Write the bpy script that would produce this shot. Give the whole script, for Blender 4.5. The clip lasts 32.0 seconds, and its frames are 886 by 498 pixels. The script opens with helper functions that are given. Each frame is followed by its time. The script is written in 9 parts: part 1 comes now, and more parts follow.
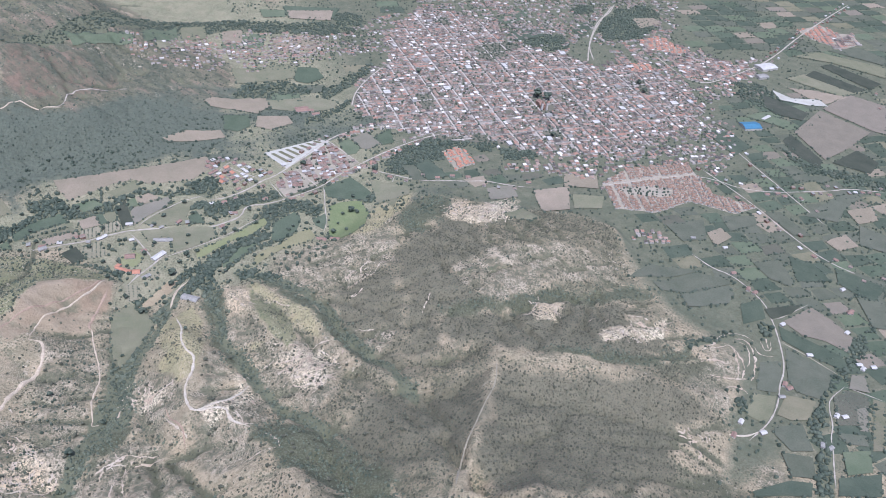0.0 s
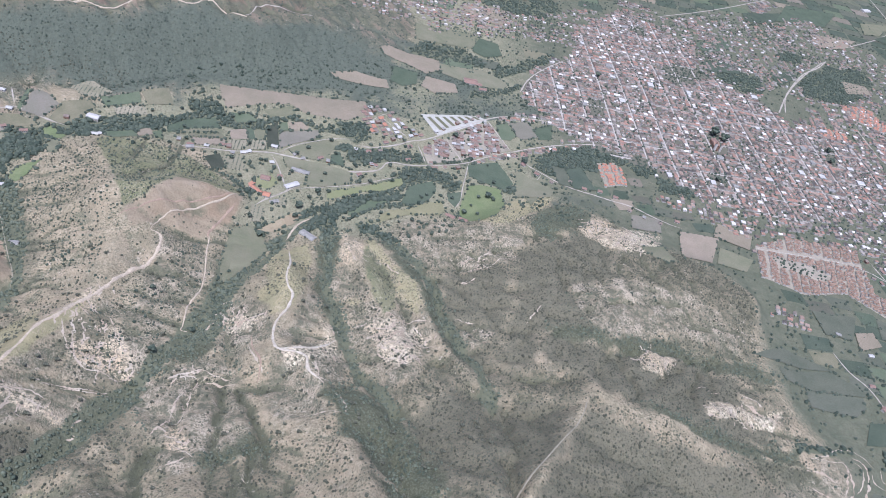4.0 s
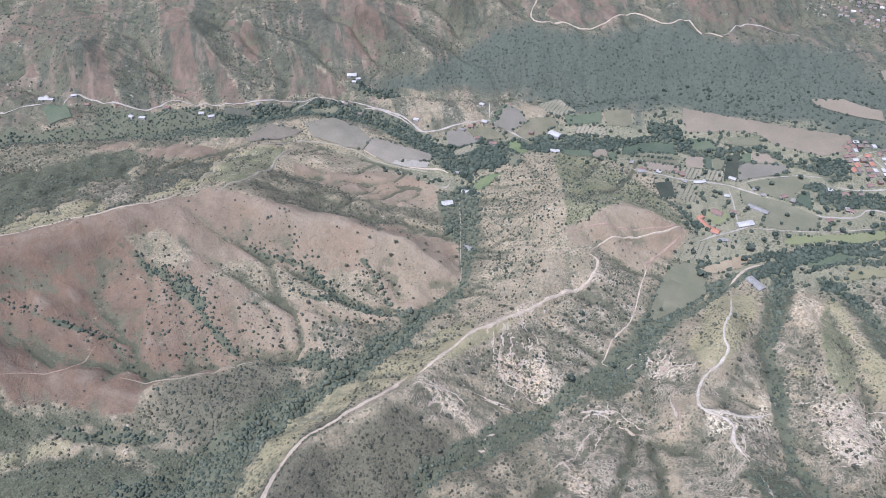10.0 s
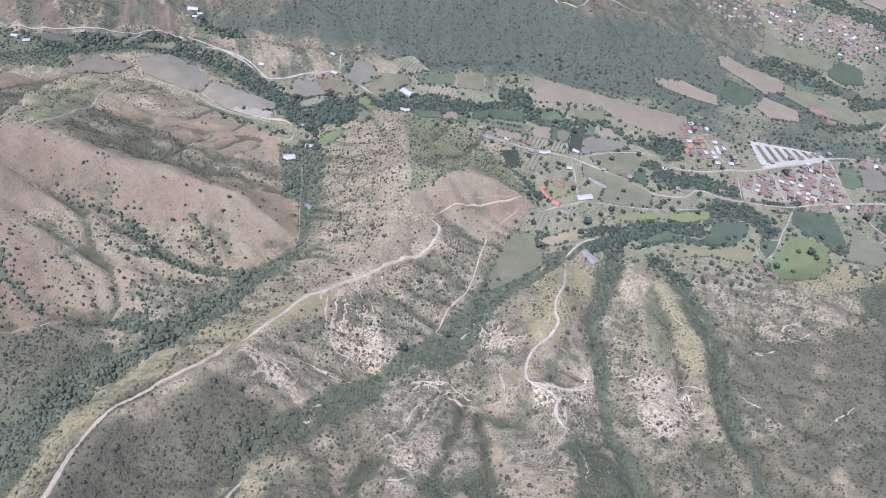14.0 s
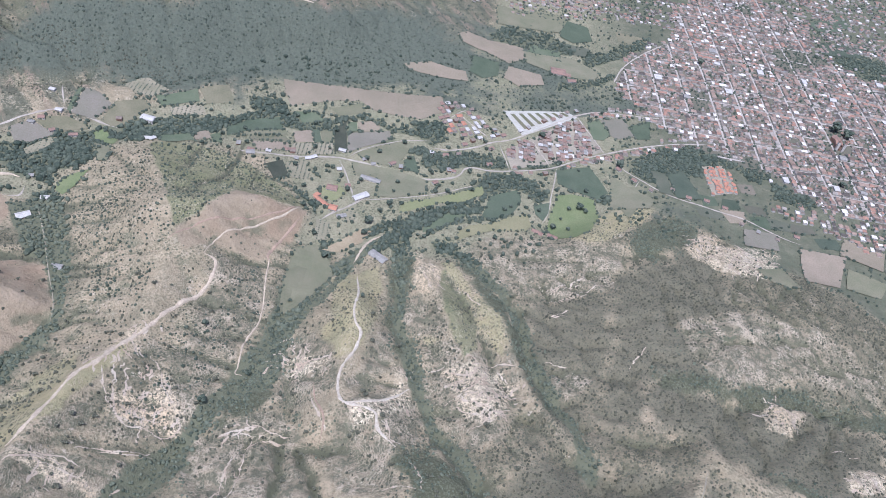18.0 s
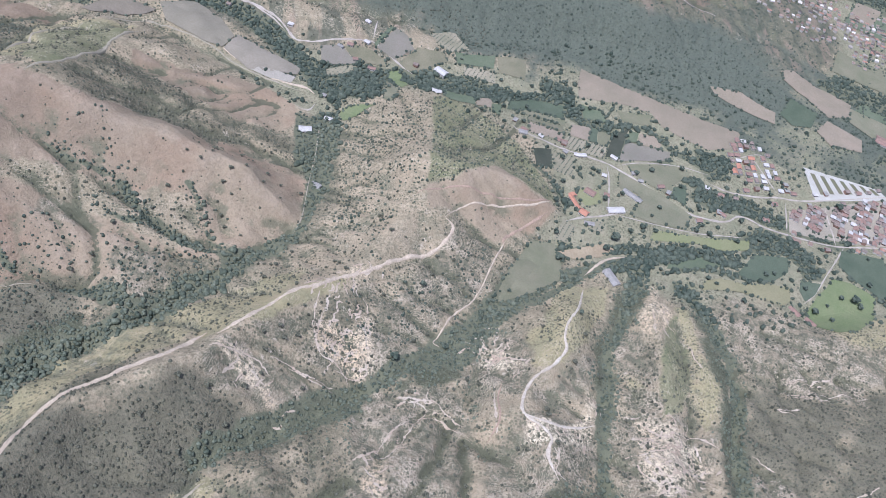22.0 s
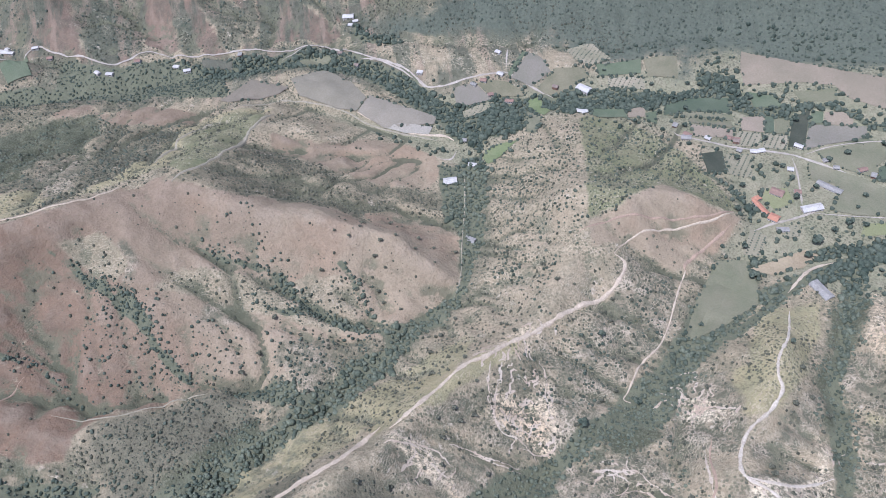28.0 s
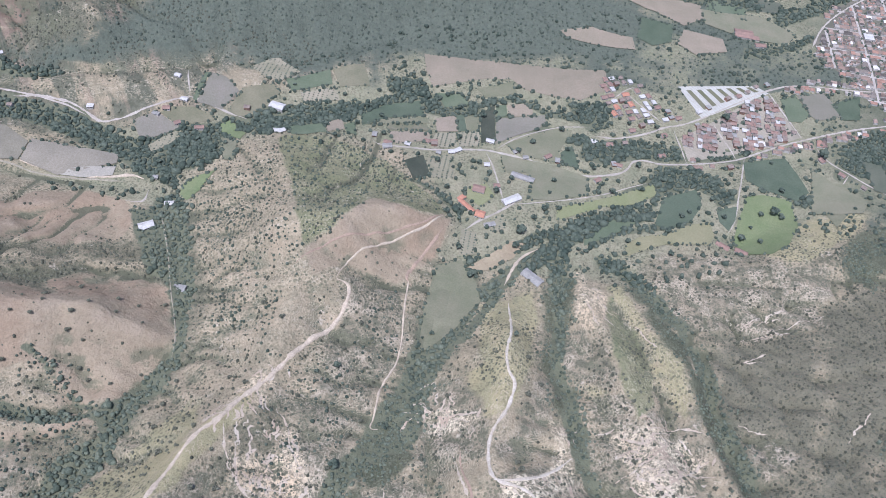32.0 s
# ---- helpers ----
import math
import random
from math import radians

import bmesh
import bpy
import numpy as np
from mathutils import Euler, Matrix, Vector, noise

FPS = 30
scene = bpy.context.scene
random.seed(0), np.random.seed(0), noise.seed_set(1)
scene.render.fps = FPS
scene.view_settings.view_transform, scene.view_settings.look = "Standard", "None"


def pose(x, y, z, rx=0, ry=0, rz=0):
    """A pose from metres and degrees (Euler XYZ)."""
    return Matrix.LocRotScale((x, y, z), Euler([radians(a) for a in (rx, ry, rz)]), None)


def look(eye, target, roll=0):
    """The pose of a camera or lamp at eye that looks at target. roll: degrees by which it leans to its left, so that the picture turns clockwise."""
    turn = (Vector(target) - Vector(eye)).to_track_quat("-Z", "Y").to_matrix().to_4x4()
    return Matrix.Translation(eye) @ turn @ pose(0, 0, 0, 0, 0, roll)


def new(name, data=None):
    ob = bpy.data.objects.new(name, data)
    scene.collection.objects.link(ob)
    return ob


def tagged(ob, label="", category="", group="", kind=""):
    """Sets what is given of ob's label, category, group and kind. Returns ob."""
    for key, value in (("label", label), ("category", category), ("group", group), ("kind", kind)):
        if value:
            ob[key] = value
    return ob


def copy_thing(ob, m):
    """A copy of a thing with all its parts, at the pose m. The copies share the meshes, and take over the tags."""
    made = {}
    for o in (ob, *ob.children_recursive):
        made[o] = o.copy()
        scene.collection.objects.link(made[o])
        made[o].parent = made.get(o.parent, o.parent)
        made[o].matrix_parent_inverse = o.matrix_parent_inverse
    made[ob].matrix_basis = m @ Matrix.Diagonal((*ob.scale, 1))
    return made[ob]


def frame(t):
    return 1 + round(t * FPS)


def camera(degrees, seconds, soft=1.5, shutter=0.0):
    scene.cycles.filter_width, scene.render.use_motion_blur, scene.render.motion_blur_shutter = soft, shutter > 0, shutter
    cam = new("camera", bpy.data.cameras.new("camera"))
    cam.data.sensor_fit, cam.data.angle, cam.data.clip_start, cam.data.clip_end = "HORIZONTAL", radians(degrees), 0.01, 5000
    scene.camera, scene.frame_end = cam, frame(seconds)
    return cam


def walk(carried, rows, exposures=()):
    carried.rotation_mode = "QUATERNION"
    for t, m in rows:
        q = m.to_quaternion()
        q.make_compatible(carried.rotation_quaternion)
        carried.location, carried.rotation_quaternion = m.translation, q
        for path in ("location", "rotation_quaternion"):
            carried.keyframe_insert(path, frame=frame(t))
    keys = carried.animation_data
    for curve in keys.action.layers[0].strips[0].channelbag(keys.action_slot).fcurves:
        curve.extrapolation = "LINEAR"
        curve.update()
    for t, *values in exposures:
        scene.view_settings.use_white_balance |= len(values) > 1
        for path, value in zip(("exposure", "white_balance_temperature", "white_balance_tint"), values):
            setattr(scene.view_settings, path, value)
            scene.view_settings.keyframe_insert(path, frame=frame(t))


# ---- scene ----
cam = camera(59.42, 32.0, soft=0.72)
PATH = [  # seconds, eye, heading, pitch, roll
    (0, 2.8, -194.1, 1068.5, -23.58, -36.96, 6.07),
    (0.5, 5.6, -186.3, 1065.4, -25.88, -37.27, 8.67),
    (1, 8.2, -178.4, 1062.3, -22.61, -37.66, 10.42),
    (1.5, 10.4, -170.3, 1059.2, -17.47, -37.84, 12.32),
    (2, 12.2, -161.9, 1056.2, -11.41, -37.90, 12.80),
    (2.5, 13.3, -153.4, 1053.4, -6.71, -38.35, 12.54),
    (3, 13.7, -145.2, 1050.5, -7.27, -39.87, 14.18),
    (3.5, 13.8, -137.2, 1047.7, -10.80, -40.34, 14.75),
    (5.5, 13.3, -105.6, 1035.3, -17.75, -37.66, 22.37),
    (6, 13.1, -97.7, 1031.9, -17.50, -38.02, 24.99),
    (6.5, 12.7, -89.7, 1028.1, -14.03, -38.53, 26.83),
    (7, 11.8, -81.8, 1024.1, -7.63, -43.04, 26.97),
    (7.5, 10.1, -74.0, 1019.9, 2.65, -47.04, 23.91),
    (8, 7.5, -66.5, 1015.8, 19.74, -49.31, 15.62),
    (8.5, 4.1, -59.1, 1012.1, 35.09, -45.61, 6.32),
    (9, 0.4, -52.0, 1009.0, 39.43, -41.68, 1.91),
    (9.5, -2.7, -45.5, 1006.9, 35.32, -43.19, -0.66),
    (10, -4.7, -39.5, 1005.6, 29.19, -42.67, -2.59),
    (10.5, -5.5, -33.9, 1004.7, 17.15, -45.86, -1.70),
    (11, -5.1, -28.1, 1004.1, 3.52, -45.06, 3.06),
    (11.5, -3.9, -21.7, 1003.4, -4.47, -43.16, 4.67),
    (12, -2.4, -14.8, 1002.6, -6.83, -42.95, 6.20),
    (12.5, -1.0, -7.5, 1001.4, -5.58, -42.63, 8.55),
    (13, 0.0, 0.0, 1000.0, -0.00, -43.94, 10.47),
    (13.5, 0.3, 7.4, 998.5, 7.50, -45.13, 10.57),
    (14, -0.0, 14.7, 997.0, 14.03, -45.75, 10.93),
    (14.5, -0.8, 22.0, 995.6, 19.30, -44.54, 9.04),
    (16.5, -5.2, 52.1, 990.1, 6.99, -41.76, 8.09),
    (17, -5.7, 59.5, 989.0, -1.38, -41.54, 10.69),
    (17.5, -5.7, 66.6, 988.3, -6.92, -41.21, 13.39),
    (18, -5.3, 73.8, 987.4, -7.32, -43.22, 14.08),
    (18.5, -4.8, 80.9, 986.1, -5.52, -45.11, 16.55),
    (19, -4.3, 88.1, 984.4, -1.36, -46.19, 18.38),
    (19.5, -4.1, 95.3, 982.1, 2.72, -47.47, 20.52),
    (20, -4.3, 102.2, 979.6, 7.01, -48.15, 20.80),
    (20.5, -5.1, 109.0, 976.7, 10.52, -49.90, 19.84),
    (21, -6.6, 115.7, 973.7, 15.08, -49.98, 16.76),
    (21.5, -8.6, 122.6, 970.7, 16.68, -49.31, 16.28),
    (22, -10.9, 129.9, 967.8, 16.48, -48.75, 16.35),
    (22.5, -13.5, 137.5, 965.2, 17.61, -47.06, 14.22),
    (23, -16.4, 145.4, 962.8, 18.23, -47.81, 13.33),
    (23.5, -19.5, 153.6, 960.8, 20.27, -46.56, 11.28),
    (24, -22.9, 162.1, 959.0, 21.17, -46.90, 10.35),
    (24.5, -26.6, 171.0, 957.3, 21.04, -47.46, 10.80),
    (26.5, -41.8, 207.9, 950.3, 27.57, -50.36, 4.73),
    (27, -45.7, 217.1, 948.1, 30.82, -50.09, 1.27),
    (27.5, -49.8, 226.1, 945.6, 34.70, -49.18, -4.36),
    (28, -53.6, 234.7, 943.4, 35.67, -49.35, -7.48),
    (28.5, -57.2, 243.0, 941.5, 35.20, -48.16, -11.73),
    (29, -60.2, 251.1, 940.2, 32.31, -48.68, -13.65),
    (29.5, -62.8, 259.3, 939.3, 27.00, -49.28, -12.69),
    (30, -64.6, 268.0, 938.5, 20.73, -50.37, -9.66),
    (30.5, -65.6, 276.9, 937.9, 13.59, -49.96, -5.17),
    (31, -65.7, 286.0, 937.2, 7.69, -50.12, 0.47),
    (31.5, -65.4, 295.2, 936.4, 4.94, -51.11, 4.39),
    (32, -64.9, 304.5, 935.5, 4.84, -49.90, 6.48),
]


def aim(x, y, z, heading, pitch, roll):
    """Pose of the eye: heading to the left from +y, pitch upwards, roll as in look()."""
    return Matrix.Translation((x, y, z)) @ pose(0, 0, 0, 0, 0, heading) @ pose(0, 0, 0, 90 + pitch) @ pose(0, 0, 0, 0, 0, roll)


walk(cam, [(t, aim(*r)) for t, *r in PATH], [(0, 0.42, 5230, 20), (32, 0.42, 5230, 20)])

# ---- light: high sun in a thinly veiled sky ----
SUN_ELEVATION, SUN_TURN = 68.0, 195.0
world = bpy.data.worlds.new("sky")
scene.world = world
world.use_nodes = True
nodes, links = world.node_tree.nodes, world.node_tree.links
sky = nodes.new("ShaderNodeTexSky")
sky.sky_type, sky.sun_disc = "NISHITA", False
sky.sun_elevation, sky.sun_rotation = radians(SUN_ELEVATION), radians(SUN_TURN)
sky.dust_density = 2.5
nodes["Background"].inputs["Strength"].default_value = 0.105
links.new(sky.outputs["Color"], nodes["Background"].inputs["Color"])
lamp = bpy.data.lights.new("sun", "SUN")
lamp.energy, lamp.angle, lamp.color = 3.7, radians(0.6), (1.0, 0.95, 0.87)
sun = new("sun", lamp)
to_sun = Vector((math.sin(radians(SUN_TURN)) * math.cos(radians(SUN_ELEVATION)), math.cos(radians(SUN_TURN)) * math.cos(radians(SUN_ELEVATION)), math.sin(radians(SUN_ELEVATION))))
sun.matrix_world = look(to_sun * 3000, (0, 0, 0))


# ridge and creek lines of the land: (x, y, height) in metres
RIDGES, CREEKS = {}, {}
RIDGES["spur"] = [(-441, 1219, 40), (-395, 1128, 70), (-335, 1014, 112), (-310, 938, 100), (-312, 865, 86), (-303, 772, 92), (-347, 661, 125), (-362, 573, 140), (-366, 494, 162), (-387, 444, 180)]
RIDGES["spur_nose"] = [(-335, 1014, 112), (-243, 1074, 95), (-163, 1113, 55), (-111, 1140, 16)]
RIDGES["finger_west"] = [(-29, 992, 30), (-15, 903, 82), (-12, 818, 86), (-15, 728, 90), (-11, 686, 95), (37, 669, 105), (67, 610, 118), (97, 540, 135)]
RIDGES["finger_bare"] = [(-77, 632, 70), (-121, 633, 72), (-133, 560, 84), (-128, 490, 100)]
RIDGES["finger_mid"] = [(79, 1060, 30), (89, 1000, 60), (120, 934, 68), (147, 868, 74), (179, 784, 84), (202, 706, 96), (232, 655, 108), (274, 594, 125)]
RIDGES["finger_east"] = [(151, 1011, 40), (194, 932, 62), (226, 888, 72), (239, 826, 80), (255, 766, 92), (290, 675, 108)]
RIDGES["hill_north"] = [(586, 1334, 12), (524, 1061, 60), (507, 901, 98)]
RIDGES["hill_arm"] = [(507, 901, 98), (627, 951, 90), (788, 998, 68), (977, 1058, 30)]
RIDGES["hill_south"] = [(507, 901, 98), (508, 783, 100), (497, 650, 140), (404, 502, 180), (303, 355, 220)]
RIDGES["hill_south_arm"] = [(497, 650, 140), (600, 600, 128), (711, 569, 108), (806, 532, 68), (934, 541, 22)]
RIDGES["hill_west_arm"] = [(486, 623, 135), (385, 604, 108), (311, 648, 88), (260, 712, 74)]
RIDGES["hill_slope"] = [(471, 1161, 52), (375, 1095, 46), (274, 1090, 30)]
RIDGES["west_crest"] = [(-1101, 221, 250), (-1059, 317, 248), (-1050, 400, 245), (-955, 529, 232), (-888, 643, 213)]
RIDGES["west_crest_end"] = [(-844, 713, 213), (-917, 870, 125), (-968, 1042, 45)]
RIDGES["west_nose"] = [(-841, 708, 210), (-757, 713, 190), (-653, 774, 150), (-554, 806, 110), (-462, 810, 58)]
RIDGES["west_second"] = [(-881, 888, 95), (-766, 963, 60), (-654, 1033, 26)]
RIDGES["west_low"] = [(-560, 497, 64), (-617, 474, 76), (-672, 431, 86), (-718, 363, 96), (-775, 340, 112)]
RIDGES["west_face_a"] = [(-858, 613, 200), (-832, 557, 165), (-806, 464, 128), (-798, 400, 100)]
RIDGES["west_face_b"] = [(-1040, 324, 245), (-991, 305, 215), (-900, 259, 150), (-862, 239, 112)]
RIDGES["west_face_c"] = [(-1048, 185, 225), (-1014, 199, 190), (-952, 162, 140), (-898, 145, 108)]
RIDGES["low_knoll"] = [(-860, 142, 110), (-798, 183, 104), (-731, 257, 90), (-671, 280, 80)]
RIDGES["br_a"] = [(-1719, 780, 60), (-1823, 787, 105), (-1902, 787, 155)]
RIDGES["br_b"] = [(-1378, 979, 55), (-1509, 1015, 100), (-1591, 1055, 150)]
RIDGES["br_c"] = [(-1106, 1159, 48), (-1273, 1176, 93), (-1418, 1242, 143)]
RIDGES["br_d"] = [(-947, 1285, 50), (-1118, 1317, 95), (-1310, 1317, 145)]
RIDGES["br_e"] = [(-824, 1402, 110), (-941, 1444, 155), (-1052, 1448, 205)]
RIDGES["br_f"] = [(-653, 1601, 125), (-737, 1597, 170), (-834, 1612, 220)]
RIDGES["br_g"] = [(-465, 1755, 122), (-487, 1843, 167), (-542, 1902, 217)]
RIDGES["br_h"] = [(-308, 1780, 110), (-348, 1927, 155), (-391, 2039, 205)]
RIDGES["back_end"] = [(-77, 1990, 70), (-176, 2044, 125), (-283, 2062, 160), (-352, 1969, 190)]
RIDGES["west_back"] = [(-1681, 458, 110), (-1591, 617, 100), (-1446, 765, 80), (-1237, 867, 55)]
RIDGES["spur_up"] = [(-387, 444, 180), (-431, 366, 184), (-428, 285, 196), (-412, 221, 208), (-300, 150, 260), (-200, 0, 310), (-100, -200, 380)]
RIDGES["finger_west_up"] = [(97, 540, 135), (130, 420, 190), (150, 150, 270)]
RIDGES["finger_bare_up"] = [(-128, 490, 100), (-90, 400, 150), (-60, 200, 220)]
RIDGES["finger_mid_up"] = [(274, 594, 125), (300, 450, 180), (280, 200, 270)]
RIDGES["hill_up"] = [(303, 355, 220), (380, 300, 270), (330, 50, 340)]
RIDGES["west_up"] = [(-1700, 420, 290), (-2200, 300, 380), (-3000, 100, 500)]
RIDGES["west_low_up"] = [(-775, 340, 112), (-1000, 300, 150), (-1050, 100, 210), (-1000, -200, 300)]
RIDGES["back_range"] = [(-3600, 1000, 760), (-2900, 1500, 800), (-2300, 1900, 760), (-1700, 2200, 640), (-1100, 2450, 480), (-700, 2500, 360), (-420, 2450, 250)]
CREEKS["creek_spur_west"] = [(-567, 1068, 20), (-481, 915, 28), (-452, 823, 36), (-467, 742, 42), (-485, 626, 52), (-504, 536, 58), (-527, 463, 66), (-557, 384, 76)]
CREEKS["creek_spur_west_low"] = [(-598, 333, 66), (-613, 235, 74), (-636, 120, 90)]
CREEKS["creek_spur_east"] = [(-86, 1049, 12), (-119, 910, 26), (-136, 784, 38), (-163, 711, 46), (-209, 618, 60), (-232, 550, 72), (-259, 485, 84), (-300, 414, 104)]
CREEKS["creek_finger"] = [(-125, 864, 32), (-91, 747, 52), (-69, 648, 64), (-31, 570, 84), (-2, 507, 104)]
CREEKS["creek_mid"] = [(53, 1094, 14), (54, 981, 28), (54, 895, 38), (79, 816, 48), (106, 733, 60), (136, 658, 76), (176, 585, 95)]
CREEKS["creek_mid_east"] = [(132, 1015, 34), (166, 945, 48), (188, 873, 58), (211, 806, 70)]
CREEKS["creek_dark"] = [(119, 1103, 12), (163, 1073, 24), (219, 1003, 36), (255, 932, 46), (266, 847, 56), (289, 773, 70), (316, 694, 90), (332, 622, 108)]
CREEKS["creek_north_face"] = [(245, 984, 40), (318, 1047, 48), (387, 1100, 52), (469, 1159, 50)]
CREEKS["creek_arm"] = [(257, 822, 60), (333, 719, 82), (404, 683, 98), (482, 693, 110)]
CREEKS["creek_arm_east"] = [(582, 787, 84), (733, 831, 55), (886, 850, 26), (1047, 863, 5)]
CREEKS["creek_far_east"] = [(472, 553, 130), (616, 515, 100), (767, 466, 50), (897, 477, 10)]
CREEKS["foot"] = [(337, 1199, 8), (526, 1378, 6), (682, 1347, 4), (805, 1266, 4), (949, 1230, 3), (1011, 1164, 3), (1022, 1043, 3), (1041, 948, 3), (1037, 804, 3), (1105, 675, 3), (1114, 587, 3), (934, 456, 6), (812, 363, 10)]
CREEKS["west_valley"] = [(-815, 789, 150), (-713, 837, 98), (-597, 876, 58), (-525, 916, 30)]
CREEKS["west_gully_a"] = [(-768, 647, 150), (-697, 666, 110), (-645, 671, 88), (-583, 666, 66), (-519, 690, 48)]
CREEKS["west_gully_b"] = [(-784, 594, 150), (-691, 596, 105), (-616, 617, 78), (-514, 656, 54)]
CREEKS["creek_west"] = [(-590, 537, 54), (-651, 507, 64), (-718, 443, 76), (-776, 373, 88), (-849, 371, 105)]
CREEKS["creek_west_up"] = [(-770, 389, 76), (-847, 391, 125), (-936, 389, 170)]
CREEKS["creek_west_far"] = [(-680, 318, 76), (-784, 265, 92), (-925, 230, 130), (-1018, 255, 185)]
CREEKS["creek_south"] = [(-588, 216, 80), (-722, 175, 88), (-834, 115, 100), (-829, 35, 110)]
CREEKS["river"] = [(-1849, 523, 60), (-1727, 667, 48), (-1418, 846, 34), (-1213, 1017, 28), (-1004, 1186, 24), (-850, 1205, 20), (-669, 1169, 17), (-586, 1221, 15), (-468, 1306, 13), (-308, 1377, 11), (-204, 1423, 10)]
CREEKS["river_low"] = [(-425, 1342, 11), (-241, 1405, 9), (-45, 1409, 7), (83, 1387, 5), (206, 1391, 4), (366, 1423, 3)]
CREEKS["creek_south_valley"] = [(-86, 1049, 12), (11, 1134, 10), (131, 1216, 8), (210, 1345, 5)]
CREEKS["back_foot"] = [(-2059, 630, 66), (-1892, 631, 62), (-1693, 787, 56), (-1566, 894, 52), (-1358, 970, 48), (-1225, 1067, 44), (-1096, 1157, 42), (-982, 1222, 40), (-832, 1311, 40), (-702, 1353, 38), (-600, 1408, 34), (-498, 1433, 30), (-348, 1550, 26), (-237, 1601, 22)]
CREEKS["back_foot_low"] = [(-281, 1539, 18), (-112, 1597, 14), (126, 1633, 8)]
CREEKS["back_road"] = [(-706, 1754, 140), (-653, 1601, 125), (-509, 1635, 118), (-462, 1750, 122), (-325, 1792, 110), (-222, 1768, 98)]
CREEKS["bg_a"] = [(-1603, 922, 55), (-1752, 947, 73), (-1870, 999, 97)]
CREEKS["bg_b"] = [(-1266, 1069, 46), (-1445, 1132, 64), (-1608, 1229, 88)]
CREEKS["bg_c"] = [(-1049, 1217, 46), (-1225, 1278, 64), (-1440, 1365, 88)]
CREEKS["bg_d"] = [(-912, 1348, 68), (-1084, 1458, 86), (-1288, 1518, 110)]
CREEKS["bg_e"] = [(-711, 1454, 80), (-891, 1609, 98), (-1050, 1710, 122)]
CREEKS["bg_f"] = [(-511, 1643, 114), (-638, 1777, 132), (-738, 1904, 156)]
CREEKS["bg_g"] = [(-367, 1764, 108), (-423, 1934, 126), (-491, 2112, 150)]
CREEKS["west_bank"] = [(-1096, 943, 40), (-1038, 1038, 36), (-921, 1061, 30), (-726, 1072, 22), (-629, 1088, 19)]
CREEKS["plain_near"] = [(-60, 1300, 8), (120, 1290, 5), (200, 1420, 4), (420, 1500, 2), (800, 1560, 0), (1300, 1700, 0), (1900, 1800, 0)]
CREEKS["plain_mid"] = [(900, 1350, 1), (1200, 1250, 0), (1450, 900, 0), (1400, 500, 1), (1500, 200, 2)]
CREEKS["plain_east"] = [(2400, 1700, 0), (2300, 900, 0), (2200, 0, 0)]
CREEKS["plain_far"] = [(420, 1900, 4), (600, 2300, 4), (1100, 2500, 0), (1800, 2600, 0), (2600, 2400, 0), (3500, 2300, 0)]
CREEKS["north_valley"] = [(-500, 3000, 40), (-100, 2800, 25), (150, 2520, 14), (420, 2250, 8)]
CREEKS["north_valley_far"] = [(-1500, 3600, 120), (-300, 3700, 60), (700, 3500, 20)]
CREEKS["plain_end"] = [(1200, 3300, 4), (2200, 3600, 0), (3600, 3600, 0)]
CREEKS["creek_mid_up"] = [(170, 520, 120), (200, 350, 170), (210, 150, 230)]
CREEKS["creek_east_up"] = [(-220, 420, 130), (-150, 200, 200), (-80, 0, 260)]
CREEKS["creek_west_up2"] = [(-640, 330, 90), (-660, 150, 130), (-600, -100, 190)]
CREEKS["east_low"] = [(1000, 350, 15), (900, 150, 30), (800, -100, 60)]
CREEKS["creek_dark_up"] = [(330, 480, 150), (340, 300, 200)]
CREEKS["west_basin"] = [(-1500, 900, 90), (-1750, 800, 130), (-2100, 700, 190)]


def hill_height(px, py):
    """Height of the land: drawn between the ridge and creek lines, each pulling by its nearness."""
    total = np.zeros_like(px)
    weight = np.zeros_like(px)
    for line in (*RIDGES.values(), *CREEKS.values()):
        best = np.full_like(px, 1e12)
        level = np.zeros_like(px)
        for (ax, ay, az), (bx, by, bz) in zip(line, line[1:]):
            dx, dy = bx - ax, by - ay
            along = np.clip(((px - ax) * dx + (py - ay) * dy) / (dx * dx + dy * dy), 0, 1)
            far = (px - ax - along * dx) ** 2 + (py - ay - along * dy) ** 2
            near = far < best
            best = np.where(near, far, best)
            level = np.where(near, az + along * (bz - az), level)
        d = np.sqrt(best) + 4
        w = np.exp(-d / 260) / d ** 1.5
        total += w * level
        weight += w
    return total / np.maximum(weight, 1e-30)

def lattice(px, py, seed):
    """Smooth value noise in 0..1 on whole-number cells."""
    ix, iy = np.floor(px).astype(np.int64), np.floor(py).astype(np.int64)
    fx, fy = px - ix, py - iy
    fx, fy = fx * fx * (3 - 2 * fx), fy * fy * (3 - 2 * fy)

    def cell(a, b):
        n = (a * 374761393 + b * 668265263 + seed * 1442695) & 0xFFFFFFFF
        n = ((n ^ (n >> 13)) * 1274126177) & 0xFFFFFFFF
        return ((n ^ (n >> 16)) & 0xFFFF) / 65535.0

    low = cell(ix, iy) * (1 - fx) + cell(ix + 1, iy) * fx
    high = cell(ix, iy + 1) * (1 - fx) + cell(ix + 1, iy + 1) * fx
    return low * (1 - fy) + high * fy


def fractal(px, py, size, octaves, seed):
    total, gain, norm = 0.0, 1.0, 0.0
    for k in range(octaves):
        total = total + gain * lattice(px / size + 17.3 * k, py / size - 9.1 * k, seed + k)
        norm, gain, size = norm + gain, gain * 0.52, size * 0.49
    return total / norm


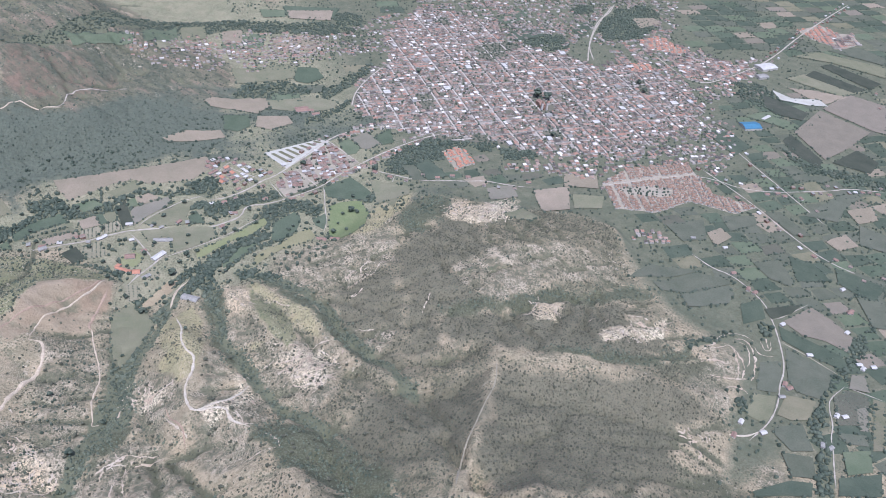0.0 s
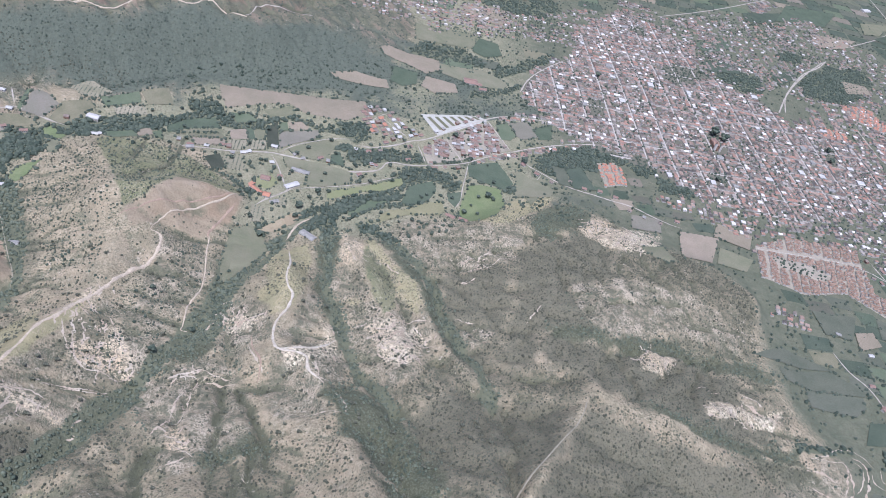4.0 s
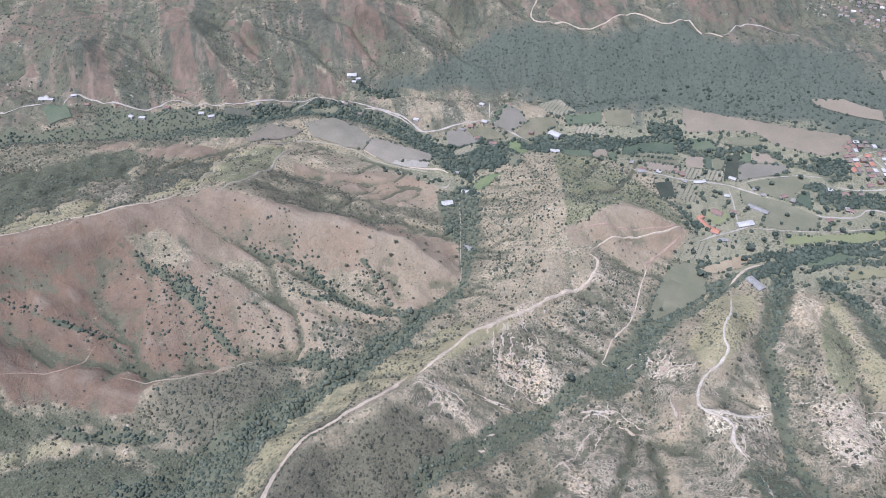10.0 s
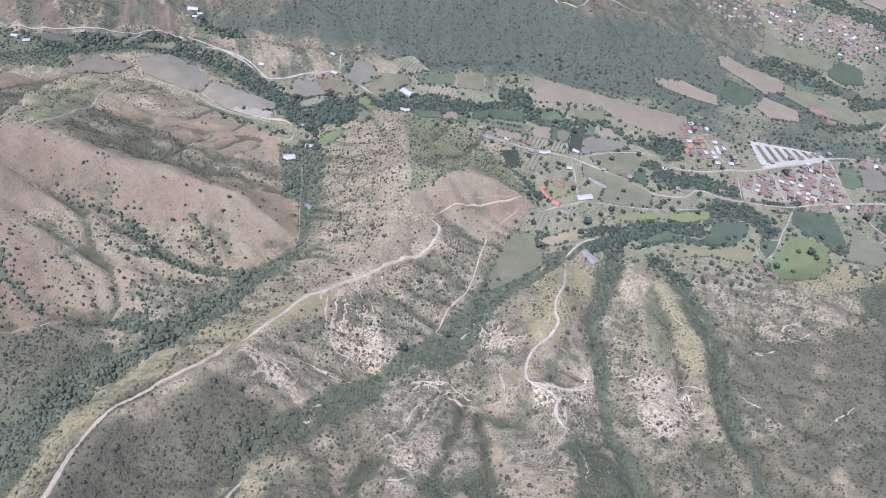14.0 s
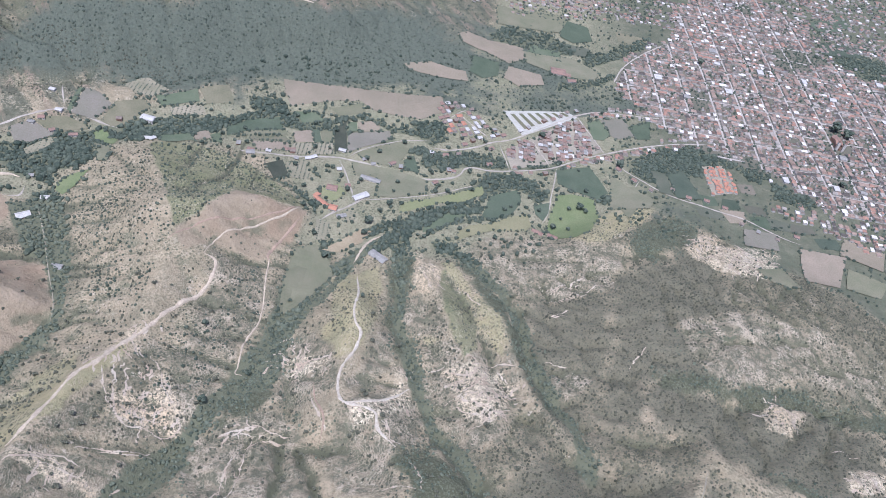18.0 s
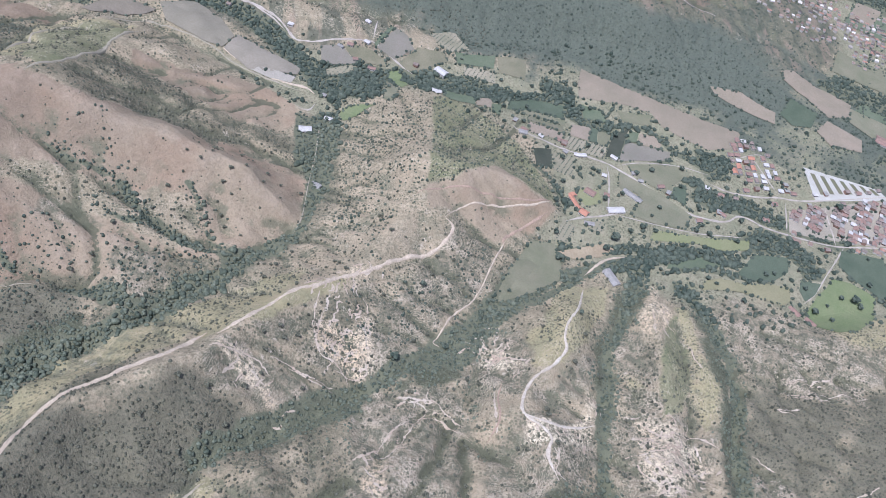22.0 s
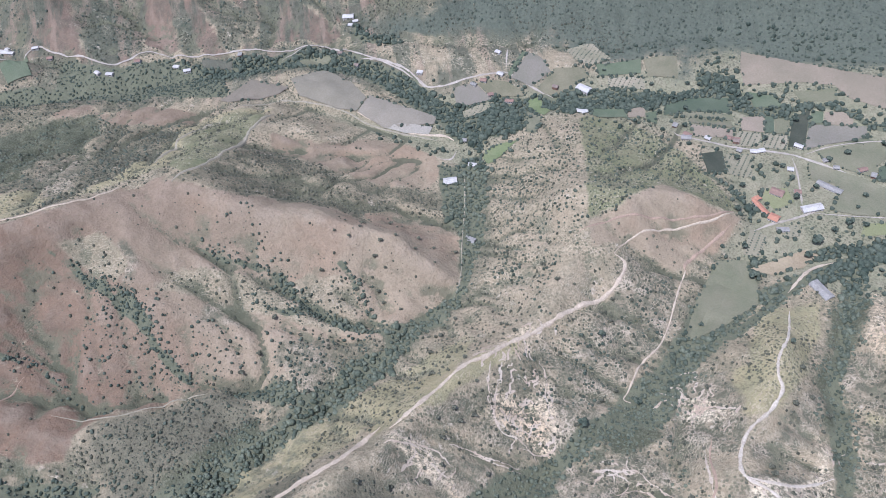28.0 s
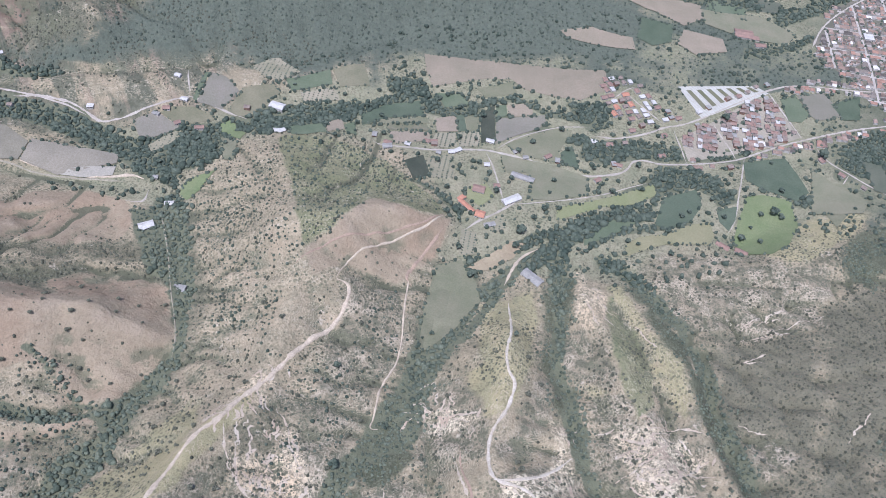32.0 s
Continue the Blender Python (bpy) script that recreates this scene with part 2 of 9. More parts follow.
def spread(near, mid, low, high, fine, grow):
    """Grid lines: evenly fine between near and mid, growing wider out to low and high."""
    inner = list(np.arange(near, mid + 0.1, fine))
    step, at, after = fine, mid, []
    while at < high:
        step *= grow
        at += step
        after.append(at)
    step, at, before = fine, near, []
    while at > low:
        step *= grow
        at -= step
        before.append(at)
    return np.array(before[::-1] + inner + after)


GX = spread(-1300, 1300, -7000, 7000, 6.5, 1.016)
GY = spread(250, 1700, -3000, 8000, 6.5, 1.016)
grid_x, grid_y = np.meshgrid(GX, GY)
rough = hill_height(grid_x, grid_y)
mild = rough
for _ in range(14):
    mild = (mild * 4 + np.roll(mild, 1, 0) + np.roll(mild, -1, 0) + np.roll(mild, 1, 1) + np.roll(mild, -1, 1)) / 8
west_hill = np.clip((-560 - grid_x) / 120, 0, 1) * np.clip((1000 - grid_y) / 150, 0, 1)
rough = rough + (mild - rough) * west_hill  # rounded crests of the western hill
for _ in range(26):
    mild = (mild * 4 + np.roll(mild, 1, 0) + np.roll(mild, -1, 0) + np.roll(mild, 1, 1) + np.roll(mild, -1, 1)) / 8
smooth_side = np.clip((grid_x - 400) / 150, 0, 1) * np.clip((690 - grid_y) / 80, 0, 1) * np.clip((980 - grid_x) / 100, 0, 1)
rough = rough + (mild - rough) * 0.8 * smooth_side  # even south-east side of the eastern hill
hilly = np.clip((rough - 12) / 45, 0, 1)
grid_z = rough + hilly * (1 - 0.6 * smooth_side) * (20 * (np.abs(fractal(grid_x, grid_y, 170, 4, 5) - 0.5) * 2 - 0.3) + 9 * (fractal(grid_x, grid_y, 48, 4, 9) - 0.5))


def drained(z):
    """How much ground drains through each spot: water runs to the lowest neighbour."""
    high, wide = z.shape
    low = np.full(z.shape, 1e9)
    goal = np.arange(z.size).reshape(z.shape)
    own = goal.copy()
    for dj in (-1, 0, 1):
        for di in (-1, 0, 1):
            if di or dj:
                other = np.roll(z, (dj, di), (0, 1)) + 0.0
                fall = (z - other) / math.hypot(di, dj)
                better = -fall < low
                low = np.where(better, -fall, low)
                goal = np.where(better, np.roll(own, (dj, di), (0, 1)), goal)
    goal = np.where(low < 0, goal, own).ravel().tolist()
    flow = [1.0] * z.size
    for k in np.argsort(-z.ravel(), kind="stable").tolist():
        g = goal[k]
        if g != k:
            flow[g] += flow[k]
    return np.array(flow).reshape(z.shape)


def softened(a):
    return (a * 4 + np.roll(a, 1, 0) + np.roll(a, -1, 0) + np.roll(a, 1, 1) + np.roll(a, -1, 1)) / 8


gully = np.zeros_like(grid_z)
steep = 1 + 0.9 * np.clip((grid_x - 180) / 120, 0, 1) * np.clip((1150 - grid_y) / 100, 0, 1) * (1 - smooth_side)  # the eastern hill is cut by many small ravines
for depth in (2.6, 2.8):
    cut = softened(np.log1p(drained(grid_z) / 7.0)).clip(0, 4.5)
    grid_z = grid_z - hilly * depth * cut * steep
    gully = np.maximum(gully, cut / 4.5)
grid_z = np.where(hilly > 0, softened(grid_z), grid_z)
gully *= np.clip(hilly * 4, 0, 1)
away = np.hypot(grid_x, grid_y - 500)
grid_z = grid_z + 190 * (np.clip((away - 4000) / 800, 0, 4)) ** 1.4  # far rise that closes the plain
level = grid_z
for _ in range(22):
    level = softened(level)
rib = np.clip((grid_z - level) * hilly / 5.0, -1, 1)  # spurs positive, hollows negative


def ground_z(px, py):
    """Height of the built ground sheet."""
    px, py = np.asarray(px, float), np.asarray(py, float)
    i = np.clip(np.searchsorted(GX, px) - 1, 0, len(GX) - 2)
    j = np.clip(np.searchsorted(GY, py) - 1, 0, len(GY) - 2)
    u, v = (px - GX[i]) / (GX[i + 1] - GX[i]), (py - GY[j]) / (GY[j + 1] - GY[j])
    return (grid_z[j, i] * (1 - u) + grid_z[j, i + 1] * u) * (1 - v) + (grid_z[j + 1, i] * (1 - u) + grid_z[j + 1, i + 1] * u) * v


# plan of roads, fields, woods and quarters: corners (x, y) in metres
ROADS, FIELDS, QUARTERS = {}, {}, {}
AREAS, EARTH_SCARS, SPECIMEN_SPOTS = [], [], []
ROADS["main_road"] = (6, "dirt", [(-289, 1282), (-264, 1270), (-201, 1281), (-106, 1317), (-78, 1320), (-25, 1317), (45, 1302), (92, 1301), (138, 1322), (155, 1338), (163, 1363), (184, 1371), (221, 1364), (332, 1402), (385, 1436), (469, 1497), (570, 1553), (674, 1597), (756, 1617)])
ROADS["upper_road"] = (6, "dirt", [(92, 1411), (134, 1412), (196, 1447), (221, 1470), (259, 1485), (326, 1542), (396, 1606), (426, 1631), (485, 1666), (615, 1679), (707, 1703)])
ROADS["field_lane"] = (3.5, "dirt", [(-76, 1329), (-43, 1368), (12, 1414), (84, 1431)])
ROADS["shed_lane"] = (4, "dirt", [(-94, 1312), (-79, 1286), (-61, 1231), (-50, 1195)])
ROADS["meadow_lane"] = (3, "dirt", [(-35, 1194), (28, 1218), (94, 1249), (139, 1279), (191, 1313)])
ROADS["cross_road"] = (5, "dirt", [(425, 1629), (455, 1564), (485, 1502)])
ROADS["quarter_lane"] = (4, "dirt", [(312, 1507), (332, 1464), (353, 1412)])
ROADS["quarter_lane_b"] = (4, "dirt", [(239, 1464), (251, 1423), (260, 1381)])
ROADS["pond_lane"] = (3, "dirt", [(337, 1277), (333, 1245), (318, 1213)])
ROADS["east_road"] = (4.5, "dirt", [(1136, 939), (1151, 881), (1177, 852), (1190, 798), (1191, 739), (1178, 709), (1168, 682), (1147, 639), (1129, 607), (1112, 580), (1087, 553), (1066, 538), (1029, 498), (995, 471), (967, 455), (935, 443), (908, 433)])
ROADS["far_east_lane"] = (3.5, "dirt", [(1183, 490), (1131, 473), (1110, 456), (1082, 413), (1057, 393), (1039, 366), (980, 296)])
ROADS["rust_track"] = (5, "red", [(-1065, 195), (-1034, 204), (-997, 182), (-965, 165), (-934, 155), (-911, 142)])
ROADS["rust_low_track"] = (2.5, "dry", [(-939, 95), (-925, 117), (-884, 120), (-869, 135)])
ROADS["net_lane"] = (3.5, "dry", [(-1012, 983), (-975, 1066), (-873, 1082), (-826, 1082), (-775, 1074), (-711, 1083), (-648, 1094)])
ROADS["river_fork"] = (3, "dirt", [(-1051, 1160), (-1030, 1197), (-1020, 1216)])
ROADS["villa_lane"] = (4, "dirt", [(138, 1553), (173, 1517), (222, 1475)])
ROADS["villa_side_lane"] = (3.5, "dirt", [(120, 1516), (155, 1567), (176, 1562)])
ROADS["mountain_road_end"] = (5, "dirt", [(-232, 1768), (-214, 1807), (-206, 1868), (-135, 1883), (-58, 1912)])
ROADS["belt_lane"] = (3.5, "dirt", [(1183, 490), (1214, 455), (1233, 435)])
ROADS["hedge_lane"] = (2.5, "dry", [(1146, 636), (1169, 594), (1186, 547), (1197, 515)])
ROADS["orchard_lane"] = (3, "dirt", [(1172, 695), (1202, 695), (1240, 704), (1290, 716)])
ROADS["spur_road"] = (6, "sand", [(-377, 535), (-365, 576), (-356, 626), (-349, 665), (-333, 687), (-325, 720), (-306, 751), (-290, 792), (-273, 837), (-255, 863), (-245, 883), (-238, 912), (-242, 937), (-250, 939), (-262, 939)])
ROADS["spur_road_low"] = (7, "sand", [(-394, 537), (-400, 509), (-402, 467), (-427, 426), (-451, 385), (-465, 340), (-442, 296), (-429, 262), (-417, 225)])
ROADS["spur_road_end"] = (7, "sand", [(-426, 245), (-424, 218), (-415, 193), (-428, 164), (-454, 132), (-463, 93), (-452, 58), (-438, 39)])
ROADS["lower_ridge_path"] = (3.5, "dry", [(-276, 390), (-293, 329), (-287, 222), (-269, 125)])
ROADS["knoll_road"] = (2.6, "sand", [(-262, 939), (-259, 972), (-238, 1009), (-188, 1059), (-156, 1095), (-139, 1135)])
ROADS["knoll_upper_road"] = (3, "red", [(-319, 940), (-305, 962), (-280, 999), (-233, 1035), (-191, 1068), (-158, 1100), (-140, 1139)])
ROADS["red_track"] = (5, "red", [(-162, 984), (-175, 994), (-164, 1026), (-147, 1070), (-136, 1105)])
ROADS["foot_path"] = (2.6, "sand", [(-168, 996), (-166, 959), (-161, 917), (-155, 879), (-156, 839), (-169, 807), (-166, 766), (-170, 742), (-157, 747)])
ROADS["finger_path"] = (4.2, "pale", [(-19, 983), (-10, 910), (-16, 869), (-10, 838), (2, 829), (1, 810), (-5, 781), (-15, 762), (-21, 742), (-19, 710), (-11, 685), (17, 681), (39, 672), (39, 654), (45, 642), (68, 620)])
ROADS["finger_branch"] = (4, "pale", [(-10, 685), (21, 689), (53, 710), (83, 746)])
ROADS["finger_side_path"] = (3, "red", [(-54, 732), (-48, 699), (-30, 668), (-30, 646), (-31, 628)])
ROADS["valley_road"] = (6, "dirt", [(-904, 1227), (-857, 1240), (-807, 1239), (-764, 1220), (-742, 1210), (-698, 1233), (-667, 1262), (-628, 1298), (-607, 1301), (-556, 1291), (-515, 1288)])
ROADS["valley_lane"] = (4, "dirt", [(-649, 1366), (-623, 1307)])
ROADS["pale_field_road"] = (5, "sand", [(-821, 1091), (-778, 1088), (-726, 1086), (-678, 1094), (-645, 1110), (-621, 1105)])
ROADS["creek_lane"] = (2, "dry", [(-568, 1043), (-524, 966), (-488, 890), (-448, 818), (-446, 788)])
ROADS["loop_lane"] = (5, "dirt", [(-628, 1051), (-609, 1053), (-601, 1060), (-606, 1085)])
ROADS["farm_drive"] = (6, "dirt", [(-19, 1222), (-36, 1193), (-63, 1164), (-85, 1146), (-106, 1118)])
ROADS["barn_lane"] = (4, "dirt", [(367, 1425), (353, 1353), (343, 1307), (332, 1242)])
ROADS["ring_lane"] = (5, "sand", [(15, 1110), (-7, 1091), (-18, 1067), (-29, 1018)])
ROADS["foot_road"] = (5, "dirt", [(503, 1489), (515, 1447), (552, 1421), (588, 1395), (632, 1378), (687, 1370), (722, 1358), (776, 1348), (815, 1323), (860, 1303), (893, 1295)])
ROADS["foot_branch"] = (4, "dirt", [(552, 1421), (526, 1374), (495, 1348)])
ROADS["mountain_road"] = (3.6, "sand", [(-977, 1765), (-825, 1606), (-788, 1731), (-707, 1756), (-679, 1721), (-669, 1634), (-631, 1603), (-606, 1660), (-512, 1647), (-481, 1697), (-466, 1763), (-395, 1761), (-351, 1751), (-327, 1799), (-290, 1784), (-222, 1765)])
ROADS["back_road"] = (4.5, "dirt", [(-1982, 651), (-1921, 632), (-1843, 648), (-1759, 690), (-1682, 782), (-1614, 832), (-1533, 875), (-1530, 956), (-1489, 956), (-1406, 977), (-1354, 976), (-1327, 1015), (-1312, 1056), (-1278, 1061), (-1199, 1099), (-1123, 1156), (-1073, 1162), (-994, 1237), (-907, 1235), (-825, 1236), (-773, 1219)])
ROADS["crest_track"] = (3, "sand", [(-1168, 237), (-1129, 277), (-1092, 327), (-1101, 371), (-1058, 402), (-1026, 495), (-930, 578), (-915, 663)])
ROADS["crest_track_end"] = (7, "dry", [(-939, 739), (-955, 775), (-975, 813), (-1005, 870), (-1010, 910), (-1002, 941)])
ROADS["crest_strip_east"] = (6, "dry", [(-843, 695), (-841, 770), (-892, 869), (-931, 966), (-939, 1001)])
ROADS["west_track"] = (1.6, "red", [(-911, 265), (-890, 296), (-858, 323), (-855, 360), (-851, 386)])
ROADS["west_low_track"] = (2, "dry", [(-791, 364), (-757, 380), (-720, 406), (-680, 463), (-645, 492)])
ROADS["ridge_path"] = (2.6, "dry", [(483, 629), (457, 574), (415, 523), (383, 484), (346, 440), (322, 403), (296, 356)])
ROADS["east_straight"] = (5, "dirt", [(1582, 1562), (1571, 1380), (1567, 1230), (1567, 1098), (1566, 967)])
ROADS["south_plain_road"] = (5, "dirt", [(1402, 1281), (1438, 1101), (1443, 950), (1459, 828), (1536, 730)])
ROADS["plain_cross_road"] = (5, "dirt", [(1069, 1267), (1229, 1269), (1384, 1255), (1469, 1141), (1701, 1096), (1762, 1097), (1861, 1055)])
ROADS["north_road"] = (8, "dirt", [(1435, 2004), (1530, 2167), (1670, 2344), (1828, 2508)])
ROADS["town_edge_road"] = (6, "dirt", [(538, 1808), (572, 1900), (636, 1988), (715, 2070)])
ROADS["old_mine_lane"] = (4, "pale", [(876, 451), (911, 443), (944, 446)])
ROADS["factory_road"] = (8, "dirt", [(1719, 2012), (1715, 1758), (1918, 1811), (2135, 1897), (2484, 2118), (2963, 2377)])
FIELDS["tan_slope"] = ("tan", [(-250, 1555), (-179, 1561), (-79, 1570), (23, 1585), (107, 1609), (106, 1538), (61, 1497), (5, 1492), (-46, 1496), (-73, 1517), (-121, 1507), (-167, 1486), (-217, 1462), (-236, 1497)])
FIELDS["river_green"] = ("green", [(-205, 1449), (-162, 1455), (-140, 1433), (-185, 1416)])
FIELDS["river_light"] = ("olive", [(-135, 1476), (-70, 1512), (-59, 1483), (-114, 1457)])
FIELDS["strip_a"] = ("darkgreen", [(-328, 1356), (-292, 1395), (-233, 1421), (-216, 1380), (-283, 1356), (-318, 1322)])
FIELDS["strip_b"] = ("olive", [(-318, 1322), (-283, 1353), (-213, 1378), (-204, 1361), (-253, 1346), (-279, 1336)])
FIELDS["strip_c"] = ("pasture", [(-278, 1334), (-209, 1357), (-198, 1340), (-270, 1319)])
FIELDS["strip_d"] = ("tan", [(-269, 1315), (-200, 1335), (-193, 1311), (-250, 1281)])
FIELDS["road_tan"] = ("tan", [(-196, 1378), (-162, 1400), (-151, 1352), (-187, 1340)])
FIELDS["road_dark"] = ("darkgreen", [(-161, 1400), (-148, 1405), (-135, 1358), (-150, 1353)])
FIELDS["road_olive"] = ("olive", [(-146, 1403), (-119, 1408), (-115, 1365), (-134, 1359)])
FIELDS["road_orchard_a"] = ("orchard", [(-188, 1335), (-154, 1347), (-146, 1311), (-188, 1290), (-191, 1316)])
FIELDS["road_orchard_b"] = ("orchard", [(-150, 1349), (-114, 1363), (-107, 1326), (-143, 1310)])
FIELDS["dense_rows"] = ("rows", [(-118, 1417), (-96, 1444), (-82, 1349), (-106, 1332)])
FIELDS["corner_green"] = ("green", [(-94, 1443), (-75, 1448), (-69, 1422), (-87, 1415)])
FIELDS["corner_tan"] = ("tan", [(-73, 1448), (-41, 1461), (-25, 1447), (-23, 1433), (-67, 1421)])
FIELDS["road_tan_c"] = ("grey", [(-88, 1411), (-2, 1440), (4, 1419), (-54, 1364), (-81, 1338)])
FIELDS["road_pasture"] = ("olive", [(-65, 1341), (13, 1409), (52, 1415), (32, 1348), (39, 1320), (-26, 1322)])
FIELDS["road_bed"] = ("darkgreen", [(34, 1346), (54, 1373), (70, 1315), (40, 1319)])
FIELDS["dark_square"] = ("rows", [(-225, 1238), (-198, 1266), (-176, 1217), (-203, 1198)])
FIELDS["yellow_orchard"] = ("orchard", [(-191, 1261), (-152, 1285), (-137, 1230), (-174, 1215)])
FIELDS["shed_meadow"] = ("olive", [(-69, 1316), (21, 1313), (87, 1300), (89, 1252), (28, 1221), (-15, 1212), (-10, 1247), (-19, 1283), (-52, 1271)])
FIELDS["farm_green"] = ("lime", [(-111, 1215), (-83, 1233), (-66, 1206), (-86, 1176), (-113, 1192)])
FIELDS["lime_meadow"] = ("lime", [(38, 1207), (94, 1238), (139, 1268), (200, 1311), (204, 1283), (173, 1255), (117, 1232), (74, 1203), (39, 1179)])
FIELDS["dull_meadow"] = ("darkgreen", [(199, 1207), (215, 1277), (272, 1310), (279, 1270), (257, 1223), (215, 1194)])
FIELDS["stream_meadow"] = ("green", [(86, 1144), (130, 1206), (171, 1206), (141, 1176), (114, 1154), (86, 1131)])
FIELDS["yellow_meadow"] = ("ochre", [(150, 1146), (173, 1171), (217, 1186), (262, 1219), (289, 1230), (295, 1200), (282, 1174), (216, 1161), (183, 1143), (154, 1124)])
FIELDS["pond_garden"] = ("darkgreen", [(303, 1263), (338, 1281), (333, 1248), (320, 1221), (305, 1237)])
FIELDS["bright_meadow"] = ("bright", [(354, 1309), (386, 1322), (436, 1324), (440, 1264), (410, 1200), (378, 1167), (343, 1170), (328, 1199), (337, 1247), (349, 1280)])
FIELDS["dark_meadow"] = ("darkgreen", [(363, 1410), (439, 1437), (471, 1354), (446, 1326), (387, 1336), (361, 1357)])
FIELDS["school_field"] = ("green", [(449, 1609), (481, 1630), (503, 1578), (485, 1553), (460, 1550)])
FIELDS["fallow_lot"] = ("grey", [(484, 1631), (540, 1655), (572, 1592), (516, 1566), (504, 1579)])
FIELDS["town_field"] = ("darkgreen", [(550, 1623), (613, 1664), (602, 1591), (569, 1581)])
FIELDS["hill_grass"] = ("olive", [(515, 1388), (545, 1395), (548, 1339), (498, 1263), (489, 1304)])
FIELDS["bare_yard"] = ("sandy", [(-90, 1048), (-61, 1080), (-27, 1119), (-7, 1120), (-21, 1082), (-57, 1049)])
FIELDS["grey_pasture"] = ("olive", [(-135, 1035), (-99, 1062), (-71, 1023), (-60, 982), (-94, 910), (-117, 886), (-131, 875), (-137, 945)])
FIELDS["farm_orchard"] = ("orchard", [(-109, 1121), (-83, 1119), (-81, 1077), (-105, 1069)])
FIELDS["yard_orchard"] = ("orchard", [(-66, 1149), (-47, 1163), (-39, 1141), (-58, 1126)])
FIELDS["bank_green"] = ("green", [(-614, 1296), (-618, 1369), (-609, 1370), (-607, 1293)])
FIELDS["bank_grey"] = ("grey", [(-605, 1292), (-606, 1368), (-578, 1364), (-545, 1339), (-562, 1293)])
FIELDS["bank_fallow"] = ("scrubby", [(-552, 1293), (-541, 1348), (-496, 1377), (-478, 1364), (-496, 1325), (-514, 1295), (-532, 1288)])
FIELDS["top_orchard"] = ("orchard", [(-553, 1416), (-507, 1450), (-459, 1423), (-482, 1389), (-515, 1387)])
FIELDS["top_green"] = ("green", [(-478, 1394), (-408, 1443), (-395, 1412), (-461, 1374)])
FIELDS["top_fallow"] = ("scrubby", [(-404, 1443), (-351, 1477), (-329, 1428), (-380, 1410)])
FIELDS["top_rows"] = ("orchard", [(-446, 1376), (-387, 1408), (-374, 1380), (-436, 1359)])
FIELDS["river_grey"] = ("grey", [(-692, 1224), (-658, 1250), (-614, 1235), (-649, 1201), (-670, 1195)])
FIELDS["river_rows"] = ("orchard", [(-654, 1180), (-626, 1219), (-611, 1231), (-609, 1213), (-635, 1168)])
FIELDS["river_fallow"] = ("scrubby", [(-655, 1251), (-642, 1269), (-607, 1280), (-564, 1273), (-570, 1262), (-621, 1238)])
FIELDS["bright_field"] = ("bright", [(-555, 1261), (-540, 1277), (-503, 1247), (-504, 1224), (-547, 1242)])
FIELDS["grey_field"] = ("olive", [(-542, 1229), (-508, 1219), (-492, 1162), (-510, 1163)])
FIELDS["slope_field"] = ("bright", [(-559, 1101), (-550, 1117), (-514, 1139), (-521, 1117), (-531, 1079), (-538, 1072), (-554, 1083)])
FIELDS["bank_strip_a"] = ("green", [(-439, 1284), (-385, 1312), (-372, 1284), (-426, 1257)])
FIELDS["bank_strip_b"] = ("tan", [(-383, 1313), (-357, 1333), (-344, 1301), (-370, 1285)])
FIELDS["bank_strip_d"] = ("green", [(-349, 1313), (-334, 1329), (-319, 1289), (-338, 1289)])
FIELDS["east_a"] = ("rank", [(979, 866), (1104, 880), (1163, 833), (1157, 819), (1049, 822), (983, 838)])
FIELDS["east_b"] = ("rank", [(929, 890), (1016, 934), (1116, 881), (1058, 879)])
FIELDS["east_c"] = ("rank", [(1023, 823), (1150, 817), (1145, 790), (1113, 766), (1020, 780)])
FIELDS["east_d"] = ("deep", [(1136, 755), (1191, 758), (1162, 702), (1104, 702)])
FIELDS["east_f"] = ("rows", [(1178, 728), (1276, 719), (1227, 698), (1173, 697)])
FIELDS["east_g"] = ("brown", [(1192, 683), (1290, 706), (1308, 656), (1312, 601), (1264, 568), (1240, 608), (1204, 635)])
FIELDS["east_h"] = ("deep", [(1173, 675), (1193, 640), (1243, 561), (1214, 525), (1182, 575), (1153, 637)])
FIELDS["east_i"] = ("rank", [(1143, 614), (1173, 565), (1191, 529), (1143, 493), (1106, 476), (1078, 506), (1088, 541)])
FIELDS["east_j"] = ("rank", [(1061, 594), (1106, 589), (1084, 554), (1042, 518), (1004, 534)])
FIELDS["east_k"] = ("olive", [(993, 526), (1034, 510), (992, 472), (966, 458), (941, 488)])
FIELDS["east_l"] = ("scrubby", [(1052, 506), (1072, 491), (1096, 473), (1045, 439), (1015, 448), (1000, 469)])
FIELDS["east_m"] = ("rank", [(974, 445), (1028, 434), (1003, 376), (964, 388), (962, 430)])
FIELDS["east_o"] = ("plough", [(1137, 473), (1178, 480), (1206, 451), (1146, 395), (1092, 413)])
FIELDS["east_p"] = ("grey", [(1158, 435), (1185, 432), (1136, 383), (1122, 389)])
FIELDS["east_q"] = ("rank", [(1073, 399), (1126, 377), (1110, 355), (1076, 371)])
FIELDS["east_r"] = ("pasture", [(1212, 447), (1230, 433), (1131, 338), (1109, 344)])
FIELDS["east_s"] = ("rank", [(1261, 874), (1341, 871), (1314, 792), (1292, 777), (1261, 814)])
FIELDS["east_t"] = ("rank", [(1496, 790), (1539, 737), (1477, 676), (1434, 708)])
FIELDS["far_tan"] = ("tan", [(127, 1854), (153, 1885), (304, 1897), (310, 1846), (264, 1798), (199, 1827), (139, 1832)])
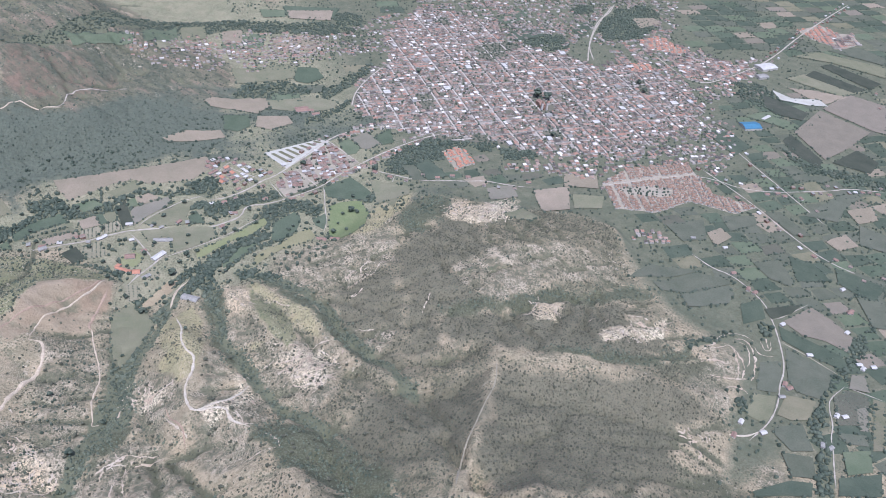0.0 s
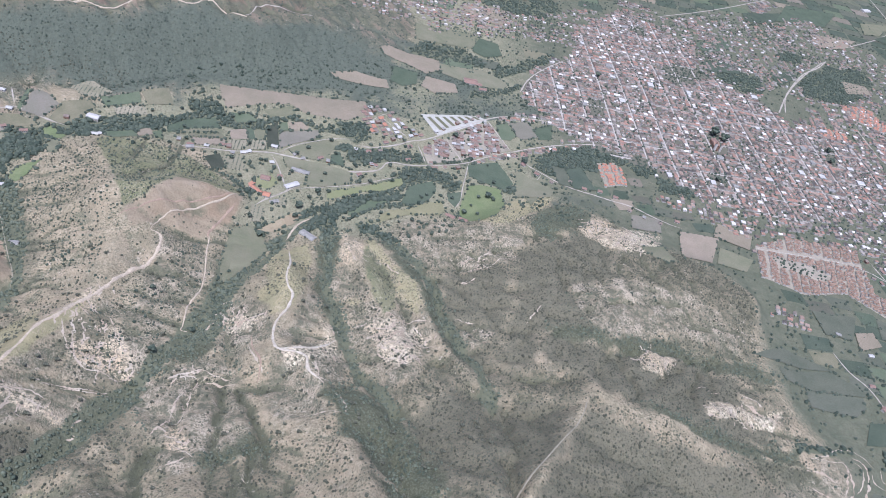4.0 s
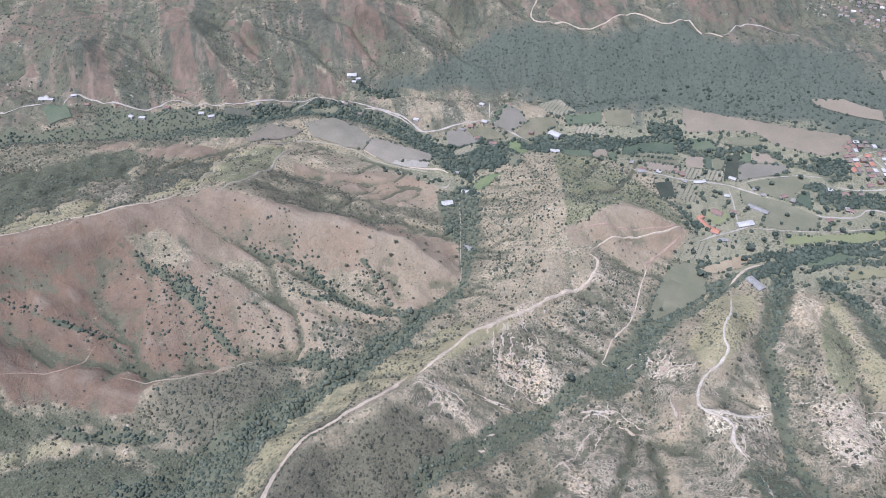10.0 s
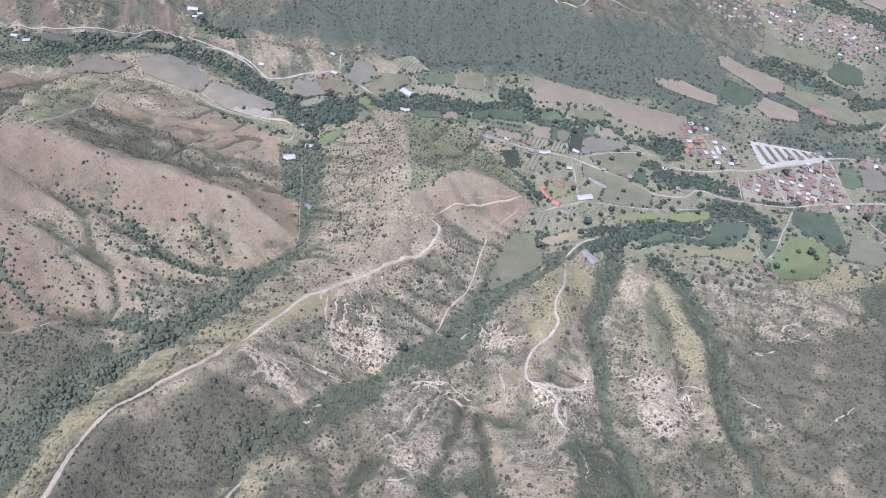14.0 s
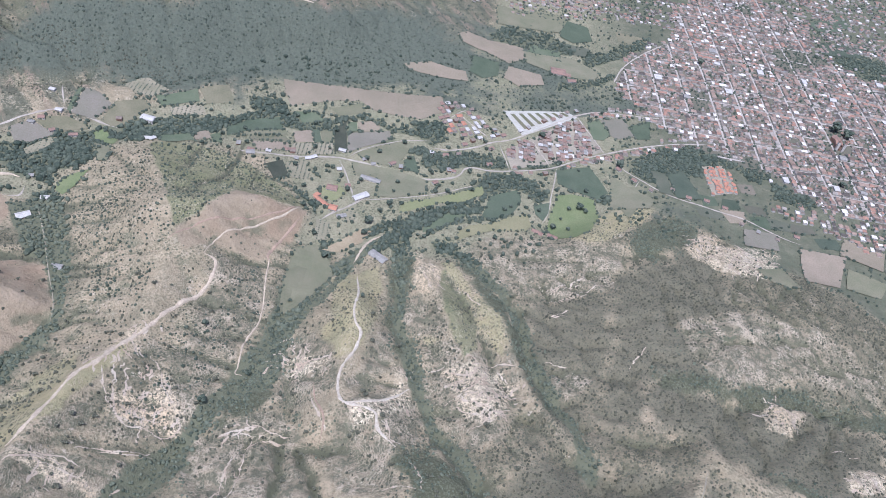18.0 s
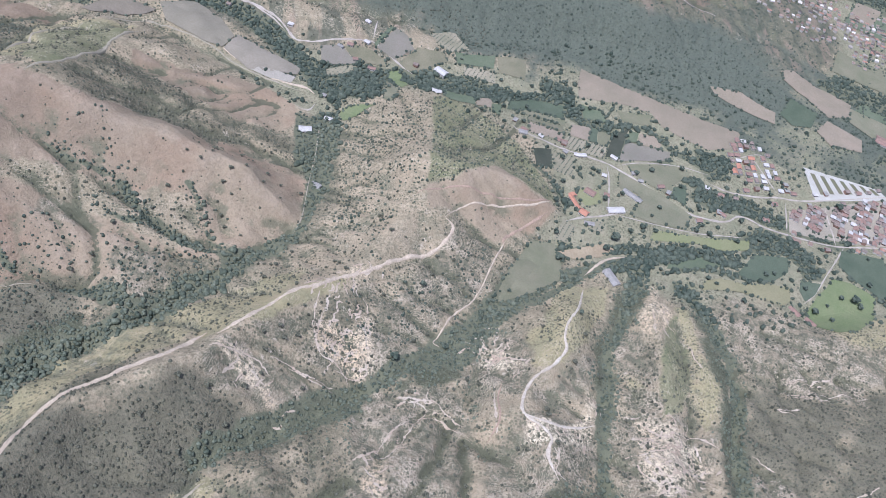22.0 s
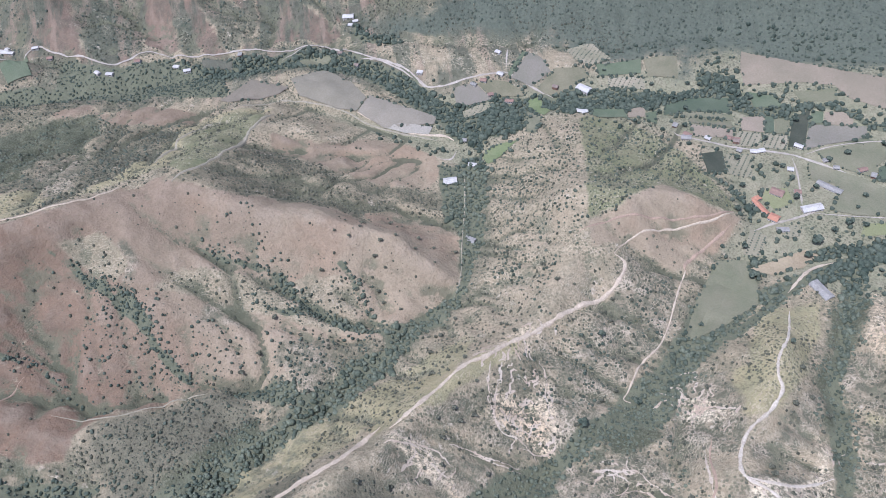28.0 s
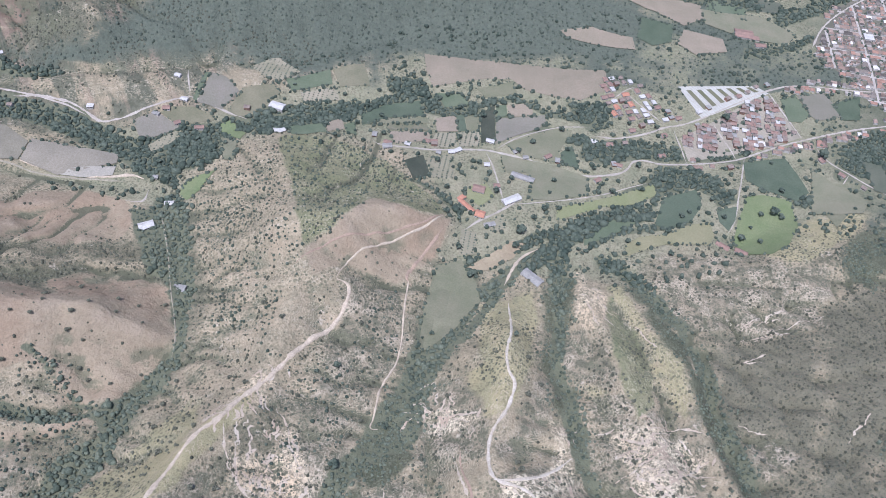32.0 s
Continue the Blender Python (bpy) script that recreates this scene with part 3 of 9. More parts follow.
FIELDS["far_meadow"] = ("olive", [(305, 1883), (438, 1905), (509, 1849), (483, 1804), (400, 1801), (310, 1827)])
FIELDS["far_green"] = ("darkgreen", [(173, 1795), (240, 1794), (236, 1732), (197, 1709), (164, 1729)])
FIELDS["far_tan_lot"] = ("tan", [(4, 1698), (68, 1730), (155, 1724), (163, 1689), (77, 1681), (22, 1685)])
FIELDS["far_fallow"] = ("tan", [(263, 1785), (346, 1780), (352, 1734), (286, 1703), (247, 1732)])
FIELDS["far_olive"] = ("olive", [(315, 2103), (429, 2123), (390, 2013), (311, 2029)])
FIELDS["far_dark"] = ("darkgreen", [(434, 2110), (498, 2096), (506, 2019), (448, 1989), (411, 2012)])
FIELDS["north_plot_a"] = ("olive", [(24, 2288), (149, 2406), (142, 2229), (32, 2170)])
FIELDS["north_plot_b"] = ("green", [(238, 2388), (385, 2374), (358, 2268), (230, 2252)])
FIELDS["north_plot_c"] = ("tan", [(398, 2341), (553, 2341), (528, 2231), (398, 2235)])
FIELDS["north_plot_d"] = ("darkgreen", [(489, 2619), (694, 2591), (649, 2496), (489, 2514)])
FIELDS["north_plot_e"] = ("green", [(-203, 2127), (-40, 2208), (-28, 2160), (-191, 2083)])
FIELDS["west_town_plot"] = ("olive", [(234, 2081), (453, 2140), (413, 2031), (236, 1984)])
FIELDS["net_field_a"] = ("brown", [(-1075, 1000), (-1062, 1078), (-1022, 1080), (-981, 1092), (-982, 1067), (-1017, 1031), (-1055, 1008)])
FIELDS["net_field_b"] = ("net", [(-988, 1109), (-949, 1168), (-878, 1157), (-826, 1130), (-824, 1091), (-861, 1081), (-947, 1080)])
FIELDS["net_field_d"] = ("net", [(-821, 1092), (-825, 1139), (-760, 1140), (-683, 1148), (-676, 1124), (-717, 1099), (-754, 1078)])
FIELDS["net_field_c"] = ("netwhite", [(-749, 1080), (-739, 1097), (-674, 1117), (-672, 1099), (-711, 1085)])
FIELDS["dark_plot_a"] = ("deep", [(619, 1459), (663, 1485), (686, 1389), (628, 1380)])
FIELDS["dark_plot_b"] = ("rank", [(581, 1465), (616, 1461), (623, 1383), (590, 1389)])
FIELDS["hill_plot"] = ("olive", [(740, 1165), (813, 1201), (826, 1128), (764, 1128)])
FIELDS["foot_meadow"] = ("olive", [(483, 1417), (527, 1383), (575, 1362), (556, 1318), (507, 1303), (468, 1299)])
FIELDS["brown_field_a"] = ("brown", [(1841, 1411), (2042, 1522), (2101, 1358), (1939, 1285), (1812, 1242)])
FIELDS["brown_field_b"] = ("brown", [(2059, 1529), (2240, 1606), (2310, 1500), (2144, 1335), (2116, 1366)])
FIELDS["dark_plot_c"] = ("rows", [(2312, 1827), (2371, 1833), (2440, 1652), (2357, 1621)])
FIELDS["olive_plot"] = ("olive", [(2097, 1758), (2207, 1776), (2305, 1606), (2202, 1592)])
FIELDS["dark_orchard_a"] = ("rows", [(1821, 1223), (1960, 1271), (1973, 1194), (1894, 1147)])
FIELDS["dark_orchard_b"] = ("rows", [(1762, 1370), (1817, 1396), (1801, 1242), (1755, 1203), (1739, 1304)])
FIELDS["brown_field_c"] = ("tan", [(2051, 1688), (2133, 1653), (2220, 1584), (2080, 1551)])
FIELDS["blue_plot_a"] = ("deep", [(1547, 1487), (1625, 1451), (1634, 1354), (1548, 1321)])
FIELDS["blue_plot_b"] = ("rank", [(1610, 1531), (1703, 1526), (1681, 1468), (1632, 1461)])
FIELDS["foot_tan_a"] = ("tan", [(882, 1281), (986, 1279), (931, 1173), (852, 1168)])
FIELDS["foot_grey"] = ("grey", [(765, 1315), (835, 1313), (831, 1263), (752, 1259)])
FIELDS["foot_tan_b"] = ("tan", [(1003, 1342), (1089, 1316), (1059, 1252), (972, 1285)])
FIELDS["foot_olive"] = ("olive", [(976, 1242), (1051, 1211), (1020, 1167), (947, 1177)])
FIELDS["plain_plot_b"] = ("tan", [(1225, 1006), (1279, 1021), (1281, 978), (1209, 950)])
FIELDS["plain_plot_n"] = ("rank", [(1137, 1056), (1257, 1064), (1206, 980), (1141, 986)])
FIELDS["plain_plot_o"] = ("rank", [(1314, 1070), (1404, 1048), (1389, 1015), (1295, 1003)])
FIELDS["plain_plot_p"] = ("rank", [(1441, 1055), (1486, 1044), (1495, 937), (1451, 948)])
FIELDS["plain_plot_q"] = ("rank", [(1540, 1015), (1706, 1073), (1792, 1062), (1668, 1011), (1610, 967)])
FIELDS["plain_plot_r"] = ("tan", [(1672, 1006), (1764, 1008), (1724, 947), (1658, 947)])
FIELDS["plain_plot_s"] = ("tan", [(1514, 910), (1588, 919), (1584, 869), (1518, 866)])
FIELDS["plain_plot_t"] = ("rank", [(1656, 941), (1693, 886), (1633, 828), (1592, 873)])
FIELDS["plain_plot_u"] = ("deep", [(1458, 813), (1492, 771), (1525, 719), (1448, 683), (1423, 764)])
FIELDS["plain_plot_v"] = ("rank", [(1431, 718), (1481, 674), (1411, 604), (1386, 620)])
FIELDS["plain_plot_x"] = ("deep", [(1375, 880), (1417, 839), (1411, 775), (1325, 792)])
FIELDS["river_flat_a"] = ("green", [(-5, 2284), (102, 2447), (97, 2307), (-3, 2175)])
FIELDS["river_flat_b"] = ("olive", [(117, 2450), (195, 2461), (189, 2346), (109, 2305)])
FIELDS["river_flat_c"] = ("tan", [(244, 2409), (312, 2415), (300, 2307), (237, 2298)])
FIELDS["river_flat_d"] = ("green", [(402, 2590), (491, 2575), (479, 2516), (400, 2517)])
FIELDS["river_flat_e"] = ("tan", [(497, 2574), (667, 2571), (634, 2477), (491, 2505)])
FIELDS["west_green"] = ("green", [(-218, 2144), (-102, 2192), (-26, 2185), (-104, 2130), (-203, 2113)])
AREAS.append(("wood", [(-637, 1196), (-611, 1233), (-571, 1263), (-556, 1255), (-539, 1217), (-520, 1156), (-553, 1136), (-618, 1151)]))  # valley grove
AREAS.append(("wood", [(-686, 1172), (-654, 1189), (-631, 1158), (-571, 1134), (-566, 1094), (-602, 1114), (-666, 1128)]))  # valley grove
AREAS.append(("wood", [(-496, 1245), (-490, 1304), (-469, 1342), (-436, 1342), (-398, 1324), (-340, 1350), (-339, 1331), (-391, 1300), (-437, 1274), (-470, 1244)]))  # valley grove
AREAS.append(("wood", [(-303, 1444), (-262, 1474), (-235, 1461), (-225, 1438), (-251, 1421), (-285, 1418)]))  # valley grove
AREAS.append(("wood", [(37, 1479), (86, 1505), (118, 1490), (120, 1446), (85, 1413), (61, 1439)]))  # valley grove
AREAS.append(("wood", [(69, 1387), (135, 1411), (209, 1420), (214, 1395), (160, 1363), (113, 1337), (67, 1347)]))  # valley grove
AREAS.append(("wood", [(193, 1328), (220, 1360), (280, 1356), (315, 1343), (305, 1291), (266, 1315), (219, 1286), (203, 1251), (191, 1285)]))  # valley grove
AREAS.append(("wood", [(291, 1296), (331, 1317), (340, 1296), (306, 1271)]))  # valley grove
AREAS.append(("wood", [(423, 1331), (475, 1343), (491, 1323), (447, 1314), (429, 1317)]))  # valley grove
AREAS.append(("wood", [(386, 1295), (426, 1316), (433, 1290), (398, 1280)]))  # valley grove
AREAS.append(("wood", [(519, 1411), (554, 1494), (594, 1529), (687, 1595), (730, 1595), (799, 1587), (813, 1540), (727, 1515), (630, 1445), (575, 1429), (535, 1397)]))  # valley grove
AREAS.append(("wood", [(-447, 1342), (-409, 1363), (-349, 1371), (-349, 1350), (-400, 1332), (-439, 1331)]))  # valley grove
AREAS.append(("wood", [(210, 1907), (269, 1985), (374, 2009), (443, 1966), (443, 1927), (355, 1910), (238, 1888)]))  # far grove
AREAS.append(("wood", [(460, 1923), (539, 1965), (640, 2073), (673, 2089), (641, 2007), (525, 1908), (473, 1869)]))  # far grove
AREAS.append(("wood", [(391, 1760), (462, 1786), (570, 1877), (539, 1826), (434, 1736), (392, 1725)]))  # far grove
AREAS.append(("wood", [(-1343, 957), (-1131, 1125), (-924, 1235), (-772, 1228), (-670, 1171), (-612, 1105), (-713, 1146), (-910, 1198), (-1096, 1088), (-1294, 914)]))  # river wood
AREAS.append(("wood", [(-126, 870), (-66, 1006), (6, 1103), (89, 1196), (194, 1250), (208, 1228), (114, 1168), (21, 1075), (-59, 976), (-91, 873), (-115, 718), (-166, 674)]))  # stream wood
AREAS.append(("scrub", [(35, 1092), (61, 1096), (67, 983), (78, 865), (101, 777), (147, 683), (130, 668), (77, 766), (48, 878)]))  # creek wood mid
AREAS.append(("scrub", [(111, 1119), (186, 1096), (242, 1026), (278, 947), (279, 893), (234, 912), (203, 990), (137, 1060)]))  # creek wood dark
AREAS.append(("scrub", [(-208, 618), (-166, 674), (-115, 718), (-135, 630), (-178, 544), (-226, 492), (-230, 432), (-312, 401), (-286, 472), (-240, 551)]))  # stream wood low
AREAS.append(("wood", [(-526, 876), (-472, 921), (-438, 825), (-436, 754), (-456, 653), (-473, 545), (-474, 441), (-537, 383), (-578, 379), (-554, 454), (-525, 555), (-508, 647), (-488, 731)]))  # spur creek wood
AREAS.append(("wood", [(-622, 525), (-554, 557), (-511, 546), (-561, 516), (-648, 502), (-716, 435), (-752, 379), (-784, 365), (-730, 453)]))  # west creek wood
AREAS.append(("wood", [(-615, 1025), (-554, 1074), (-498, 990), (-488, 913), (-532, 919)]))  # creek head wood
AREAS.append(("wood", [(-833, 35), (-758, 47), (-642, 60), (-738, -7)]))  # south wood
AREAS.append(("wood", [(-637, 255), (-601, 348), (-553, 439), (-532, 395), (-534, 291), (-541, 219), (-599, 207)]))  # low wood
AREAS.append(("wood", [(1852, 1755), (1957, 1736), (1958, 1605), (1891, 1537), (1818, 1589)]))  # plain wood
AREAS.append(("wood", [(1717, 1328), (1728, 1241), (1893, 1086), (1855, 1048), (1699, 1185)]))  # plain belt
AREAS.append(("scrub", [(-435, 1245), (-366, 1274), (-290, 1253), (-178, 1179), (-115, 1158), (-162, 1110), (-254, 1133), (-294, 1009), (-317, 980), (-365, 1092)]))  # knoll dark
AREAS.append(("scrub", [(236, 982), (322, 1028), (472, 1137), (566, 1304), (640, 1308), (641, 1182), (567, 1042), (503, 943), (455, 820), (330, 853), (279, 893)]))  # dark hill
AREAS.append(("scrub", [(275, 894), (402, 941), (502, 888), (511, 736), (495, 653), (312, 651), (269, 709)]))  # dark hill low
AREAS.append(("scrub", [(548, 792), (746, 853), (1109, 843), (997, 790), (710, 787), (570, 760)]))  # dark creek east
AREAS.append(("scrub", [(484, 628), (698, 565), (875, 528), (885, 463), (672, 334), (303, 343), (395, 500)]))  # hill front
AREAS.append(("scrub", [(233, 648), (459, 573), (370, 462), (288, 346), (126, 414), (99, 615)]))  # hill front west
AREAS.append(("scrub", [(-217, 516), (-188, 607), (-113, 611), (-47, 602), (7, 506), (-182, 440)]))  # finger low
AREAS.append(("scrub", [(-1574, 426), (-1608, 610), (-1371, 739), (-1239, 869), (-1112, 956), (-1041, 797), (-1076, 631), (-1161, 473), (-1170, 336), (-1215, 260)]))  # west back hills
AREAS.append(("scrub", [(-845, 766), (-884, 888), (-737, 871), (-613, 899), (-536, 927), (-537, 893), (-600, 801), (-739, 792), (-779, 751)]))  # west valley scrub
AREAS.append(("scrub", [(-1119, 612), (-1200, 760), (-1175, 896), (-1106, 952), (-943, 760), (-972, 666), (-1000, 524)]))  # crest back
AREAS.append(("scrub", [(-934, 89), (-905, 156), (-789, 193), (-678, 306), (-621, 280), (-556, 176), (-738, -7)]))  # low knoll scrub
AREAS.append(("scrub", [(-726, 461), (-611, 535), (-473, 524), (-388, 372), (-542, 308)]))  # west low scrub
AREAS.append(("scrub", [(-886, 382), (-857, 401), (-725, 402), (-557, 469), (-578, 379), (-768, 258)]))  # west low scrub b
AREAS.append(("grass", [(125, 1042), (141, 1082), (177, 953), (209, 869), (197, 856), (165, 917)]))  # mid strip
AREAS.append(("scrub", [(-840, 542), (-798, 560), (-748, 540), (-684, 489), (-729, 448), (-778, 426), (-792, 480)]))  # fan scrub
AREAS.append(("scrub", [(-719, 531), (-646, 592), (-619, 530), (-675, 488)]))  # fan scrub b
AREAS.append(("scrub", [(-1915, 563), (-1728, 667), (-1510, 801), (-1305, 890), (-1118, 999), (-1247, 843), (-1416, 697), (-1540, 407)]))  # ridge back
AREAS.append(("scrub", [(-413, 257), (-408, 324), (-384, 387), (-362, 436), (-318, 500), (-248, 522), (-236, 457), (-290, 372), (-297, 311), (-382, 228)]))  # spur foot scrub
AREAS.append(("scrub", [(241, 998), (475, 1203), (485, 816), (285, 691)]))  # east slope scrub
AREAS.append(("scrub", [(-134, 552), (-79, 618), (71, 356), (-37, 315)]))  # finger hollow
AREAS.append(("scrub", [(391, 984), (953, 1220), (990, 1008), (684, 614), (175, 395), (204, 588)]))  # south slope scrub
AREAS.append(("pale", [(688, 1229), (814, 1253), (780, 1151), (657, 1116)]))  # foot pale a
AREAS.append(("pale", [(619, 1250), (698, 1257), (660, 1173), (606, 1169)]))  # foot pale b
AREAS.append(("forest", [(614, 1355), (670, 1325), (627, 1146), (544, 987), (463, 1031), (480, 1169)]))  # dark knob
AREAS.append(("scrub", [(-189, 627), (-111, 634), (-45, 589), (-11, 485), (-228, 489)]))  # finger scrub a
AREAS.append(("scrub", [(112, 728), (170, 721), (242, 539), (225, 459), (137, 451)]))  # finger scrub b
AREAS.append(("grass", [(-56, 977), (25, 991), (15, 841), (-21, 814), (-51, 875)]))  # finger grass e
AREAS.append(("pale", [(163, 774), (195, 789), (222, 753), (203, 681), (168, 697)]))  # cliff a
AREAS.append(("pale", [(57, 796), (85, 803), (77, 706), (58, 705)]))  # cliff b
AREAS.append(("pale", [(-114, 807), (-77, 790), (-81, 765), (-107, 763)]))  # cliff c
AREAS.append(("grass", [(-268, 410), (-296, 380), (-304, 268), (-283, 161), (-278, 92), (-247, 123), (-255, 203), (-259, 308)]))  # lower ridge grass
AREAS.append(("scrub", [(-414, 224), (-374, 338), (-308, 419), (-275, 401), (-312, 277), (-291, 147), (-292, 89), (-428, 45), (-433, 124), (-410, 175)]))  # lower left scrub
AREAS.append(("wood", [(-672, 216), (-618, 284), (-533, 305), (-498, 227), (-481, 148), (-522, 97)]))  # lower left wood
AREAS.append(("scrub", [(-252, 395), (-203, 458), (-77, 274), (-166, 209)]))  # hollow a
AREAS.append(("scrub", [(-129, 563), (-77, 622), (52, 388), (-10, 340)]))  # hollow b
AREAS.append(("scrub", [(456, 1174), (735, 1304), (895, 1192), (695, 716), (343, 647), (393, 900)]))  # hill east scrub
AREAS.append(("scrub", [(784, 537), (934, 530), (907, 423), (890, 305), (594, 317)]))  # hill foot scrub
AREAS.append(("wood", [(606, 1565), (734, 1575), (711, 1468), (589, 1461)]))  # estate wood
AREAS.append(("wood", [(871, 1492), (978, 1461), (960, 1423), (863, 1435)]))  # estate wood b
AREAS.append(("scrub", [(-1059, 238), (-994, 253), (-886, 222), (-840, 225), (-896, 148), (-958, 188)]))  # west gully scrub
AREAS.append(("forest", [(-938, 1319), (-825, 1385), (-751, 1518), (-643, 1586), (-510, 1642), (-434, 1753), (-317, 1770), (-207, 1755), (-118, 1568), (-255, 1552), (-342, 1534), (-488, 1413), (-606, 1421), (-723, 1361), (-855, 1320)]))  # back forest
AREAS.append(("forest", [(-357, 1792), (-207, 1755), (-74, 1871), (80, 1834), (212, 1811), (343, 1845), (430, 1792), (203, 1751), (25, 1721), (131, 1656), (-24, 1635), (-181, 1612), (-267, 1575), (-352, 1412)]))  # back forest b
AREAS.append(("forest", [(-549, 1498), (-2, 1849), (166, 1742), (97, 1640), (-21, 1617), (-158, 1568), (-259, 1552), (-369, 1488), (-496, 1398), (-567, 1423), (-628, 1424)]))  # back forest c
AREAS.append(("wood", [(1071, 2174), (1171, 2169), (1160, 2069), (1054, 2068)]))  # town grove a
AREAS.append(("wood", [(1026, 2462), (1083, 2453), (1055, 2377), (1007, 2396)]))  # town grove b
AREAS.append(("wood", [(1055, 1576), (1107, 1575), (1084, 1522), (1037, 1530)]))  # town grove c
AREAS.append(("wood", [(1520, 1833), (1549, 1815), (1515, 1743), (1483, 1751)]))  # town grove d
AREAS.append(("wood", [(1646, 2346), (1781, 2403), (1830, 2311), (1881, 2246), (1735, 2155), (1590, 2158), (1599, 2239)]))  # north grove
AREAS.append(("wood", [(659, 2538), (759, 2511), (733, 2415), (649, 2412)]))  # far grove
AREAS.append(("red", [(-356, 1984), (-285, 2070), (-177, 2039), (-77, 1998), (-80, 1911), (-208, 1816), (-357, 1807)]))  # end red
AREAS.append(("wood", [(-358, 2019), (-231, 2172), (-4, 2494), (270, 2493), (656, 2437), (714, 2345), (555, 2350), (259, 2412), (-7, 2297), (-189, 2118), (-295, 2030)]))  # north river wood
AREAS.append(("red", [(-1121, 360), (-942, 540), (-906, 656), (-830, 722), (-672, 821), (-602, 873), (-498, 894), (-445, 797), (-483, 717), (-540, 710), (-658, 625), (-699, 480), (-784, 399), (-833, 335), (-871, 248), (-929, 259), (-1027, 305)]))  # west red
AREAS.append(("red", [(-1439, 1177), (-1509, 1348), (-1347, 1272), (-1250, 1151), (-1287, 1089), (-1398, 1116)]))  # far red
AREAS.append(("red", [(-1081, 196), (-1034, 207), (-919, 132), (-938, 93)]))  # low red
AREAS.append(("red", [(-284, 1032), (-243, 1095), (-162, 1110), (-138, 1111), (-190, 1065), (-256, 1013)]))  # knoll red
AREAS.append(("red", [(-1228, 1494), (-1147, 1636), (-942, 1552), (-880, 1412), (-1005, 1358)]))  # back red
AREAS.append(("pale", [(-137, 788), (-88, 800), (-32, 769), (-60, 756), (-99, 749)]))  # finger pale a
AREAS.append(("pale", [(-4, 685), (49, 708), (80, 741), (85, 713), (41, 654), (11, 659)]))  # finger pale b
AREAS.append(("pale", [(-152, 633), (-123, 653), (-103, 643), (-67, 642), (-88, 637), (-131, 619)]))  # bare pale
AREAS.append(("pale", [(-149, 526), (-128, 568), (-120, 633), (-114, 572), (-125, 519), (-96, 476), (-132, 482)]))  # bare pale low
AREAS.append(("pale", [(78, 992), (108, 1042), (133, 1010), (106, 951)]))  # mid pale
AREAS.append(("pale", [(126, 784), (179, 816), (252, 765), (212, 715), (191, 688), (160, 705)]))  # mid low pale
AREAS.append(("pale", [(-315, 664), (-303, 744), (-208, 654), (-210, 622), (-262, 617), (-288, 624)]))  # spur pale
AREAS.append(("pale", [(-368, 521), (-320, 543), (-231, 500), (-284, 510), (-341, 518)]))  # spur low pale
AREAS.append(("pale", [(599, 1210), (665, 1252), (657, 1167), (613, 1164)]))  # hill pale
AREAS.append(("pale", [(661, 1135), (727, 1248), (830, 1265), (779, 1208), (733, 1146), (683, 1138)]))  # hill pale b
AREAS.append(("pale", [(636, 805), (698, 830), (698, 798), (627, 764)]))  # hill pale c
AREAS.append(("pale", [(786, 471), (835, 452), (842, 422), (776, 423)]))  # quarry pale b
AREAS.append(("pale", [(641, 805), (716, 799), (679, 757), (625, 753)]))  # hill pale d
AREAS.append(("pale", [(731, 697), (935, 745), (879, 685), (713, 650)]))  # hill pale e
AREAS.append(("pale", [(-347, 696), (-307, 778), (-279, 809), (-296, 756), (-329, 664)]))  # knob pale
AREAS.append(("grass", [(-556, 176), (-543, 257), (-522, 333), (-536, 446), (-490, 550), (-414, 667), (-381, 730), (-377, 656), (-408, 554), (-427, 499), (-468, 413), (-468, 322), (-419, 227), (-420, 214)]))  # spur grass low
AREAS.append(("grass", [(-409, 525), (-401, 647), (-370, 727), (-358, 675), (-377, 583), (-382, 521)]))  # spur grass
AREAS.append(("grass", [(-33, 843), (-17, 945), (26, 997), (27, 933), (-6, 871), (-7, 799)]))  # finger grass
AREAS.append(("grass", [(-35, 983), (15, 1014), (35, 950), (5, 867), (-28, 881)]))  # finger top a
AREAS.append(("grass", [(187, 943), (223, 993), (255, 852), (235, 831), (204, 889)]))  # finger top b
AREAS.append(("grass", [(95, 856), (114, 909), (133, 866), (113, 792)]))  # finger top c
AREAS.append(("grass", [(-73, 797), (-16, 840), (6, 812), (-34, 755)]))  # finger top d
AREAS.append(("grass", [(191, 921), (225, 958), (237, 862), (214, 833)]))  # east grass
AREAS.append(("grass", [(-1211, 255), (-1177, 440), (-1043, 647), (-1080, 926), (-950, 1006), (-901, 732), (-1065, 406), (-1164, 236)]))  # crest grass
AREAS.append(("grass", [(-887, 151), (-828, 217), (-779, 261), (-760, 237), (-811, 171)]))  # saddle grass
AREAS.append(("grass", [(525, 1378), (600, 1376), (525, 1241), (398, 1135), (341, 1162)]))  # yellow slope
AREAS.append(("wood", [(1081, 2173), (1142, 2210), (1234, 2187), (1245, 2142), (1162, 2105), (1090, 2038), (1072, 2094)]))  # town north grove
AREAS.append(("wood", [(1271, 2190), (1377, 2256), (1453, 2222), (1427, 2157), (1296, 2134)]))  # town north grove b
AREAS.append(("wood", [(1307, 2115), (1397, 2163), (1412, 2120), (1328, 2076)]))  # town north grove c
AREAS.append(("wood", [(1096, 1770), (1146, 1802), (1147, 1761), (1100, 1734)]))  # town square trees
AREAS.append(("wood", [(754, 1836), (794, 1842), (784, 1758), (740, 1750)]))  # block grove
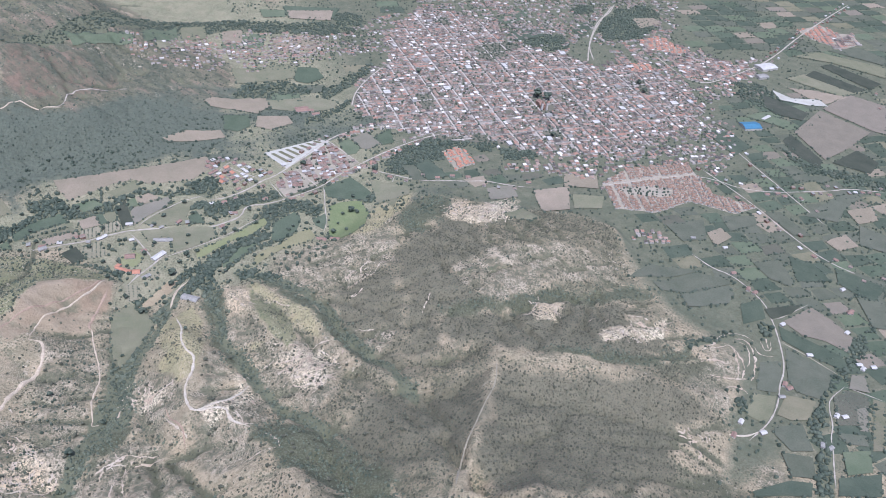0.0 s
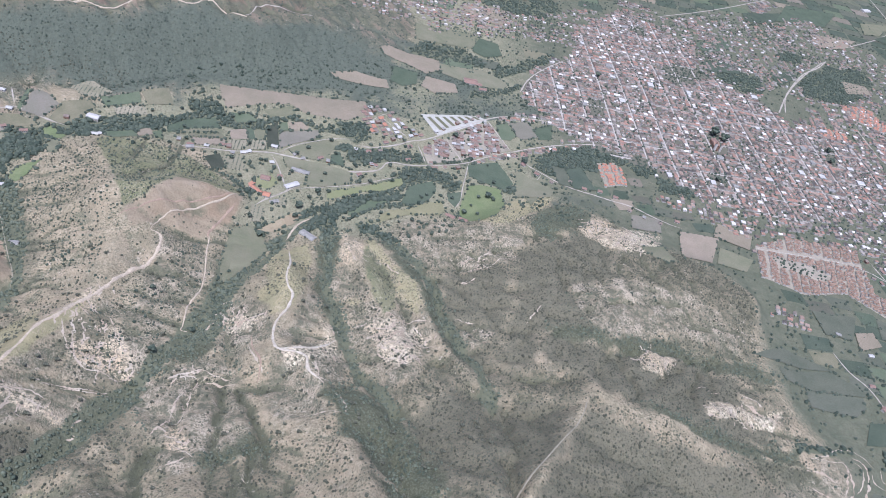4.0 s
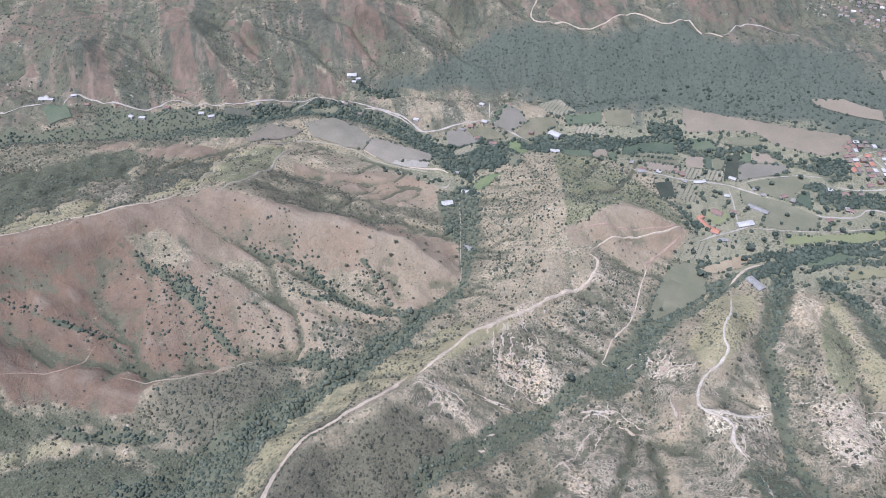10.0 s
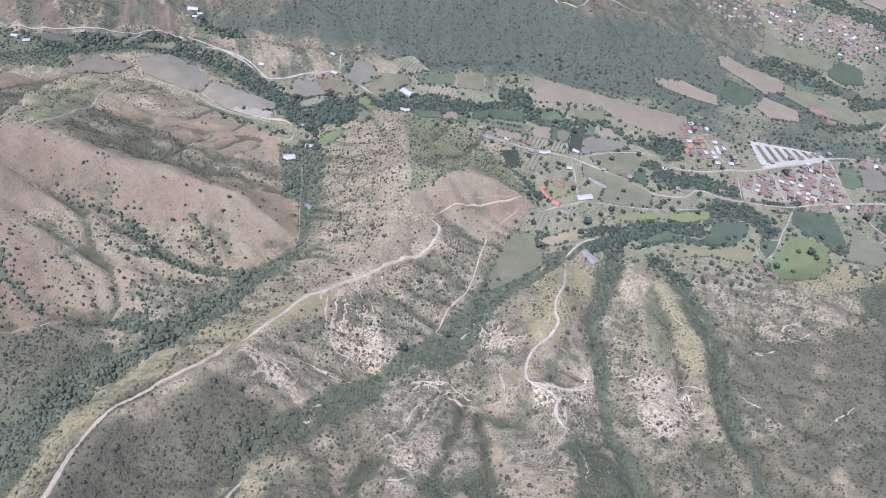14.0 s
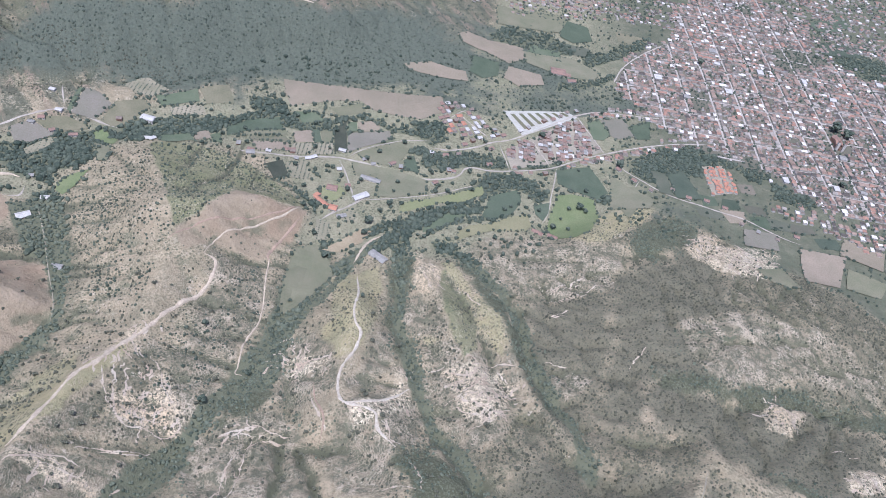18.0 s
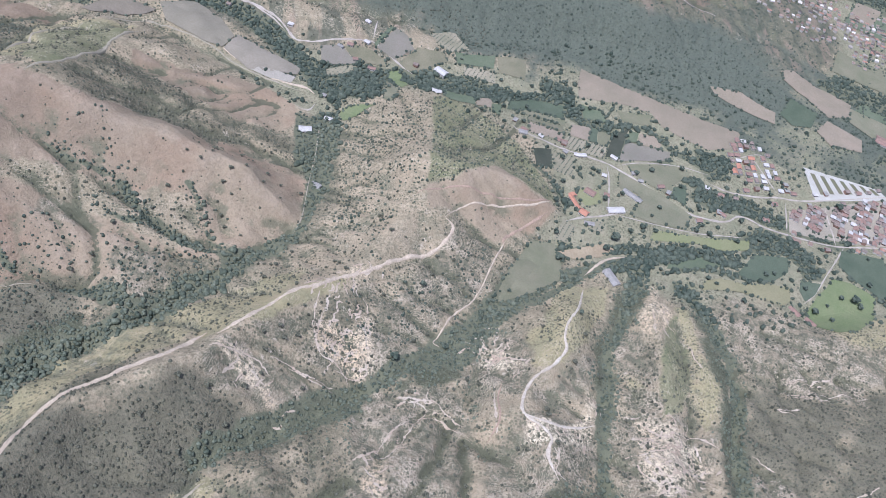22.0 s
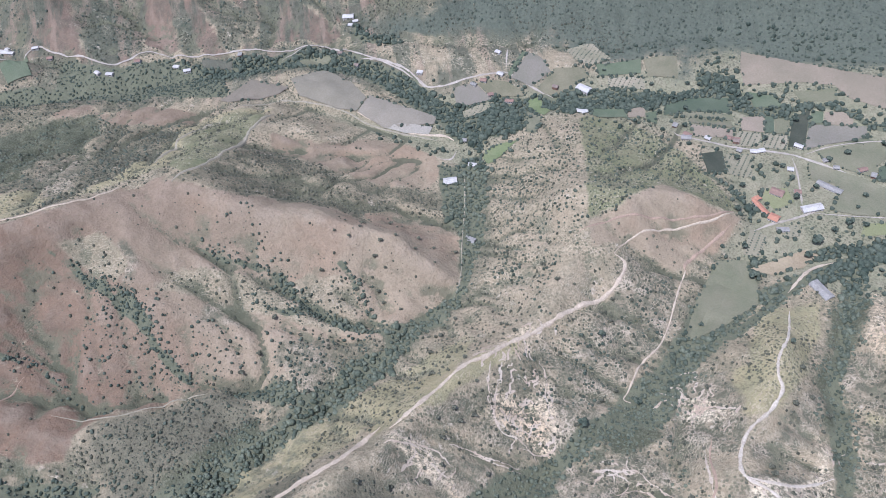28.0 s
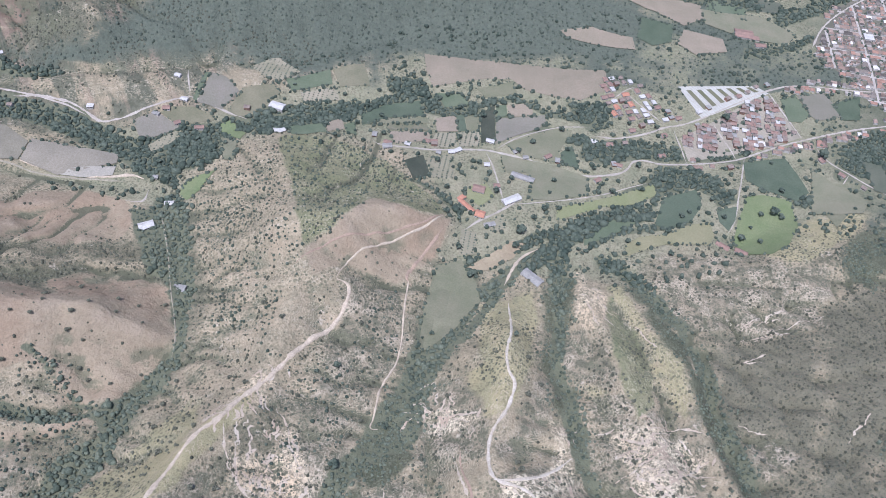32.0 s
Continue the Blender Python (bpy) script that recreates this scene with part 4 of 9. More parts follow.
AREAS.append(("wood", [(810, 1573), (876, 1580), (877, 1513), (829, 1489), (805, 1527)]))  # edge grove
AREAS.append(("wood", [(1103, 1232), (1216, 1235), (1255, 1199), (1216, 1176), (1112, 1204)]))  # estate park
AREAS.append(("wood", [(1512, 1818), (1556, 1837), (1527, 1741), (1501, 1734)]))  # east grove
AREAS.append(("wood", [(1838, 1690), (1956, 1735), (1973, 1666), (1868, 1580), (1826, 1628)]))  # plant wood
FIELDS["plant_yard"] = ("chalk", [(1978, 1687), (2004, 1617), (2099, 1588), (2092, 1539), (2026, 1559), (1954, 1614)])
FIELDS["grey_plot"] = ("grey", [(1185, 482), (1221, 512), (1246, 503), (1218, 462)])
FIELDS["dark_plot_d"] = ("rows", [(2191, 1764), (2258, 1796), (2335, 1625), (2269, 1609)])
FIELDS["works_orchard"] = ("rows", [(1916, 1654), (1943, 1616), (1983, 1510), (1925, 1470), (1863, 1532), (1867, 1588)])
FIELDS["works_meadow"] = ("green", [(1820, 1548), (1877, 1467), (1830, 1438), (1752, 1533)])
FIELDS["far_tan_a"] = ("olive", [(2264, 1926), (2408, 1936), (2573, 1765), (2497, 1689), (2383, 1846)])
FIELDS["far_tan_b"] = ("rank", [(2455, 1950), (2618, 1948), (2648, 1840), (2590, 1782)])
FIELDS["mountain_glade"] = ("green", [(-1533, 867), (-1530, 925), (-1467, 885), (-1493, 845)])
FIELDS["river_glade"] = ("olive", [(-1031, 1169), (-981, 1200), (-959, 1209), (-964, 1189), (-992, 1155)])
FIELDS["river_orchard"] = ("plough", [(-1201, 1088), (-1138, 1108), (-1127, 1095), (-1183, 1070)])
AREAS.append(("wood", [(1125, 499), (1149, 492), (1190, 521), (1220, 529), (1270, 558), (1326, 598), (1383, 640), (1374, 606), (1317, 565), (1262, 526), (1213, 514), (1177, 492), (1125, 467), (1087, 433), (1046, 403), (1033, 367), (1003, 376), (1021, 411), (1040, 440), (1093, 461)]))  # belt of the plain stream
AREAS.append(("wood", [(1133, 693), (1172, 690), (1149, 652), (1121, 658)]))  # road wood
AREAS.append(("wood", [(944, 521), (968, 518), (939, 485), (923, 482)]))  # hill foot wood
AREAS.append(("wood", [(922, 675), (985, 674), (1069, 686), (1057, 671), (969, 654), (911, 652)]))  # foot wood
AREAS.append(("wood", [(1871, 1749), (1966, 1733), (1978, 1687), (1941, 1641), (1846, 1625), (1813, 1673)]))  # works wood
AREAS.append(("wood", [(-1458, 945), (-1342, 987), (-1301, 1025), (-1263, 1062), (-1121, 1060), (-1072, 1024), (-1176, 958), (-1269, 902), (-1399, 871)]))  # river wood below the mountain
AREAS.append(("wood", [(-975, 1293), (-909, 1293), (-821, 1319), (-809, 1298), (-904, 1278), (-958, 1272)]))  # mountain bank wood
AREAS.append(("wood", [(-896, 70), (-838, 54), (-763, 42), (-712, 44), (-673, 43), (-738, -6)]))  # corner wood
AREAS.append(("wood", [(1003, 376), (1033, 367), (1019, 335), (972, 288), (931, 296), (974, 334)]))  # lower belt of the plain stream
FIELDS["low_a"] = ("green", [(1053, 360), (1104, 346), (1072, 307), (1025, 316)])
FIELDS["low_b"] = ("deep", [(1005, 316), (1083, 299), (1046, 262), (976, 286)])
FIELDS["low_c"] = ("rank", [(944, 392), (991, 365), (962, 325), (924, 342)])
FIELDS["low_d"] = ("deep", [(835, 336), (917, 335), (949, 319), (927, 297), (836, 324)])
AREAS.append(("wood", [(1505, 2842), (1647, 2949), (1655, 2888), (1556, 2791), (1503, 2792)]))  # far plain grove
AREAS.append(("wood", [(1782, 2437), (1983, 2480), (1945, 2341), (1753, 2192), (1671, 2225)]))  # far plain grove
AREAS.append(("wood", [(2412, 3372), (2479, 3267), (2430, 3182), (2400, 3277)]))  # far plain grove
AREAS.append(("wood", [(2588, 3741), (2701, 3728), (2680, 3668), (2574, 3654)]))  # far plain grove
AREAS.append(("wood", [(1176, 2900), (1409, 3094), (1367, 2929), (1156, 2735)]))  # far plain grove
AREAS.append(("wood", [(1628, 2499), (1736, 2517), (1690, 2429), (1600, 2421)]))  # far plain grove
FIELDS["far_plot_f1"] = ("darkgreen", [(1261, 2417), (1412, 2527), (1425, 2449), (1290, 2351)])
FIELDS["far_plot_f2"] = ("deep", [(1250, 2288), (1422, 2325), (1372, 2240), (1251, 2212)])
FIELDS["far_plot_f3"] = ("deep", [(1594, 2824), (1837, 2926), (1696, 2765), (1581, 2743)])
FIELDS["far_plot_f4"] = ("olive", [(1810, 3356), (2031, 3359), (1849, 3119), (1738, 3185)])
FIELDS["far_plot_f5"] = ("tan", [(1825, 2359), (1923, 2349), (1921, 2291), (1804, 2253)])
FIELDS["far_plot_f6"] = ("tan", [(1867, 2748), (2094, 2782), (1986, 2667), (1860, 2629)])
FIELDS["far_plot_f7"] = ("deep", [(1609, 2346), (1636, 2321), (1522, 2206), (1511, 2276)])
FIELDS["far_plot_f8"] = ("darkgreen", [(1875, 3027), (2123, 3050), (1986, 2865), (1742, 2817)])
FIELDS["far_plot_f9"] = ("deep", [(2213, 2849), (2506, 3065), (2564, 2895), (2368, 2744)])
FIELDS["far_plot_f10"] = ("olive", [(2226, 3007), (2409, 3062), (2270, 2905), (2183, 2881)])
ROADS["far_road_a"] = (7, "dirt", [(1464, 2014), (1504, 2125), (1579, 2235), (1676, 2362), (1765, 2428), (1841, 2518)])
ROADS["far_road_b"] = (8, "dirt", [(1856, 3096), (2042, 3307), (2181, 3560), (2295, 3776)])
ROADS["far_road_c"] = (7, "dirt", [(1836, 3083), (1463, 2791), (1163, 2598)])
ROADS["far_road_d"] = (7, "dirt", [(1973, 2669), (2118, 2772), (2254, 2872), (2402, 3016), (2439, 3187), (2460, 3402)])
# later zones lie over earlier ones, with sharp borders
ZONES = []
ZONES.append(("red", [(-1070, 318), (-1046, 384), (-985, 482), (-917, 615), (-868, 703), (-783, 731), (-748, 767), (-696, 817), (-614, 852), (-500, 887), (-478, 875), (-448, 802), (-482, 716), (-526, 694), (-479, 665), (-588, 550), (-651, 486), (-743, 381), (-733, 330), (-783, 265), (-849, 237), (-895, 147), (-935, 162), (-1025, 202), (-1041, 263), (-1048, 292)]))  # west hill face
ZONES.append(("red", [(-1072, 191), (-1041, 195), (-1012, 192), (-938, 160), (-900, 144), (-936, 93)]))  # west hill far face
ZONES.append(("red", [(-914, 477), (-848, 512), (-801, 489), (-793, 437), (-785, 383), (-846, 356)]))  # west hill low face
ZONES.append(("scrub", [(-1041, 223), (-1037, 270), (-1014, 291), (-942, 266), (-897, 253), (-853, 240), (-816, 240), (-840, 190), (-906, 146), (-953, 166), (-1012, 192)]))  # west hollow
ZONES.append(("grass", [(-860, 130), (-886, 149), (-830, 202), (-802, 204), (-808, 170)]))  # saddle meadow
ZONES.append(("scrub", [(-860, 697), (-792, 714), (-756, 735), (-726, 783), (-671, 813), (-602, 822), (-566, 826), (-535, 863), (-496, 898), (-501, 930), (-565, 918), (-617, 909), (-675, 879), (-739, 855), (-795, 830), (-838, 799), (-845, 754), (-848, 715)]))  # shaded band
ZONES.append(("scrub", [(-849, 769), (-861, 814), (-865, 903), (-761, 888), (-694, 906), (-595, 962), (-562, 977), (-535, 939), (-618, 910), (-739, 853)]))  # shaded band upper
ZONES.append(("red", [(-880, 932), (-812, 959), (-764, 1019), (-690, 1066), (-629, 1054), (-600, 1015), (-598, 969), (-663, 923), (-753, 905), (-867, 906)]))  # bare bench
ZONES.append(("scrub", [(-1167, 690), (-1219, 795), (-1234, 868), (-1151, 857), (-1075, 887), (-951, 755), (-969, 661), (-980, 575)]))  # back of crest
ZONES.append(("worn", [(-1251, 750), (-1193, 752), (-1071, 675), (-1038, 629), (-1100, 647)]))  # rocky knob
ZONES.append(("red", [(-1332, 822), (-1294, 871), (-1232, 865), (-1212, 891), (-1164, 928), (-1063, 966), (-1071, 923), (-1118, 889), (-1163, 856), (-1260, 833), (-1307, 799)]))  # bare shoulder
ZONES.append(("meadow", [(-897, 728), (-1000, 872), (-1016, 937), (-937, 992), (-891, 874), (-845, 775), (-839, 717)]))  # green crest strip
ZONES.append(("worn", [(-886, 540), (-873, 569), (-840, 586), (-814, 580), (-807, 546), (-826, 538), (-853, 539)]))  # stony rib
ZONES.append(("worn", [(-731, 589), (-677, 624), (-648, 613), (-655, 583), (-707, 559)]))  # stony rib b
ZONES.append(("worn", [(-605, 577), (-601, 606), (-558, 647), (-510, 620), (-502, 583), (-556, 554)]))  # stony foot
ZONES.append(("dotted", [(-712, 555), (-625, 604), (-523, 631), (-488, 576), (-563, 536), (-675, 499), (-735, 507)]))  # bushy foot
ZONES.append(("dotted", [(-789, 643), (-769, 696), (-739, 724), (-695, 704), (-647, 700), (-611, 687), (-647, 677), (-703, 675), (-747, 655)]))  # bushy hollow
ZONES.append(("dotted", [(-829, 493), (-779, 522), (-695, 498), (-647, 432), (-785, 383), (-782, 443)]))  # bushy low face
ZONES.append(("dotted", [(-813, 414), (-791, 471), (-740, 523), (-689, 576), (-639, 605), (-581, 625), (-506, 668), (-486, 659), (-592, 554), (-678, 462), (-764, 375)]))  # bushy mid face
ZONES.append(("dotted", [(-739, 357), (-676, 460), (-601, 537), (-561, 509), (-552, 450), (-600, 325), (-652, 318)]))  # bushy knoll
ZONES.append(("scrub", [(-739, 357), (-676, 460), (-601, 537), (-561, 509), (-552, 450), (-600, 325), (-652, 318)]))  # pale knoll
ZONES.append(("tan", [(-568, 728), (-634, 706), (-638, 674), (-661, 658), (-691, 657), (-733, 633), (-779, 595), (-776, 562), (-721, 597), (-650, 620), (-558, 647), (-535, 672)]))  # pale rib
ZONES.append(("tan", [(-512, 1051), (-469, 1136), (-439, 1196), (-376, 1103), (-322, 961), (-349, 927), (-403, 899), (-463, 954)]))  # knoll west face
ZONES.append(("meadow", [(-444, 1239), (-397, 1287), (-284, 1241), (-178, 1177), (-128, 1147), (-182, 1100), (-243, 1104), (-265, 1054), (-288, 1010), (-318, 965), (-366, 1082)]))  # knoll green face
ZONES.append(("dotted", [(-444, 1239), (-397, 1287), (-284, 1241), (-178, 1177), (-128, 1147), (-182, 1100), (-243, 1104), (-265, 1054), (-288, 1010), (-318, 965), (-366, 1082)]))  # knoll green face
ZONES.append(("red", [(-313, 965), (-270, 1041), (-247, 1101), (-182, 1099), (-126, 1132), (-126, 1073), (-162, 1013), (-187, 976), (-252, 970), (-291, 931)]))  # knoll red face
ZONES.append(("tan", [(-357, 869), (-315, 903), (-252, 968), (-234, 932), (-243, 874), (-272, 836), (-289, 791), (-303, 764), (-329, 804)]))  # spur top
ZONES.append(("worn", [(-329, 633), (-317, 697), (-273, 766), (-232, 761), (-158, 719), (-134, 681), (-220, 610), (-281, 589), (-298, 622), (-308, 592), (-331, 571), (-353, 582)]))  # spur face
ZONES.append(("worn", [(-249, 959), (-178, 973), (-151, 884), (-176, 793), (-172, 746), (-213, 686), (-254, 703), (-247, 777), (-239, 860)]))  # spur east face
ZONES.append(("scrub", [(-317, 697), (-287, 739), (-263, 714), (-260, 676), (-290, 663), (-308, 671)]))  # spur hollow
ZONES.append(("scrub", [(-326, 645), (-311, 661), (-293, 616), (-310, 607)]))  # spur hollow b
ZONES.append(("worn", [(-379, 527), (-349, 542), (-303, 560), (-240, 584), (-243, 551), (-258, 519), (-353, 471)]))  # spur foot
ZONES.append(("scrub", [(-355, 559), (-281, 588), (-206, 608), (-144, 659), (-126, 642), (-164, 537), (-206, 522), (-239, 560), (-234, 587), (-303, 561), (-346, 548)]))  # spur foot hollow
ZONES.append(("dotted", [(-329, 804), (-253, 797), (-226, 870), (-178, 973), (-144, 886), (-183, 759), (-208, 644), (-268, 615), (-314, 669)]))  # spur bushes
ZONES.append(("dotted", [(-522, 1051), (-469, 1136), (-439, 1196), (-322, 961), (-315, 903), (-333, 804), (-409, 842)]))  # knoll bushes
ZONES.append(("grass", [(-404, 571), (-376, 602), (-351, 660), (-328, 728), (-308, 757), (-312, 704), (-337, 639), (-359, 569), (-380, 529)]))  # spur grass strip
ZONES.append(("lush", [(-139, 702), (-120, 764), (-80, 823), (-130, 862), (-161, 802), (-165, 749), (-170, 702), (-174, 656), (-189, 602), (-192, 521), (-115, 531), (-122, 591), (-147, 610), (-119, 644), (-80, 640), (-46, 614), (-12, 631), (-51, 644), (-94, 712)]))  # stream hollow
ZONES.append(("grass", [(-30, 974), (-3, 1003), (22, 994), (27, 947), (7, 861), (8, 814), (-8, 772), (-51, 792), (-66, 836), (-28, 867)]))  # finger crown
ZONES.append(("worn", [(9, 767), (34, 888), (28, 994), (47, 979), (56, 847), (51, 793), (30, 743), (-1, 711), (-13, 731)]))  # finger flank
ZONES.append(("lush", [(30, 1010), (58, 1114), (81, 1066), (68, 960), (70, 858), (92, 790), (100, 719), (115, 633), (142, 553), (103, 542), (91, 622), (82, 686), (93, 740), (73, 805), (49, 813)]))  # finger creek
ZONES.append(("worn", [(-130, 816), (-65, 830), (-23, 762), (-17, 710), (-59, 690), (-111, 719)]))  # finger west flank
ZONES.append(("worn", [(-13, 679), (79, 743), (103, 698), (84, 585), (99, 541), (6, 545), (-33, 628)]))  # finger foot
ZONES.append(("worn", [(51, 931), (86, 954), (140, 891), (133, 848), (74, 866), (54, 889)]))  # middle finger shell
ZONES.append(("pale", [(75, 1084), (86, 1086), (96, 987), (113, 956), (87, 951), (77, 1007)]))  # middle finger spine
ZONES.append(("worn", [(92, 829), (142, 847), (230, 816), (259, 749), (199, 692), (131, 697), (105, 753)]))  # middle finger foot
ZONES.append(("pale", [(144, 760), (169, 793), (222, 797), (229, 754), (206, 691), (176, 708)]))  # middle finger cliff
ZONES.append(("grass", [(172, 963), (219, 965), (229, 898), (223, 817), (207, 844), (190, 912), (176, 940)]))  # east finger crown
ZONES.append(("meadow", [(122, 1037), (171, 942), (188, 838), (160, 805), (131, 892), (117, 985)]))  # finger glade
ZONES.append(("lush", [(143, 1101), (191, 1004), (242, 967), (265, 887), (288, 838), (309, 721), (274, 730), (234, 815), (235, 920), (188, 964), (142, 1041), (132, 1116)]))  # dark creek
ZONES.append(("worn", [(148, 1107), (226, 1144), (317, 1178), (416, 1146), (497, 1155), (440, 1068), (343, 1023), (242, 982), (204, 1031)]))  # north face
ZONES.append(("scrub", [(242, 978), (342, 1017), (444, 1064), (483, 1149), (585, 1186), (496, 1013), (424, 942), (329, 892), (274, 886)]))  # dark slope
ZONES.append(("worn", [(297, 837), (348, 819), (354, 781), (316, 752), (296, 778)]))  # slope shell
ZONES.append(("lush", [(472, 1146), (513, 1238), (612, 1344), (647, 1286), (599, 1189), (512, 1122)]))  # dark knob
ZONES.append(("lush", [(-172, 664), (-153, 758), (-143, 813), (-116, 861), (-112, 763), (-108, 709), (-120, 640), (-171, 609)]))  # stream hollow low
ZONES.append(("pale", [(636, 807), (718, 827), (666, 741), (613, 734)]))  # hill scar
ZONES.append(("worn", [(739, 694), (792, 714), (737, 650)]))  # hill scar b
ZONES.append(("worn", [(843, 755), (878, 735), (901, 705), (839, 695)]))  # hill scar c
ZONES.append(("thin", [(227, 612), (286, 626), (359, 606), (450, 628), (490, 658), (373, 547), (266, 485), (215, 546)]))  # brown slope
ZONES.append(("thin", [(497, 675), (548, 622), (595, 604), (673, 578), (700, 555), (586, 583), (522, 606), (478, 627)]))  # crest grass
ZONES.append(("thin", [(699, 496), (778, 508), (872, 463), (822, 381), (715, 374), (684, 429)]))  # east foot
ZONES.append(("tan", [(332, 426), (363, 378), (393, 301), (286, 346)]))  # fallow corner
ZONES.append(("lush", [(98, 628), (172, 597), (209, 521), (236, 374), (168, 400), (107, 498), (69, 594)]))  # south hollow
ZONES.append(("lush", [(442, 826), (655, 857), (861, 852), (999, 838), (947, 801), (774, 817), (569, 793), (453, 791)]))  # east creek
ZONES.append(("worn", [(117, 809), (241, 776), (237, 702), (179, 638), (131, 681), (93, 761)]))  # middle finger wash
ZONES.append(("tan", [(67, 516), (112, 496), (169, 433), (175, 426), (74, 465)]))  # finger foot meadow
ZONES.append(("red", [(-1528, 1239), (-1586, 1365), (-1498, 1381), (-1360, 1346), (-1249, 1251), (-1177, 1171), (-1159, 1116), (-1225, 1090), (-1300, 1077), (-1377, 1123), (-1450, 1173)]))  # back face a
ZONES.append(("red", [(-1269, 1296), (-1143, 1207), (-1114, 1159), (-1153, 1130), (-1187, 1166)]))  # back face b
ZONES.append(("red", [(-1489, 1388), (-1223, 1325), (-1089, 1339), (-1004, 1329), (-949, 1377), (-998, 1288), (-988, 1237), (-1040, 1217), (-1112, 1174), (-1150, 1220), (-1267, 1301)]))  # back face c
ZONES.append(("scrub", [(-1422, 1300), (-1317, 1261), (-1221, 1221), (-1142, 1163), (-1161, 1150), (-1222, 1189), (-1311, 1229), (-1375, 1249)]))  # back gully
ZONES.append(("scrub", [(-1721, 1257), (-1635, 1317), (-1483, 1198), (-1395, 1116), (-1380, 1041), (-1421, 1024), (-1547, 1085)]))  # back gully b
ZONES.append(("red", [(-1480, 997), (-1484, 1097), (-1387, 1063), (-1323, 1017), (-1354, 987), (-1464, 960)]))  # back face d
ZONES.append(("red", [(-1528, 993), (-1574, 1124), (-1648, 1225), (-1578, 1286), (-1444, 1161), (-1359, 1026), (-1348, 980), (-1409, 960)]))  # back face e
ZONES.append(("red", [(-1473, 1251), (-1421, 1304), (-1265, 1249), (-1155, 1192), (-1160, 1137), (-1274, 1076), (-1386, 1125)]))  # back face f
ZONES.append(("red", [(-1304, 1537), (-1175, 1624), (-1057, 1443), (-971, 1359), (-1065, 1321), (-1172, 1382)]))  # back face g
ZONES.append(("red", [(-1043, 1444), (-1054, 1611), (-941, 1550), (-915, 1415), (-989, 1405)]))  # back face h
ZONES.append(("red", [(-638, 1661), (-611, 1815), (-596, 1887), (-575, 2071), (-476, 1901), (-452, 1789), (-492, 1660)]))  # back face i
ZONES.append(("tan", [(-871, 1321), (-758, 1349), (-662, 1351), (-637, 1301), (-674, 1266), (-714, 1217), (-760, 1211), (-825, 1249)]))  # bank slope
ZONES.append(("thin", [(550, 411), (554, 370), (597, 322), (580, 314), (546, 356), (538, 400)]))  # hill rib
ZONES.append(("thin", [(727, 528), (784, 490), (793, 448), (777, 451), (747, 494), (720, 524)]))  # hill rib b
ZONES.append(("thin", [(514, 537), (529, 486), (530, 427), (519, 427), (504, 472), (491, 509)]))  # hill rib c
ZONES.append(("worn", [(893, 624), (954, 613), (932, 528), (896, 476), (848, 508), (846, 561)]))  # quarry slope
ZONES.append(("worn", [(811, 470), (867, 439), (814, 382), (762, 422)]))  # east foot wash
ZONES.append(("worn", [(-1241, 733), (-1228, 797), (-1099, 720), (-1003, 630), (-1033, 596)]))  # crest knob
ZONES.append(("red", [(-1919, 648), (-1879, 755), (-1872, 810), (-1763, 798), (-1685, 785), (-1771, 698), (-1876, 653)]))  # back face j
ZONES.append(("red", [(-1826, 983), (-1817, 1052), (-1676, 979), (-1611, 896), (-1642, 856)]))  # back face k
ZONES.append(("lush", [(-1521, 396), (-1390, 679), (-1270, 862), (-1161, 791), (-1182, 706), (-1122, 465), (-1148, 326), (-1220, 263)]))  # back of the hill
ZONES.append(("tan", [(-911, 535), (-882, 584), (-815, 571), (-824, 540), (-873, 535)]))  # pale patch
ZONES.append(("lush", [(581, 646), (707, 619), (902, 660), (957, 676), (952, 651), (789, 601), (661, 585), (580, 604)]))  # shaded creek
ZONES.append(("red", [(-635, 852), (-605, 900), (-548, 914), (-495, 896), (-478, 864), (-451, 814), (-491, 775), (-552, 775)]))  # nose of the face
ZONES.append(("pale", [(602, 1189), (671, 1242), (697, 1204), (649, 1129), (611, 1155)]))  # eroded lot
ZONES.append(("pale", [(690, 1200), (781, 1260), (834, 1248), (754, 1188), (678, 1116), (653, 1128)]))  # eroded lot b
ZONES.append(("grass", [(504, 1370), (551, 1391), (603, 1359), (516, 1250), (427, 1150), (429, 1209), (479, 1265)]))  # yellow shoulder
ZONES.append(("tan", [(975, 750), (1041, 758), (1059, 722), (1094, 719), (1053, 694), (985, 674), (922, 675), (941, 713)]))  # foot meadow
ZONES.append(("worn", [(991, 654), (1064, 679), (1106, 657), (1063, 597), (1003, 547), (964, 552), (932, 578), (957, 613), (949, 636)]))  # quarry ground
ZONES.append(("red", [(-1332, 1057), (-1398, 1179), (-1506, 1324), (-1497, 1357), (-1321, 1205), (-1230, 1161), (-1203, 1123), (-1274, 1076)]))  # mountain face l
ZONES.append(("red", [(-1546, 969), (-1543, 1028), (-1597, 1162), (-1636, 1234), (-1565, 1182), (-1486, 1065), (-1429, 980), (-1494, 962)]))  # mountain face m
ZONES.append(("red", [(-1594, 1315), (-1507, 1318), (-1338, 1200), (-1306, 1140), (-1286, 1088), (-1333, 1071), (-1444, 1154)]))  # mountain face n
ZONES.append(("red", [(-1435, 1372), (-1251, 1357), (-1092, 1298), (-977, 1269), (-978, 1242), (-1073, 1203), (-1133, 1169), (-1207, 1202)]))  # mountain face o
